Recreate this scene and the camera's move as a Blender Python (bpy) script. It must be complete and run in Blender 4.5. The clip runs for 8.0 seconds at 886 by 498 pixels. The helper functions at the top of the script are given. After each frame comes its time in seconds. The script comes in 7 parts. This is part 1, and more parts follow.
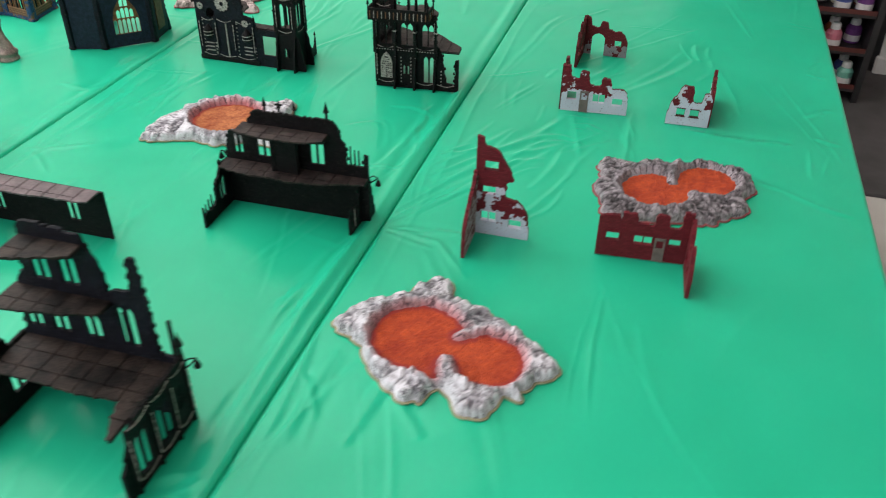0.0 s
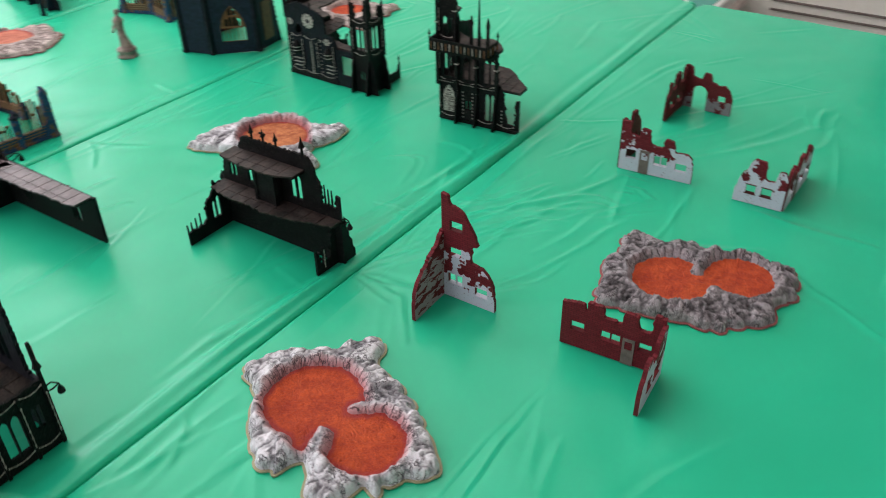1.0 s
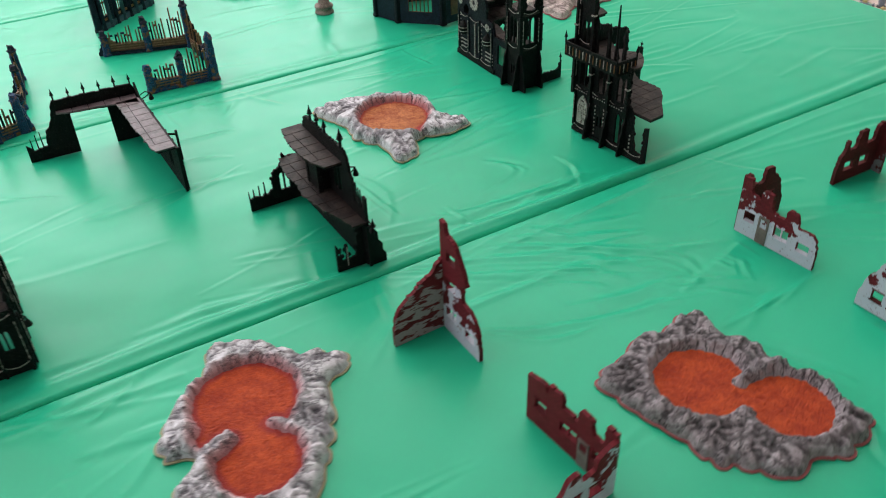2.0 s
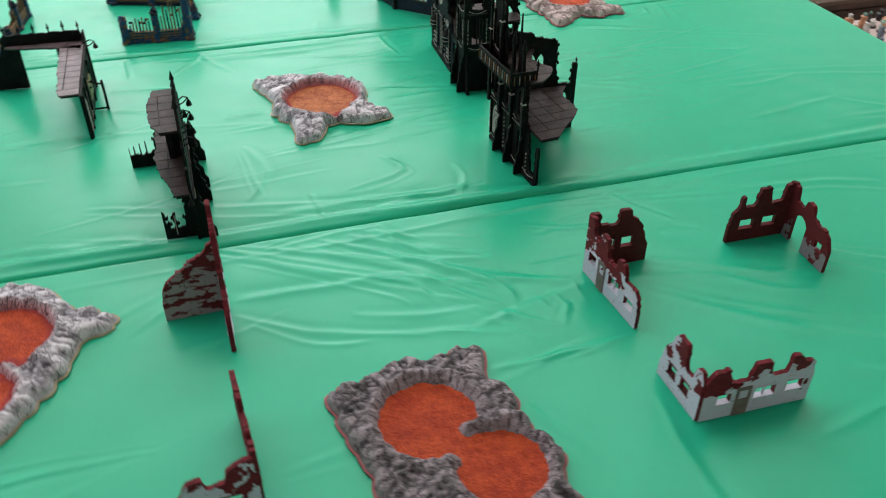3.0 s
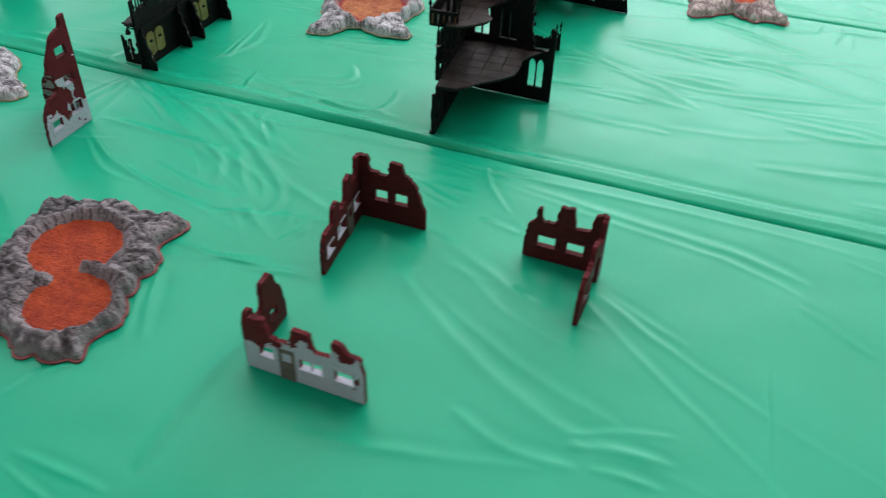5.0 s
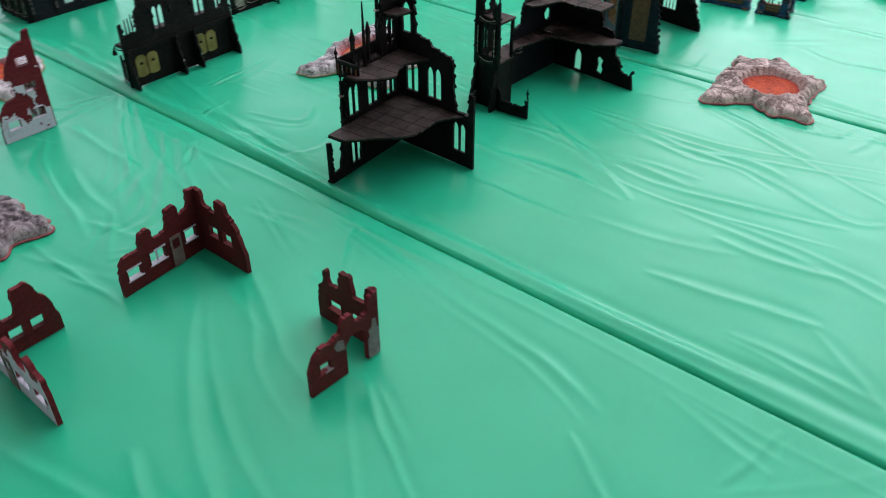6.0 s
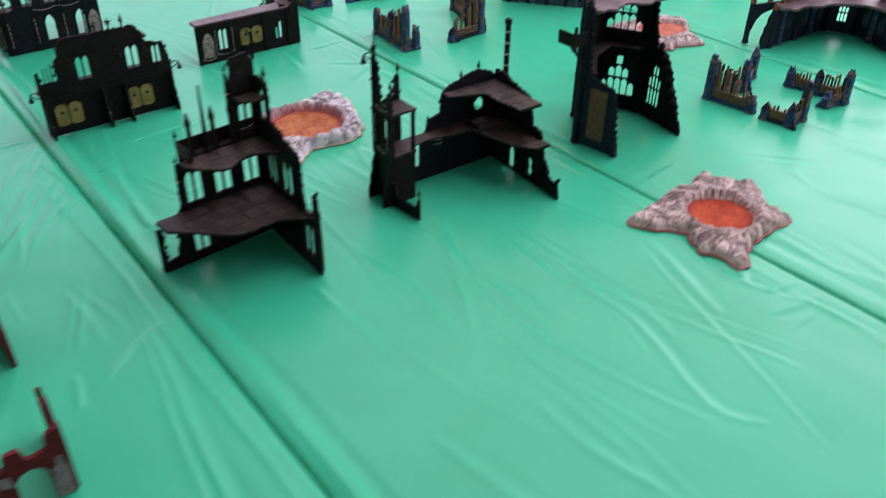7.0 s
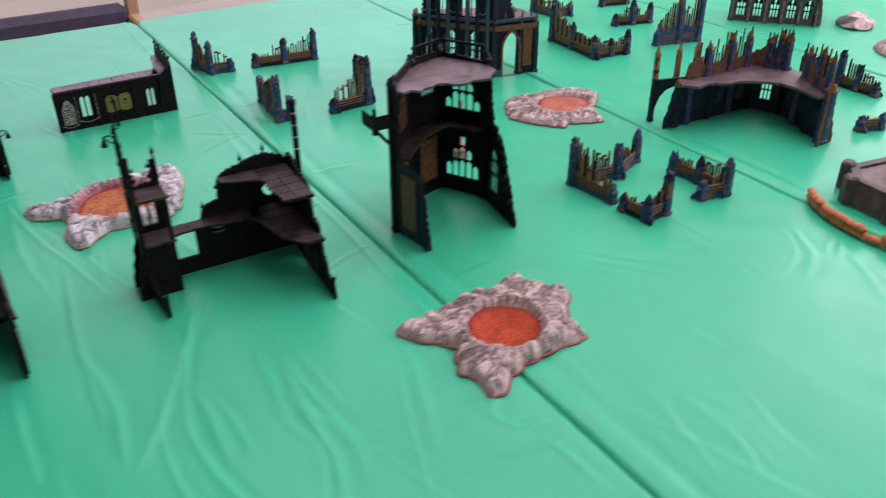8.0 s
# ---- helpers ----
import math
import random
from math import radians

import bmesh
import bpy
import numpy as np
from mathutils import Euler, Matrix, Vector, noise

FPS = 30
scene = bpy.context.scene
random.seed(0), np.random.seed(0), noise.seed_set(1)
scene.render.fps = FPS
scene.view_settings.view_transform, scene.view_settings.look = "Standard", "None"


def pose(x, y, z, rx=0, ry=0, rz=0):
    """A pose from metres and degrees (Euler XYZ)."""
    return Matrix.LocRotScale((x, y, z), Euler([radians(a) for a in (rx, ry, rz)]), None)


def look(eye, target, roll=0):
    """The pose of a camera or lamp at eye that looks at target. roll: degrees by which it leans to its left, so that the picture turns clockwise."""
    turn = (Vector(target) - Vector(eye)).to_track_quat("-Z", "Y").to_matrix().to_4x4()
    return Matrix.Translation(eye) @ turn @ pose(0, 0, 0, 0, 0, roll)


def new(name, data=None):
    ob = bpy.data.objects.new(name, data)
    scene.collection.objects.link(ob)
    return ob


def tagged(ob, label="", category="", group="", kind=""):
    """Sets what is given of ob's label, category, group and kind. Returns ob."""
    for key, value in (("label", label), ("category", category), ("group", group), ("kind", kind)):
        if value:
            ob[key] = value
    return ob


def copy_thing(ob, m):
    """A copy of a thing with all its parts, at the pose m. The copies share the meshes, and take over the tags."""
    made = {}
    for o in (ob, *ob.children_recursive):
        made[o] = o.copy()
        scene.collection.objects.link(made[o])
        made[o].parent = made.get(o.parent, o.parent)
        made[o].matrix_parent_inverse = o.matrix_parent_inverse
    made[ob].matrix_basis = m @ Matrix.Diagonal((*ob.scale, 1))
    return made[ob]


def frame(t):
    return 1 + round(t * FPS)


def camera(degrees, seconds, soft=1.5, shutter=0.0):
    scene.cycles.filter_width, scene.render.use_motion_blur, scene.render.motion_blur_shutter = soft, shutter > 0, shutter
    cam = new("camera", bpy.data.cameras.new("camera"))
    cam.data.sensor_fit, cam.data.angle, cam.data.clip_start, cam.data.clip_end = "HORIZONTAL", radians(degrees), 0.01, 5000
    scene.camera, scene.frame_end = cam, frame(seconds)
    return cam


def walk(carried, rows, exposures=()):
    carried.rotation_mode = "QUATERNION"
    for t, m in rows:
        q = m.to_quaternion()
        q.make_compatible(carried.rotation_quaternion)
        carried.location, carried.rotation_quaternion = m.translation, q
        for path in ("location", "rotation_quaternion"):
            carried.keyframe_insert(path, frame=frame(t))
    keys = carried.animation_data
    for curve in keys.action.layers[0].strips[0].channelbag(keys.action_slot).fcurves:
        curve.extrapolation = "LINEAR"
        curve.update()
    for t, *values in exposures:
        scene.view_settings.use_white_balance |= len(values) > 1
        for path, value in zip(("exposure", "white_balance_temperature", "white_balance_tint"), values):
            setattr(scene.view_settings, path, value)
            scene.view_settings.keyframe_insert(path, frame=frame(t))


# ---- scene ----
cam = camera(56.4, 8.0, 1.0, 0.4)
PATH = [
    (0, (0.416, -1.471, 0.772), (-0.025, 0.105, -0.377), 1.1),
    (0.5, (0.586, -1.291, 0.78), (-0.02, 0.208, -0.397), 1.8),
    (1, (0.736, -1.179, 0.78), (-0.208, 0.173, -0.354), -1.0),
    (1.2, (0.824, -1.123, 0.781), (-0.27, 0.108, -0.354), -1.7),
    (2.3, (0.925, -0.649, 0.773), (-0.517, 0.068, -0.413), -1.3),
    (2.5, (0.938, -0.564, 0.762), (-0.527, 0.113, -0.419), -0.5),
    (3, (1.077, -0.309, 0.753), (-0.462, 0.152, -0.44), 0.3),
    (3.5, (1.118, -0.138, 0.751), (-0.494, 0.046, -0.417), 1.8),
    (4, (1.023, 0.102, 0.718), (-0.574, 0.128, -0.486), 3.4),
    (4.5, (1.077, 0.364, 0.695), (-0.481, 0.094, -0.53), 2.9),
    (5, (1.051, 0.595, 0.7), (-0.408, 0.069, -0.564), 2.0),
    (5.2, (0.964, 0.663, 0.678), (-0.5, 0.087, -0.557), 2.2),
    (6.3, (0.663, 1.152, 0.706), (-0.462, -0.01, -0.47), -0.2),
    (6.5, (0.59, 1.187, 0.717), (-0.492, -0.011, -0.464), 0.4),
    (7, (0.271, 1.215, 0.718), (-0.755, -0.086, -0.401), 0.8),
    (7.5, (0.022, 1.293, 0.724), (-0.926, -0.105, -0.348), -0.5),
    (8, (-0.226, 1.36, 0.715), (-1.126, -0.103, -0.309), -0.4),
]
walk(cam, [(t, look(eye, target, roll)) for t, eye, target, roll in PATH],
     [(0, -0.02, 6450, 11), (1.2, -0.21, 6450, 12), (2.5, -0.33, 6500, 12), (3.5, -0.34, 6300, 13), (4.5, -0.38, 6100, 10), (5, -0.34, 6100, 11), (6.5, -0.27, 6250, 27), (7, -0.28, 6300, 33), (8, -0.40, 6450, 34)])

# ---- world and lights ----
world = bpy.data.worlds.new("world")
scene.world = world
world.use_nodes = True
wn = world.node_tree.nodes
sky = wn.new("ShaderNodeTexSky")
sky.sky_type, sky.sun_disc, sky.sun_elevation, sky.sun_rotation = "NISHITA", False, radians(40), radians(250)
wn["Background"].inputs["Strength"].default_value = 0.10
world.node_tree.links.new(sky.outputs[0], wn["Background"].inputs["Color"])


def window_light(name, eye, target, width, height, watts, colour):
    lamp = bpy.data.lights.new(name, "AREA")
    lamp.shape, lamp.size, lamp.size_y, lamp.energy, lamp.color = "RECTANGLE", width, height, watts, colour
    ob = new(name, lamp)
    ob.matrix_world = look(eye, target)
    return ob


DAY = (0.94, 0.96, 0.96)
window_light("window_daylight", (-5.12, 0.2, 2.1), (-0.4, 0.2, 0.0), 3.8, 1.9, 118, DAY)
window_light("window_daylight", (-1.6, -4.42, 1.9), (-1.0, 0, 0.2), 5.0, 2.4, 70, (0.98, 0.94, 1.0))
# strength of the added ceiling panels
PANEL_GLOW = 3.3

# ---- materials ----


def nodes_of(name):
    m = bpy.data.materials.new(name)
    m.use_nodes = True
    nt = m.node_tree
    return m, nt, nt.nodes["Principled BSDF"]


def ramp(nt, fac, stops):
    r = nt.nodes.new("ShaderNodeValToRGB")
    e = r.color_ramp.elements
    while len(e) < len(stops):
        e.new(0.5)
    for k, (p, c) in zip(e, stops):
        k.position, k.color = p, (*c, 1)
    nt.links.new(fac, r.inputs[0])
    return r.outputs[0]


def noise_tex(nt, scale, detail=4.0, rough=0.6, coord="Object", stretch=None):
    tc = nt.nodes.new("ShaderNodeTexCoord")
    v = tc.outputs[coord]
    if stretch:
        mp = nt.nodes.new("ShaderNodeMapping")
        mp.inputs["Scale"].default_value = stretch
        nt.links.new(v, mp.inputs[0])
        v = mp.outputs[0]
    n = nt.nodes.new("ShaderNodeTexNoise")
    n.inputs["Scale"].default_value, n.inputs["Detail"].default_value, n.inputs["Roughness"].default_value = scale, detail, rough
    nt.links.new(v, n.inputs["Vector"])
    return n.outputs[0]


def mix(nt, fac, a, b, mode="MIX"):
    m = nt.nodes.new("ShaderNodeMix")
    m.data_type, m.blend_type = "RGBA", mode
    for sock, val in ((m.inputs[0], fac), (m.inputs[6], a), (m.inputs[7], b)):
        if isinstance(val, (int, float)):
            sock.default_value = val
        elif isinstance(val, tuple):
            sock.default_value = (*val, 1)
        else:
            nt.links.new(val, sock)
    return m.outputs[2]


def calc(nt, op, a, b=0.0, clamp=False):
    m = nt.nodes.new("ShaderNodeMath")
    m.operation, m.use_clamp = op, clamp
    for sock, val in zip(m.inputs, (a, b)):
        if isinstance(val, (int, float)):
            sock.default_value = val
        else:
            nt.links.new(val, sock)
    return m.outputs[0]


def bump(nt, bsdf, height, strength, distance):
    b = nt.nodes.new("ShaderNodeBump")
    b.inputs["Strength"].default_value, b.inputs["Distance"].default_value = strength, distance
    nt.links.new(height, b.inputs["Height"])
    nt.links.new(b.outputs[0], bsdf.inputs["Normal"])


def speckled(name, dark, light, scale, rough=0.6, metal=0.0, relief=0.0006, fine=900.0, spread=(0.35, 0.7), spec=0.5):
    """A painted or moulded surface: blotches between two colours, fine grain, small relief."""
    m, nt, b = nodes_of(name)
    big = noise_tex(nt, scale)
    small = noise_tex(nt, fine, 3)
    both = calc(nt, "ADD", calc(nt, "MULTIPLY", big, 0.65), calc(nt, "MULTIPLY", small, 0.35))
    nt.links.new(ramp(nt, both, [(spread[0], dark), (spread[1], light)]), b.inputs["Base Color"])
    b.inputs["Roughness"].default_value, b.inputs["Metallic"].default_value = rough, metal
    b.inputs["Specular IOR Level"].default_value = spec
    bump(nt, b, both, 0.7, relief)
    return m


def drybrushed(name, dark, light, edge):
    """Black moulded plastic with sparse flecks of worn drybrush."""
    m, nt, b = nodes_of(name)
    big = noise_tex(nt, 90)
    small = noise_tex(nt, 260, 5, 0.65)
    base = ramp(nt, big, [(0.35, dark), (0.7, light)])
    fleck = calc(nt, "MULTIPLY", calc(nt, "SUBTRACT", small, 0.60), 9.0, True)
    nt.links.new(mix(nt, fleck, base, edge), b.inputs["Base Color"])
    b.inputs["Roughness"].default_value, b.inputs["Specular IOR Level"].default_value = 0.6, 0.15
    bump(nt, b, small, 0.9, 0.0022)
    return m


def patchy(name, dark, light, worn, share=0.575):
    """Painted plastic with worn patches of a second colour."""
    m, nt, b = nodes_of(name)
    big = noise_tex(nt, 75, 4, 0.6)
    small = noise_tex(nt, 320, 4, 0.65)
    base = ramp(nt, small, [(0.36, dark), (0.66, light)])
    patch = calc(nt, "MULTIPLY", calc(nt, "SUBTRACT", big, share), 9.0, True)
    nt.links.new(mix(nt, patch, base, worn), b.inputs["Base Color"])
    b.inputs["Roughness"].default_value, b.inputs["Specular IOR Level"].default_value = 0.55, 0.3
    bump(nt, b, small, 0.8, 0.0016)
    return m


def cloth_material():
    m, nt, b = nodes_of("green_plastic_tablecloth")
    blotch = noise_tex(nt, 3.0, 3)
    crumple = noise_tex(nt, 16.0, 2, 0.5)
    dimple = noise_tex(nt, 13.0, 1.0, 0.4, stretch=(1.0, 0.5, 1.0))
    nt.links.new(ramp(nt, blotch, [(0.3, (0.010, 0.415, 0.232)), (0.7, (0.016, 0.475, 0.276))]), b.inputs["Base Color"])
    nt.links.new(calc(nt, "ADD", calc(nt, "MULTIPLY", crumple, 0.12), 0.25), b.inputs["Roughness"])
    b.inputs["Specular IOR Level"].default_value = 0.27
    bump(nt, b, dimple, 0.5, 0.0040)
    return m


def brick_material(name, cover, low, red_a, red_b, plaster_a, plaster_b, slope=9.0, flat=1.0):
    """Moulded model bricks, red paint over them and plaster in patches; cover 0 to 1, denser below the height low."""
    m, nt, b = nodes_of(name)
    g = nt.nodes.new("ShaderNodeNewGeometry")
    sep = nt.nodes.new("ShaderNodeSeparateXYZ")
    nt.links.new(g.outputs["Position"], sep.inputs[0])
    comb = nt.nodes.new("ShaderNodeCombineXYZ")
    nt.links.new(calc(nt, "ADD", sep.outputs[0], sep.outputs[1]), comb.inputs[0])
    nt.links.new(sep.outputs[2], comb.inputs[1])
    br = nt.nodes.new("ShaderNodeTexBrick")
    br.inputs["Scale"].default_value = 1.0
    br.inputs["Brick Width"].default_value, br.inputs["Row Height"].default_value = 0.0085, 0.0034
    br.inputs["Mortar Size"].default_value = 0.0004
    br.inputs["Color1"].default_value, br.inputs["Color2"].default_value = (*red_a, 1), (*red_b, 1)
    br.inputs["Mortar"].default_value = (red_a[0] * 0.45, red_a[1] * 0.45, red_a[2] * 0.45, 1)
    nt.links.new(comb.outputs[0], br.inputs["Vector"])
    n1 = calc(nt, "SUBTRACT", calc(nt, "MULTIPLY", noise_tex(nt, 30.0, 3, coord="Object", stretch=(1.0, 1.0, flat)), 2.2), 0.6)
    n2 = noise_tex(nt, 300.0, 4)
    lift = calc(nt, "MULTIPLY", calc(nt, "SUBTRACT", low, sep.outputs[2]), slope)
    field = calc(nt, "ADD", calc(nt, "ADD", n1, lift), calc(nt, "MULTIPLY", n2, 0.12))
    mask = calc(nt, "MULTIPLY", calc(nt, "SUBTRACT", field, 1.12 - cover), 30.0, True)
    plaster = ramp(nt, n2, [(0.31, plaster_b), (0.40, plaster_a)])
    red = mix(nt, 0.35, br.outputs[0], ramp(nt, n2, [(0.3, red_a), (0.7, red_b)]))
    nt.links.new(mix(nt, mask, red, plaster), b.inputs["Base Color"])
    b.inputs["Roughness"].default_value = 0.65
    b.inputs["Specular IOR Level"].default_value = 0.15
    h = calc(nt, "ADD", calc(nt, "MULTIPLY", br.outputs[1], -0.5), calc(nt, "ADD", calc(nt, "MULTIPLY", n2, 0.5), calc(nt, "MULTIPLY", mask, 0.8)))
    bump(nt, b, h, 0.8, 0.0007)
    return m


def rock_material(name, stone_a, stone_b, crack, tint, relief=0.003, pit=0.6, spread=(0.36, 0.58)):
    """Drybrushed crater rock, darker along its cracks and pleats; the attribute 'glaze' holds the tinted paint round
    the pools, 'ray' and 'wall' the pleats of the inner wall.
    """
    m, nt, b = nodes_of(name)
    n1 = noise_tex(nt, 60.0, 6, 0.65)
    n2 = noise_tex(nt, 330.0, 5, 0.7)
    n3 = noise_tex(nt, 34.0, 2)

    def field(key):
        at = nt.nodes.new("ShaderNodeAttribute")
        at.attribute_name = key
        return at.outputs["Fac"]

    tc = nt.nodes.new("ShaderNodeTexCoord")
    warp = nt.nodes.new("ShaderNodeTexNoise")
    warp.inputs["Scale"].default_value, warp.inputs["Detail"].default_value = 75.0, 3.0
    nt.links.new(tc.outputs["Object"], warp.inputs["Vector"])
    push = nt.nodes.new("ShaderNodeVectorMath")
    push.operation = "MULTIPLY_ADD"
    push.inputs[1].default_value = (0.030, 0.030, 0.030)
    nt.links.new(warp.outputs["Color"], push.inputs[0])
    nt.links.new(tc.outputs["Object"], push.inputs[2])

    def seams(scale, width):
        v = nt.nodes.new("ShaderNodeTexVoronoi")
        v.feature = "DISTANCE_TO_EDGE"
        v.inputs["Scale"].default_value = scale
        nt.links.new(push.outputs[0], v.inputs["Vector"])
        return calc(nt, "SUBTRACT", 1.0, calc(nt, "DIVIDE", v.outputs["Distance"], width), True)

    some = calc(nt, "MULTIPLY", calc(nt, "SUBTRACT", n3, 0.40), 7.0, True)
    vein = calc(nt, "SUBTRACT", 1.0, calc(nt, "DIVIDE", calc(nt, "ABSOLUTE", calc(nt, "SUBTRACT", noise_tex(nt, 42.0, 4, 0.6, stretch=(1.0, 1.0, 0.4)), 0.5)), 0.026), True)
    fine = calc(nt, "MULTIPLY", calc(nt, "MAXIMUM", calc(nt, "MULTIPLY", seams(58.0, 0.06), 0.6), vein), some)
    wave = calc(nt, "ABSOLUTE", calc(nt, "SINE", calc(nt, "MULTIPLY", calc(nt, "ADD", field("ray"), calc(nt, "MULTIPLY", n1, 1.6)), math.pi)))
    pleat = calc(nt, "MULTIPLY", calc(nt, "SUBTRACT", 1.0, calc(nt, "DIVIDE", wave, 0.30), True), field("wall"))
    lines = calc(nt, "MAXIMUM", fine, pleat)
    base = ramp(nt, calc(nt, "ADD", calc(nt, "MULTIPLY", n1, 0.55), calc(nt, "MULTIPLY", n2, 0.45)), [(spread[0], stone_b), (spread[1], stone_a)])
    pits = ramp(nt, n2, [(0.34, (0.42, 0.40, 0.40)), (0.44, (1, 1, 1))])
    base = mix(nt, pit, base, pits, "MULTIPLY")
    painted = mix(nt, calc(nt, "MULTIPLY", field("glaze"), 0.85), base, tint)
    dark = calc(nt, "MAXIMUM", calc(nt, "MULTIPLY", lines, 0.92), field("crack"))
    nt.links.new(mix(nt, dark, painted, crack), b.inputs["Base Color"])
    b.inputs["Roughness"].default_value = 0.75
    b.inputs["Specular IOR Level"].default_value = 0.3
    h = calc(nt, "ADD", n1, calc(nt, "MULTIPLY", n2, 0.6))
    bump(nt, b, calc(nt, "SUBTRACT", h, calc(nt, "MULTIPLY", lines, 0.9)), 1.0, relief)
    return m


def pool_material(name, dark, light):
    m, nt, b = nodes_of(name)
    n1 = noise_tex(nt, 45.0, 5, 0.65)
    n2 = noise_tex(nt, 380.0, 4, 0.6)
    both = calc(nt, "ADD", calc(nt, "MULTIPLY", n1, 0.6), calc(nt, "MULTIPLY", n2, 0.4))
    b.inputs["Specular IOR Level"].default_value = 0.25
    ground = ramp(nt, both, [(0.36, dark), (0.62, light)])
    at = nt.nodes.new("ShaderNodeAttribute")
    at.attribute_name = "shore"
    wash = calc(nt, "MULTIPLY", calc(nt, "SUBTRACT", calc(nt, "ADD", at.outputs["Fac"], n1), 0.95), 2.6, True)
    nt.links.new(mix(nt, wash, ground, (0.44, 0.050, 0.045)), b.inputs["Base Color"])
    b.inputs["Roughness"].default_value = 0.65
    bump(nt, b, calc(nt, "ADD", both, n2), 1.0, 0.006)
    return m


GREEN = cloth_material()
RED_A, RED_B = (0.110, 0.011, 0.017), (0.188, 0.022, 0.031)
PL_A, PL_B = (0.52, 0.53, 0.63), (0.25, 0.21, 0.25)
BRICK = brick_material("red_model_brick", 0.02, 0.0, RED_A, RED_B, PL_A, PL_B)
BRICK_PATCH = brick_material("red_brick_with_plaster_patches", 0.62, 0.052, RED_A, RED_B, PL_A, PL_B, 6.0)
BRICK_WHITE = brick_material("plastered_brick", 0.84, 0.032, RED_A, RED_B, PL_A, PL_B, 11.0)
BRICK_WORN = brick_material("dark_red_brick_with_brown_grey_patches", 0.585, 0.05, (0.10, 0.012, 0.016), (0.16, 0.020, 0.027), (0.30, 0.26, 0.27), (0.14, 0.10, 0.11), 1.2, 3.0)
BRICK_DARK = brick_material("dark_red_model_brick", 0.02, 0.0, (0.075, 0.010, 0.012), (0.12, 0.018, 0.02), PL_A, PL_B)
BRICK_GREY = brick_material("brick_with_grey_plaster", 0.55, 0.02, (0.10, 0.014, 0.017), (0.15, 0.022, 0.026), (0.22, 0.20, 0.22), (0.09, 0.08, 0.09))
GREY_PLASTER = speckled("grey_plaster", (0.10, 0.085, 0.09), (0.25, 0.23, 0.245), 120, 0.75, 0, 0.0012, 500)
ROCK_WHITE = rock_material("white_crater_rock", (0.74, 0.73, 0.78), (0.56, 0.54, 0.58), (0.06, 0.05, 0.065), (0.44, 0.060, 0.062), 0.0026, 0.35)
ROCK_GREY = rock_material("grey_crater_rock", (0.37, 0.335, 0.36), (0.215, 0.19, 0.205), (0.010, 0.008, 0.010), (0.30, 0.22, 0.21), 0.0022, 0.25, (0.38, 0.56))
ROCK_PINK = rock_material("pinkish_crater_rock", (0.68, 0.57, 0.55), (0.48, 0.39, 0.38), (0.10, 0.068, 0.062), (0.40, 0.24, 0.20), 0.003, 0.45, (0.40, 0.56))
LAVA = pool_material("orange_lava_paint", (0.42, 0.038, 0.016), (0.78, 0.125, 0.036))
LAVA_PINK = pool_material("dusty_pink_lava_paint", (0.50, 0.12, 0.075), (0.74, 0.25, 0.16))
LAVA_PALE = pool_material("pale_orange_lava_paint", (0.38, 0.060, 0.022), (0.78, 0.30, 0.12))
RIM_RED = speckled("dull_red_rim", (0.22, 0.05, 0.055), (0.34, 0.10, 0.10), 80)
RIM_OLIVE = speckled("pale_olive_rim", (0.24, 0.22, 0.12), (0.36, 0.34, 0.22), 80)
BLACK = drybrushed("black_plastic", (0.0018, 0.0018, 0.002), (0.007, 0.0065, 0.007), (0.055, 0.042, 0.038))
BLACK_BLUE = drybrushed("blue_black_paint", (0.0025, 0.003, 0.005), (0.008, 0.010, 0.017), (0.05, 0.05, 0.06))
DECK = speckled("drybrushed_floor_plate", (0.004, 0.003, 0.003), (0.060, 0.042, 0.038), 34, 0.6, 0, 0.0018, 300, (0.38, 0.66), 0.25)
DECK_DARK = speckled("dark_floor_plate", (0.003, 0.0022, 0.002), (0.052, 0.037, 0.030), 26, 0.6, 0, 0.0018, 300, (0.42, 0.64), 0.2)
DECK_LILAC = speckled("lilac_grey_floor_plate", (0.030, 0.021, 0.023), (0.165, 0.120, 0.132), 34, 0.42, 0, 0.0016, 320, (0.34, 0.64), 0.4)
BONE = speckled("bone_drybrush", (0.08, 0.07, 0.062), (0.52, 0.48, 0.44), 330, 0.6, 0, 0.001, 900, (0.40, 0.62))
BRASS = speckled("antique_gold_panel", (0.16, 0.115, 0.03), (0.33, 0.25, 0.085), 60, 0.45, 0.35, 0.0008, 600)
BRONZE = speckled("bronze_paint", (0.06, 0.024, 0.011), (0.27, 0.125, 0.052), 140, 0.6, 0.0, 0.0014, 400, (0.36, 0.68), 0.2)
COPPER = speckled("orange_copper_paint", (0.14, 0.06, 0.025), (0.48, 0.23, 0.09), 160, 0.5, 0.1, 0.0016, 420)
BLUE = patchy("blue_and_bronze_paint", (0.006, 0.022, 0.065), (0.022, 0.080, 0.20), (0.20, 0.085, 0.034), 0.52)
NAVY = speckled("navy_paint", (0.003, 0.005, 0.012), (0.014, 0.021, 0.046), 120, 0.55, 0, 0.0016, 380, (0.38, 0.68), 0.25)
TEAL = speckled("dark_teal_paint", (0.012, 0.03, 0.05), (0.045, 0.095, 0.13), 70, 0.5, 0, 0.0006, 600)
TAN_LIGHT = speckled("tan_drybrush", (0.10, 0.045, 0.022), (0.34, 0.185, 0.095), 160, 0.6, 0, 0.0012, 420)
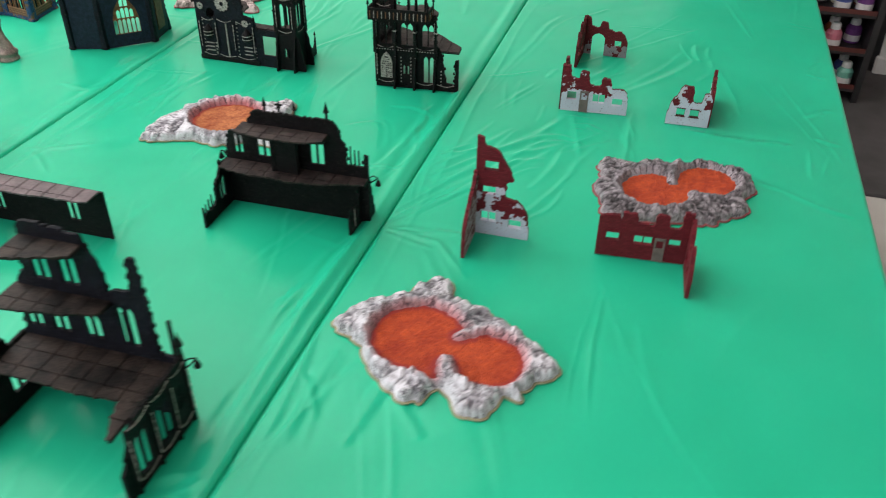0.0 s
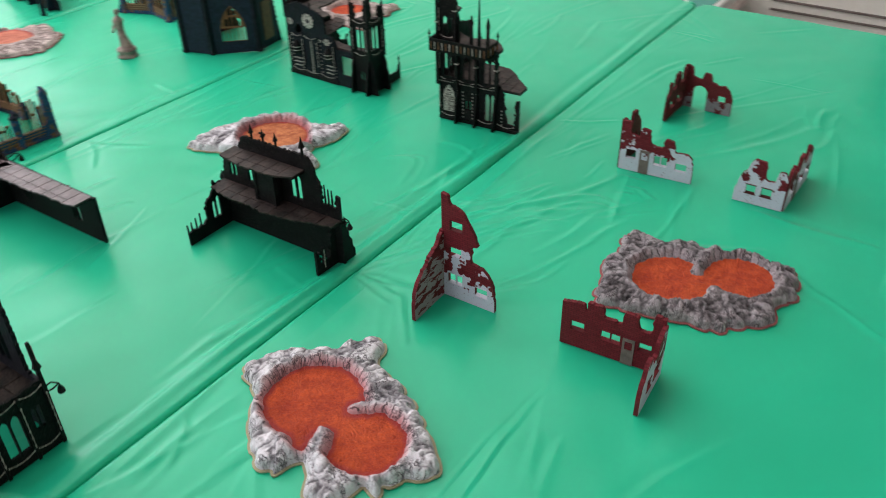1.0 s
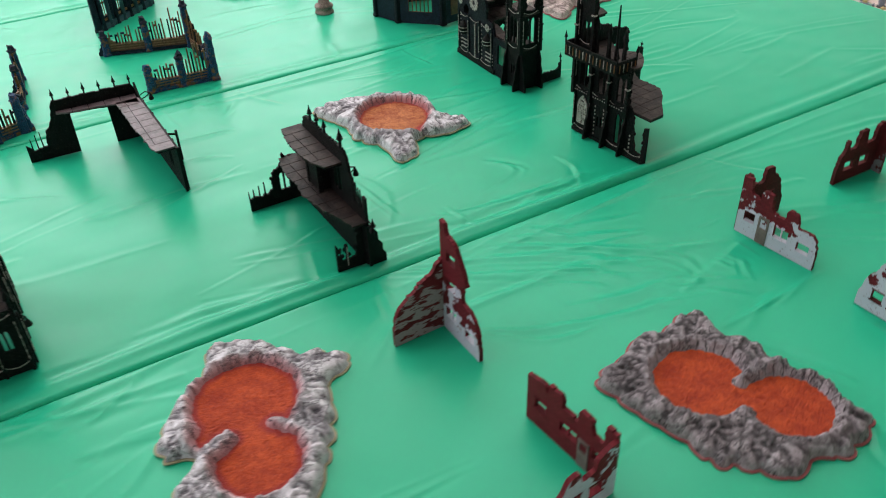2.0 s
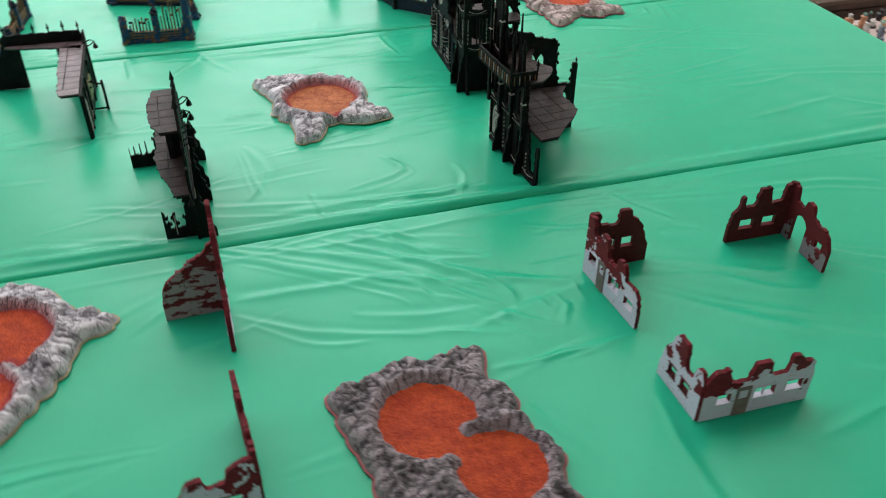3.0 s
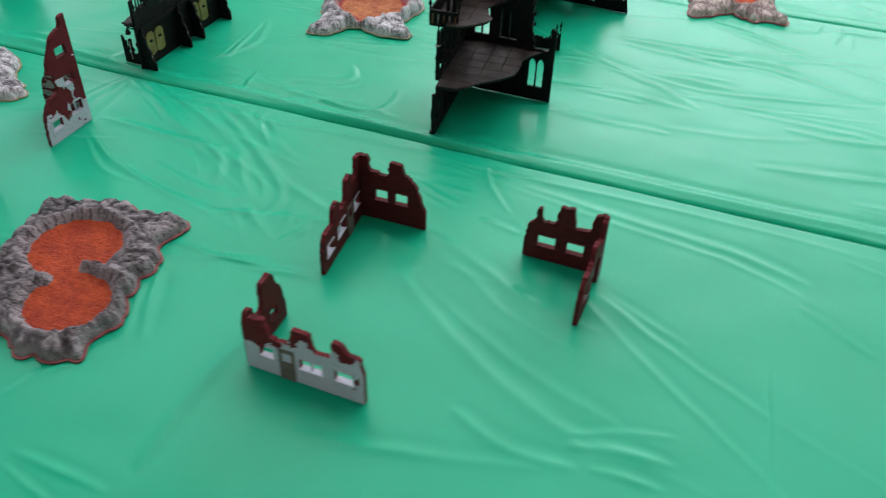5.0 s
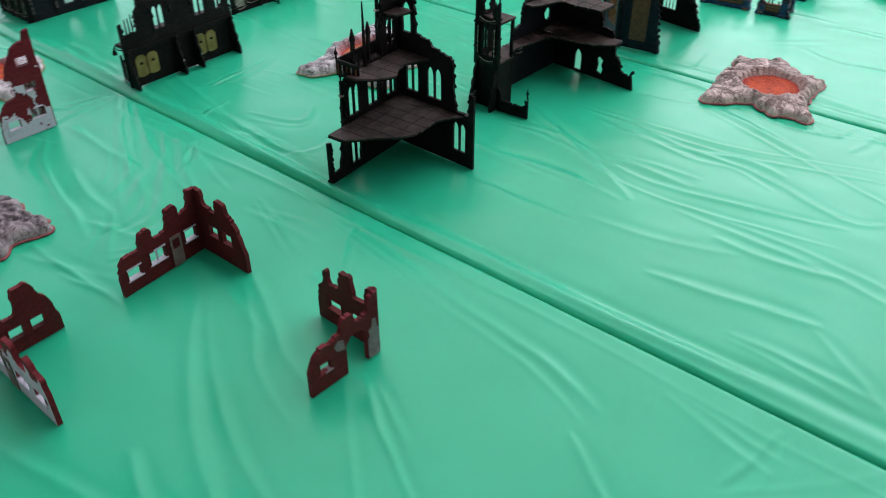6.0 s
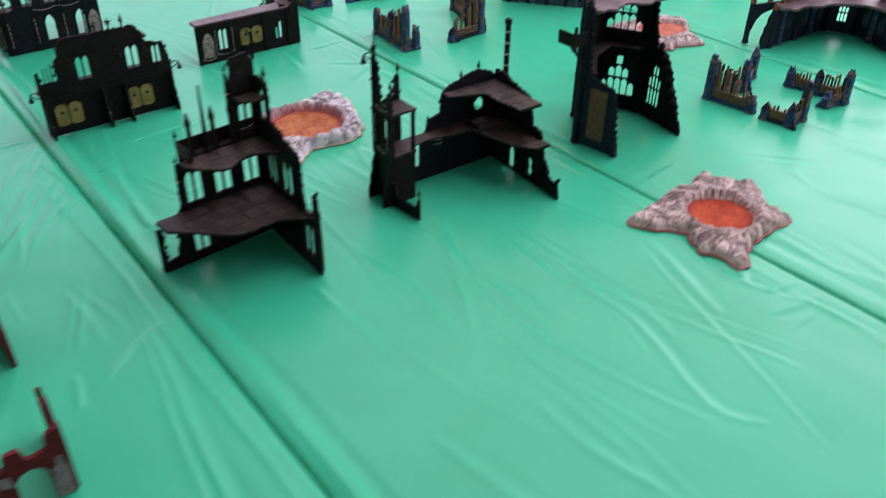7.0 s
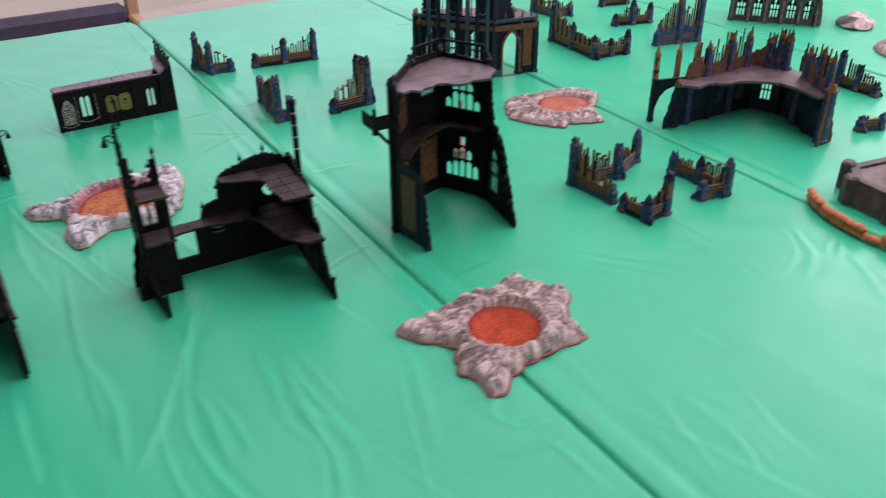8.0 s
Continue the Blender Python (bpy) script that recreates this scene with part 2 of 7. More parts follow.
BROWN = speckled("brown_brick_paint", (0.07, 0.03, 0.016), (0.19, 0.09, 0.045), 120, 0.65, 0, 0.0008, 700)
STONE = speckled("grey_stone_paint", (0.05, 0.046, 0.046), (0.20, 0.19, 0.185), 60, 0.7, 0, 0.0014, 400)
BUNKER_STONE = speckled("brown_grey_bunker_paint", (0.03, 0.022, 0.020), (0.125, 0.095, 0.085), 60, 0.65, 0, 0.0014, 400)
DOOR_GREY = speckled("door_grey", (0.10, 0.07, 0.065), (0.20, 0.15, 0.14), 90, 0.6)
SAND = speckled("orange_sandbag_paint", (0.26, 0.065, 0.016), (0.66, 0.23, 0.06), 120, 0.65, 0, 0.0012, 400)
WHITE_PLASTIC = speckled("white_table_plastic", (0.62, 0.62, 0.61), (0.74, 0.74, 0.73), 5, 0.5)
STEEL = speckled("grey_painted_steel", (0.20, 0.20, 0.21), (0.30, 0.30, 0.31), 12, 0.4, 0.7)
FLOOR_MAT = speckled("beige_vinyl_floor", (0.48, 0.44, 0.41), (0.64, 0.60, 0.58), 2.2, 0.22, 0, 0.0008, 160)
DARK_MAT = speckled("dark_grey_carpet_mat", (0.045, 0.040, 0.042), (0.075, 0.068, 0.070), 8, 0.9, 0, 0.0015, 300)
WALL_MAT = speckled("cream_wall_paint", (0.60, 0.56, 0.52), (0.70, 0.66, 0.62), 1.4, 0.7, 0, 0.001, 90)
CEIL_MAT = speckled("off_white_ceiling_tile", (0.66, 0.62, 0.60), (0.76, 0.72, 0.69), 6, 0.85, 0, 0.0015, 130)
WOOD = speckled("light_wood", (0.36, 0.22, 0.12), (0.52, 0.34, 0.20), 14, 0.45, 0, 0.0006, 200)
SEAT_FABRIC = speckled("dark_purple_grey_seat_fabric", (0.045, 0.038, 0.062), (0.085, 0.072, 0.115), 30, 0.85, 0, 0.0012, 800)
DARK_METAL = speckled("black_rack_metal", (0.012, 0.012, 0.013), (0.028, 0.027, 0.028), 12, 0.45)
WHITE_PAINT = speckled("white_enamel", (0.66, 0.65, 0.64), (0.76, 0.75, 0.74), 4, 0.4)

m_glow, nt_glow, b_glow = nodes_of("added_ceiling_light_diffuser")
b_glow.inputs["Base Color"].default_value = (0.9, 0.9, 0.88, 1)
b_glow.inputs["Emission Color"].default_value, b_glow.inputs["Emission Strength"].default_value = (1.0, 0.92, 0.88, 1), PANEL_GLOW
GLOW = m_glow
m_glass, nt_glass, b_glass = nodes_of("clear_window_glass")
b_glass.inputs["Transmission Weight"].default_value, b_glass.inputs["Roughness"].default_value = 1.0, 0.0
b_glass.inputs["Base Color"].default_value = (0.97, 0.98, 0.98, 1)
GLASS = m_glass


def plain(name, c, rough=0.45):
    return speckled(name, tuple(v * 0.85 for v in c), tuple(min(1, v * 1.1) for v in c), 30, rough, 0, 0.0003, 300)


# ---- building blocks ----
from mathutils.geometry import tessellate_polygon

ORIGIN = {}


def thing(name, x, y, label, category, group="", z=0.0, kind=""):
    ob = new(name)
    ob.location, ob.empty_display_size = (x, y, z), 0.05
    ORIGIN[ob.name] = Vector((x, y, z))
    return tagged(ob, label, category, group, kind)


def make_mesh(name, vf, mats, smooth=False, at=(0, 0, 0)):
    verts, faces = vf[0], vf[1]
    slots = vf[2] if len(vf) > 2 else None
    me = bpy.data.meshes.new(name)
    me.from_pydata([(v[0] - at[0], v[1] - at[1], v[2] - at[2]) for v in verts], [], faces)
    for m in mats if isinstance(mats, (list, tuple)) else [mats]:
        me.materials.append(m)
    if slots:
        me.polygons.foreach_set("material_index", slots)
    bm = bmesh.new()
    bm.from_mesh(me)
    bmesh.ops.recalc_face_normals(bm, faces=bm.faces)
    bm.to_mesh(me)
    bm.free()
    if smooth:
        me.polygons.foreach_set("use_smooth", [True] * len(me.polygons))
    me.update()
    return me


def part(name, vf, mats, parent, label="", smooth=False):
    """One mesh object under a thing or a part; vertices in world coordinates."""
    at = ORIGIN[parent.name]
    ob = new(name, make_mesh(name, vf, mats, smooth, at))
    ob.parent = parent
    ORIGIN[ob.name] = at
    return tagged(ob, label)


def solo(name, vf, mats, label, category="", kind="", smooth=False, at=(0, 0, 0), group=""):
    ob = new(name, make_mesh(name, vf, mats, smooth, at))
    ob.location = at
    ORIGIN[ob.name] = Vector(at)
    return tagged(ob, label, category, group, kind)


def join(*parts_):
    v, f = [], []
    for p in parts_:
        k = len(v)
        v += list(p[0])
        f += [tuple(i + k for i in q) for q in p[1]]
    return v, f


def box(cx, cy, cz, sx, sy, sz, turn=0.0, taper=1.0):
    """A box on its base centre (cx, cy, cz), chamfered by taper at the top."""
    c, s = math.cos(radians(turn)), math.sin(radians(turn))
    v = []
    for k, z in ((1.0, 0), (taper, sz)):
        for a, b in ((-1, -1), (1, -1), (1, 1), (-1, 1)):
            x, y = a * sx / 2 * k, b * sy / 2 * k
            v.append((cx + c * x - s * y, cy + s * x + c * y, cz + z))
    return v, [(3, 2, 1, 0), (4, 5, 6, 7), (0, 1, 5, 4), (1, 2, 6, 5), (2, 3, 7, 6), (3, 0, 4, 7)]


def soft_box(cx, cy, cz, sx, sy, sz, turn=0.0, r=0.003):
    """A box with chamfered vertical and top edges."""
    c, s = math.cos(radians(turn)), math.sin(radians(turn))
    v, f = [], []
    rings = [(0.0, 0.0), (0.0, sz - r), (r, sz)]
    for inset, z in rings:
        hx, hy = sx / 2 - inset, sy / 2 - inset
        q = min(r, hx * 0.5, hy * 0.5)
        for x, y in ((-hx + q, -hy), (hx - q, -hy), (hx, -hy + q), (hx, hy - q), (hx - q, hy), (-hx + q, hy), (-hx, hy - q), (-hx, -hy + q)):
            v.append((cx + c * x - s * y, cy + s * x + c * y, cz + z))
    for k in range(2):
        for i in range(8):
            j = (i + 1) % 8
            f.append((k * 8 + i, k * 8 + j, k * 8 + 8 + j, k * 8 + 8 + i))
    f += [tuple(range(7, -1, -1)), tuple(range(16, 24))]
    return v, f


def lathe(cx, cy, cz, profile, seg=8, phase=0.0):
    v, f = [], []
    for r, z in profile:
        for i in range(seg):
            a = 2 * math.pi * i / seg + phase
            v.append((cx + r * math.cos(a), cy + r * math.sin(a), cz + z))
    for k in range(len(profile) - 1):
        for i in range(seg):
            j = (i + 1) % seg
            f.append((k * seg + i, k * seg + j, (k + 1) * seg + j, (k + 1) * seg + i))
    f += [tuple(range(seg - 1, -1, -1)), tuple((len(profile) - 1) * seg + i for i in range(seg))]
    return v, f


def rod(p, q, r, seg=6, r2=None):
    p, q = Vector(p), Vector(q)
    d = (q - p).normalized()
    a = d.orthogonal().normalized()
    b = d.cross(a)
    v, f = [], []
    for c, rr in ((p, r), (q, r if r2 is None else r2)):
        for i in range(seg):
            t = 2 * math.pi * i / seg
            v.append(tuple(c + rr * (math.cos(t) * a + math.sin(t) * b)))
    for i in range(seg):
        j = (i + 1) % seg
        f.append((i, j, seg + j, seg + i))
    f += [tuple(range(seg - 1, -1, -1)), tuple(range(seg, 2 * seg))]
    return v, f


def bent_rod(points, r, seg=6):
    return join(*[rod(a, b, r, seg) for a, b in zip(points, points[1:])])


def prism(outline, holes, t):
    """A flat plate in (u, w, z) with holes: front at w = -t/2, back at w = t/2. Slots 0 front, 1 back, 2 sides."""
    loops = [outline, *holes]
    tris = tessellate_polygon([[Vector((u, z, 0)) for u, z in lp] for lp in loops])
    flat = [p for lp in loops for p in lp]
    n = len(flat)
    v = [(u, -t / 2, z) for u, z in flat] + [(u, t / 2, z) for u, z in flat]
    f = [tuple(a) for a in tris] + [tuple(i + n for i in reversed(a)) for a in tris]
    slots = [0] * len(tris) + [1] * len(tris)
    k = 0
    for lp in loops:
        m = len(lp)
        for i in range(m):
            a, b = k + i, k + (i + 1) % m
            f.append((a, b, b + n, a + n))
            slots.append(2)
        k += m
    return v, f, slots


def upright(vf, p0, p1, z0=0.0):
    """Stands a plate on the line from p0 to p1: u runs along it, w to its left."""
    dx, dy = p1[0] - p0[0], p1[1] - p0[1]
    d = math.hypot(dx, dy)
    ex, ey = dx / d, dy / d
    v = [(p0[0] + ex * u - ey * w, p0[1] + ey * u + ex * w, z + z0) for u, w, z in vf[0]]
    return (v, *vf[1:])


def level(poly, z, t):
    """A horizontal plate."""
    v, f, s = prism(poly, [], t)
    return [(u, y, z + w) for u, w, y in v], f, s


def rect(u0, u1, z0, z1):
    return [(u0, z0), (u1, z0), (u1, z1), (u0, z1)]


def lancet(u, z, w, h):
    """A pointed arch opening, u its middle, z its sill."""
    a = w / 2
    s = z + h - 0.9 * w
    return [(u - a, z), (u + a, z), (u + a, s), (u + a * 0.82, s + 0.38 * w), (u + a * 0.45, s + 0.68 * w), (u, z + h),
            (u - a * 0.45, s + 0.68 * w), (u - a * 0.82, s + 0.38 * w), (u - a, s)]


def twin(u, z, w, h, bar=0.0022):
    q = (w - bar) / 2
    return [lancet(u - (q + bar) / 2, z, q, h), lancet(u + (q + bar) / 2, z, q, h)]


def ragged(top, step, amp, rng):
    """A broken edge: sloping runs of the profile become small uneven steps."""
    out = [top[0]]
    for (u0, z0), (u1, z1) in zip(top, top[1:]):
        n = max(1, int(math.hypot(u1 - u0, z1 - z0) / step))
        for i in range(1, n):
            k = i / n
            u, z = u0 + (u1 - u0) * k, z0 + (z1 - z0) * k
            if abs(u1 - u0) > abs(z1 - z0):
                out.append((u, out[-1][1]))
                out.append((u + math.copysign(0.0004, u1 - u0), z + rng.uniform(-amp, amp)))
            else:
                out.append((u + rng.uniform(-amp, amp), z))
        out.append((u1, z1))
    return out


def stand_wall(parent, name, p0, p1, top, holes, t, mats, notches=(), step=0.006, amp=0.0015, seed=1, z0=0.0, label=""):
    """An upright wall with a broken top, window holes and openings cut up from the ground."""
    rng = random.Random(seed)
    L = math.hypot(p1[0] - p0[0], p1[1] - p0[1])
    foot = [(0.0, 0.0)]
    for a, b, h, *square in notches:
        w = b - a
        if square:
            foot += [(a, 0.0), (a + 0.001, h - 0.002), (a + 0.004, h), (b - 0.006, h - 0.001), (b - 0.001, h - 0.004), (b, 0.0)]
            continue
        foot += [(a, 0.0), (a, h - w * 0.35), (a + w * 0.2, h - w * 0.1), (a + w * 0.5, h), (b - w * 0.2, h - w * 0.1), (b, h - w * 0.35), (b, 0.0)]
    foot.append((L, 0.0))
    prof = ragged(top, step, amp, rng) if step else list(top)
    prof = [(u if 0 <= u <= L else (-u if u < 0 else 2 * L - u), z) for u, z in prof]
    if prof[-1][1] < 0.0005:
        prof = prof[:-1]
    outline = foot + list(reversed(prof))
    if not isinstance(mats, (list, tuple)):
        mats = [mats] * 3
    return part(name, upright(prism(outline, holes, t), p0, p1, z0), mats, parent, label)


def on_line(p0, p1, u, w=0.0):
    d = math.hypot(p1[0] - p0[0], p1[1] - p0[1])
    ex, ey = (p1[0] - p0[0]) / d, (p1[1] - p0[1]) / d
    return p0[0] + ex * u - ey * w, p0[1] + ey * u + ex * w


def line_turn(p0, p1):
    return math.degrees(math.atan2(p1[1] - p0[1], p1[0] - p0[0]))


def finial(parent, x, y, z, h, mat, cross=False):
    g = lathe(x, y, z, [(h * 0.07, 0), (h * 0.07, h * 0.42), (h * 0.16, h * 0.45), (h * 0.13, h * 0.55), (h * 0.05, h * 0.8), (0.0003, h)], 6)
    if cross:
        g = join(g, box(x, y, z + h * 0.6, h * 0.5, h * 0.09, h * 0.1))
    part("finial", g, mat, parent)


def lamp_bracket(parent, x, y, z, dx, dy, mat):
    """A curled wall arm with a hanging bell lantern."""
    ex, ey = x + dx, y + dy
    arm = part("lamp_arm", bent_rod([(x, y, z), (x + dx * 0.5, y + dy * 0.5, z + 0.006), (ex, ey, z + 0.003), (x + dx * 0.45, y + dy * 0.45, z - 0.005), (x, y, z - 0.008)], 0.0011, 5), mat, parent)
    part("lantern", lathe(ex, ey, z - 0.011, [(0.0045, 0), (0.005, 0.002), (0.003, 0.008), (0.0012, 0.011), (0.0008, 0.014)], 8), mat, arm)


def deck_tiles(parent, p0, p1, widths, z, mat, under, seed=1, t=0.0028, pitch=0.027, side=1, inset=0.0):
    """A broken floor of square plates along a wall, on a thin slab, with open joints between the plates."""
    rng = random.Random(seed)
    L = math.hypot(p1[0] - p0[0], p1[1] - p0[1])
    n = max(1, round(L / pitch))

    def width(u):
        k = u / L * (len(widths) - 1)
        i = min(int(k), len(widths) - 2)
        return widths[i] + (widths[i + 1] - widths[i]) * (k - i)

    def put(poly, name, zz, tt, m):
        v, f, s = level([on_line(p0, p1, u, side * w) for u, w in poly], zz, tt)
        part(name, (v, f), m, parent)

    edge = [(u * L / 14, width(u * L / 14) - 0.003 + rng.uniform(-0.002, 0.001)) for u in range(15)]
    put([(0, inset), (L, inset), *reversed(edge)], "floor_slab", z - 0.002, 0.0022, under)
    for i in range(n):
        a, b = L * i / n + 0.0007, L * (i + 1) / n - 0.0007
        us = [a + (b - a) * k / 4 for k in range(5)]
        ws = [width(u) + rng.uniform(-0.0022, 0.0012) for u in us]
        cuts = [inset, *[c for c in (0.028, 0.056, 0.084) if c < min(ws) - 0.008]]
        for k, c in enumerate(cuts):
            if k < len(cuts) - 1:
                put([(a, c + 0.0006), (b, c + 0.0006), (b, cuts[k + 1] - 0.0006), (a, cuts[k + 1] - 0.0006)], "floor_tile", z + t / 2 - 0.0006, t, mat)
            else:
                put([(a, c + 0.0006), (b, c + 0.0006), *[(u, w) for u, w in zip(reversed(us), reversed(ws))]], "floor_tile", z + t / 2 - 0.0006, t, mat)


def rough_edge(poly, seed, amp=0.006):
    """A broken outline: extra corners between the given ones, each a little off."""
    rng = random.Random(seed)
    out = []
    for (x0, y0), (x1, y1) in zip(poly, poly[1:] + poly[:1]):
        n = max(1, int(math.hypot(x1 - x0, y1 - y0) / 0.012))
        out.append((x0, y0))
        for i in range(1, n):
            k = i / n
            out.append((x0 + (x1 - x0) * k + rng.uniform(-amp, amp) * 0.5, y0 + (y1 - y0) * k + rng.uniform(-amp, amp) * 0.5))
    return out


def buttress(parent, x, y, dx, dy, h, mat, t=0.004):
    """A stepped fin standing out from a wall at (x, y) by (dx, dy)."""
    d = math.hypot(dx, dy)
    prof = [(0, 0), (d, 0), (d, h * 0.22), (d * 0.8, h * 0.34), (d * 0.8, h * 0.5), (d * 0.55, h * 0.62), (d * 0.55, h * 0.8), (d * 0.2, h), (0, h)]
    v, f, s = upright(prism(prof, [], t), (x, y), (x + dx, y + dy))
    part("buttress", (v, f), mat, parent)

# ---- the room ----
FLOOR_Z, CEIL_Z = -0.75, 3.45
X0, X1, Y0, Y1 = -5.2, 3.2, -4.5, 4.1


def slab(name, x0, x1, y0, y1, z0, z1, mat, label):
    return solo(name, box((x0 + x1) / 2, (y0 + y1) / 2, z0, x1 - x0, y1 - y0, z1 - z0), mat, label, kind="structure")


slab("floor", X0 - 0.2, X1 + 0.2, Y0 - 0.2, Y1 + 0.2, FLOOR_Z - 0.1, FLOOR_Z, FLOOR_MAT, "beige vinyl shop floor")
slab("ceiling", X0 - 0.2, X1 + 0.2, Y0 - 0.2, Y1 + 0.2, CEIL_Z, CEIL_Z + 0.1, CEIL_MAT, "white tiled ceiling")
slab("wall_north", X0 - 0.2, X1 + 0.2, Y1, Y1 + 0.15, FLOOR_Z, CEIL_Z, WALL_MAT, "plain cream painted wall")
slab("wall_east", X1, X1 + 0.15, Y0, Y1, FLOOR_Z, CEIL_Z, WALL_MAT, "plain cream painted wall")


def glazed_wall(name, p0, p1, a, b, sill, head, bars, number):
    """A wall with one long window opening, its frame and panes."""
    L = math.hypot(p1[0] - p0[0], p1[1] - p0[1])
    H = CEIL_Z - FLOOR_Z
    w = upright(prism([(0, 0), (L, 0), (L, H), (0, H)], [rect(a, b, sill - FLOOR_Z, head - FLOOR_Z)], 0.15), p0, p1, FLOOR_Z)
    solo(name, w[:2], WALL_MAT, "cream wall round a long shop window", kind="structure")
    x, y = on_line(p0, p1, a)
    win = thing("window_%d" % number, x, y, "long shop window with white metal frames", "window", kind="structure")
    n = bars
    for i in range(n + 1):
        u = a + (b - a) * i / n
        c = on_line(p0, p1, min(max(u, a + 0.03), b - 0.03))
        part("window_frame", box(c[0], c[1], sill, 0.06, 0.08, head - sill, line_turn(p0, p1)), WHITE_PAINT, win)
    for zz in (sill, head - 0.05):
        c = on_line(p0, p1, (a + b) / 2)
        part("window_frame", box(c[0], c[1], zz, b - a, 0.07, 0.05, line_turn(p0, p1)), WHITE_PAINT, win)
    for i in range(n):
        u = a + (b - a) * (i + 0.5) / n
        c = on_line(p0, p1, u, -0.01)
        pane = part("pane", box(c[0], c[1], sill + 0.05, (b - a) / n - 0.06, 0.006, head - sill - 0.1, line_turn(p0, p1)), GLASS, win)
        pane.visible_shadow = False


glazed_wall("wall_west", (X0 - 0.075, Y0), (X0 - 0.075, Y1), 2.7, 6.7, 1.1, 3.1, 3, 1)
glazed_wall("wall_south", (X0, Y0 - 0.075), (X1, Y0 - 0.075), 1.05, 6.8, 0.6, 3.25, 5, 2)
solo("pavement", box(-1, -1, FLOOR_Z - 0.2, 40, 40, 0.08), plain("outside_concrete", (0.32, 0.31, 0.30), 0.8), "pale concrete ground outside the windows", kind="structure")

# unseen panels, added for even light and sheen on the tables
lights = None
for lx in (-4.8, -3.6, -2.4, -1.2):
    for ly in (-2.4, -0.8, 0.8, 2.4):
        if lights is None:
            lights = thing("added_ceiling_light", lx, ly, "unseen luminous ceiling panel added to light the tables", "ceiling light", "ceiling lights", CEIL_Z)
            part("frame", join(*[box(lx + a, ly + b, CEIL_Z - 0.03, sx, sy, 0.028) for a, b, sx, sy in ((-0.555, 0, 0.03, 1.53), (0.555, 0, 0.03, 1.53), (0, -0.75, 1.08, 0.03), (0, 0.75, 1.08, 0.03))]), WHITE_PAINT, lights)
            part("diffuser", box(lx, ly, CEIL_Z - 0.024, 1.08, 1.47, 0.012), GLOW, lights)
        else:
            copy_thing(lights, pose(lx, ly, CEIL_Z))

# ---- tables and their cloths ----
EDGES = [0.80, 0.0, -0.772, -1.515, -2.28, -3.05]
Y_LOW, Y_HIGH = -1.385, 1.195

# folds of the cloths: a table, height and width in millimetres or so, and points along the fold
CREASES = {no: [] for no in range(5)}


def fold(no, high, wide, *points):
    CREASES[no].append((points, high, wide))


fold(0, 1.5, 9, (0.018, -0.332), (0.089, -0.24), (0.137, -0.147), (0.161, -0.097), (0.225, -0.057))
fold(0, 1.5, 9, (0.033, -0.234), (0.095, -0.146), (0.149, -0.072), (0.218, -0.02), (0.258, 0.027))
fold(0, 1.2, 7, (0.025, -0.154), (0.077, -0.076), (0.113, -0.009), (0.139, 0.048))
fold(0, 1.5, 8, (0.048, -0.163), (0.121, -0.061), (0.182, 0.026), (0.212, 0.087), (0.24, 0.164))
fold(0, 1, 4, (0.037, -0.286), (0.019, -0.181), (0.016, -0.09))
fold(0, 1, 8, (0.132, -0.345), (0.143, -0.213), (0.157, -0.097))
fold(0, 1.1, 6, (0.172, -0.341), (0.227, -0.257), (0.256, -0.179), (0.286, -0.081))
fold(0, 1.2, 7, (0.214, -0.18), (0.24, -0.101), (0.253, 0))
fold(0, 1, 5, (0.198, -0.322), (0.263, -0.24), (0.274, -0.164))
fold(0, 1.2, 7, (0.242, -0.022), (0.282, 0.036), (0.32, 0.091))
fold(0, 1, 3.5, (0.369, -0.028), (0.369, 0.037), (0.366, 0.142))
fold(0, 0.9, 4, (0.179, 0.093), (0.178, 0.178))
fold(0, 0.9, 4.5, (0.249, 0.077), (0.285, 0.09))
fold(0, 0.9, 4.5, (0.251, 0.104), (0.299, 0.118))
fold(0, 0.9, 4.5, (0.27, 0.121), (0.325, 0.09))
fold(0, 0.9, 4.5, (0.228, 0.142), (0.289, 0.144))
fold(0, 1.4, 7, (-0.004, -0.377), (0.056, -0.263), (0.143, -0.107), (0.218, 0.027))
fold(0, 1.3, 6, (0.001, -0.337), (0.097, -0.127), (0.147, 0.044))
fold(0, 1, 6, (0.025, -0.39), (0.193, -0.347))
fold(0, 1.2, 5, (0.039, -0.321), (0.15, -0.123), (0.181, -0.073))
fold(0, 1.2, 10, (0.273, 0.231), (0.361, 0.331), (0.435, 0.443), (0.478, 0.527), (0.497, 0.556))
fold(0, 1.1, 8, (0.21, 0.267), (0.256, 0.361), (0.296, 0.435), (0.319, 0.534))
fold(0, 1.1, 6, (0.157, 0.327), (0.172, 0.39))
fold(0, 1.3, 7, (0.249, 0.518), (0.284, 0.568), (0.32, 0.628))
fold(0, 1.7, 9, (0.469, 0.15), (0.551, 0.141), (0.627, 0.143), (0.687, 0.146))
fold(0, 1.2, 8, (0.492, 0.41), (0.526, 0.485), (0.52, 0.556))
fold(0, 1.2, 6, (0.497, 0.538), (0.484, 0.589), (0.48, 0.652))
fold(0, 0.9, 3.5, (0.381, 0.064), (0.374, 0.109), (0.364, 0.161))
fold(0, 1.2, 6, (0.173, 0.754), (0.207, 0.802), (0.237, 0.852))
fold(0, 0.8, 3, (0.288, 0.728), (0.391, 0.738), (0.473, 0.741))
fold(0, 1, 5, (0.516, 0.567), (0.513, 0.601), (0.512, 0.646))
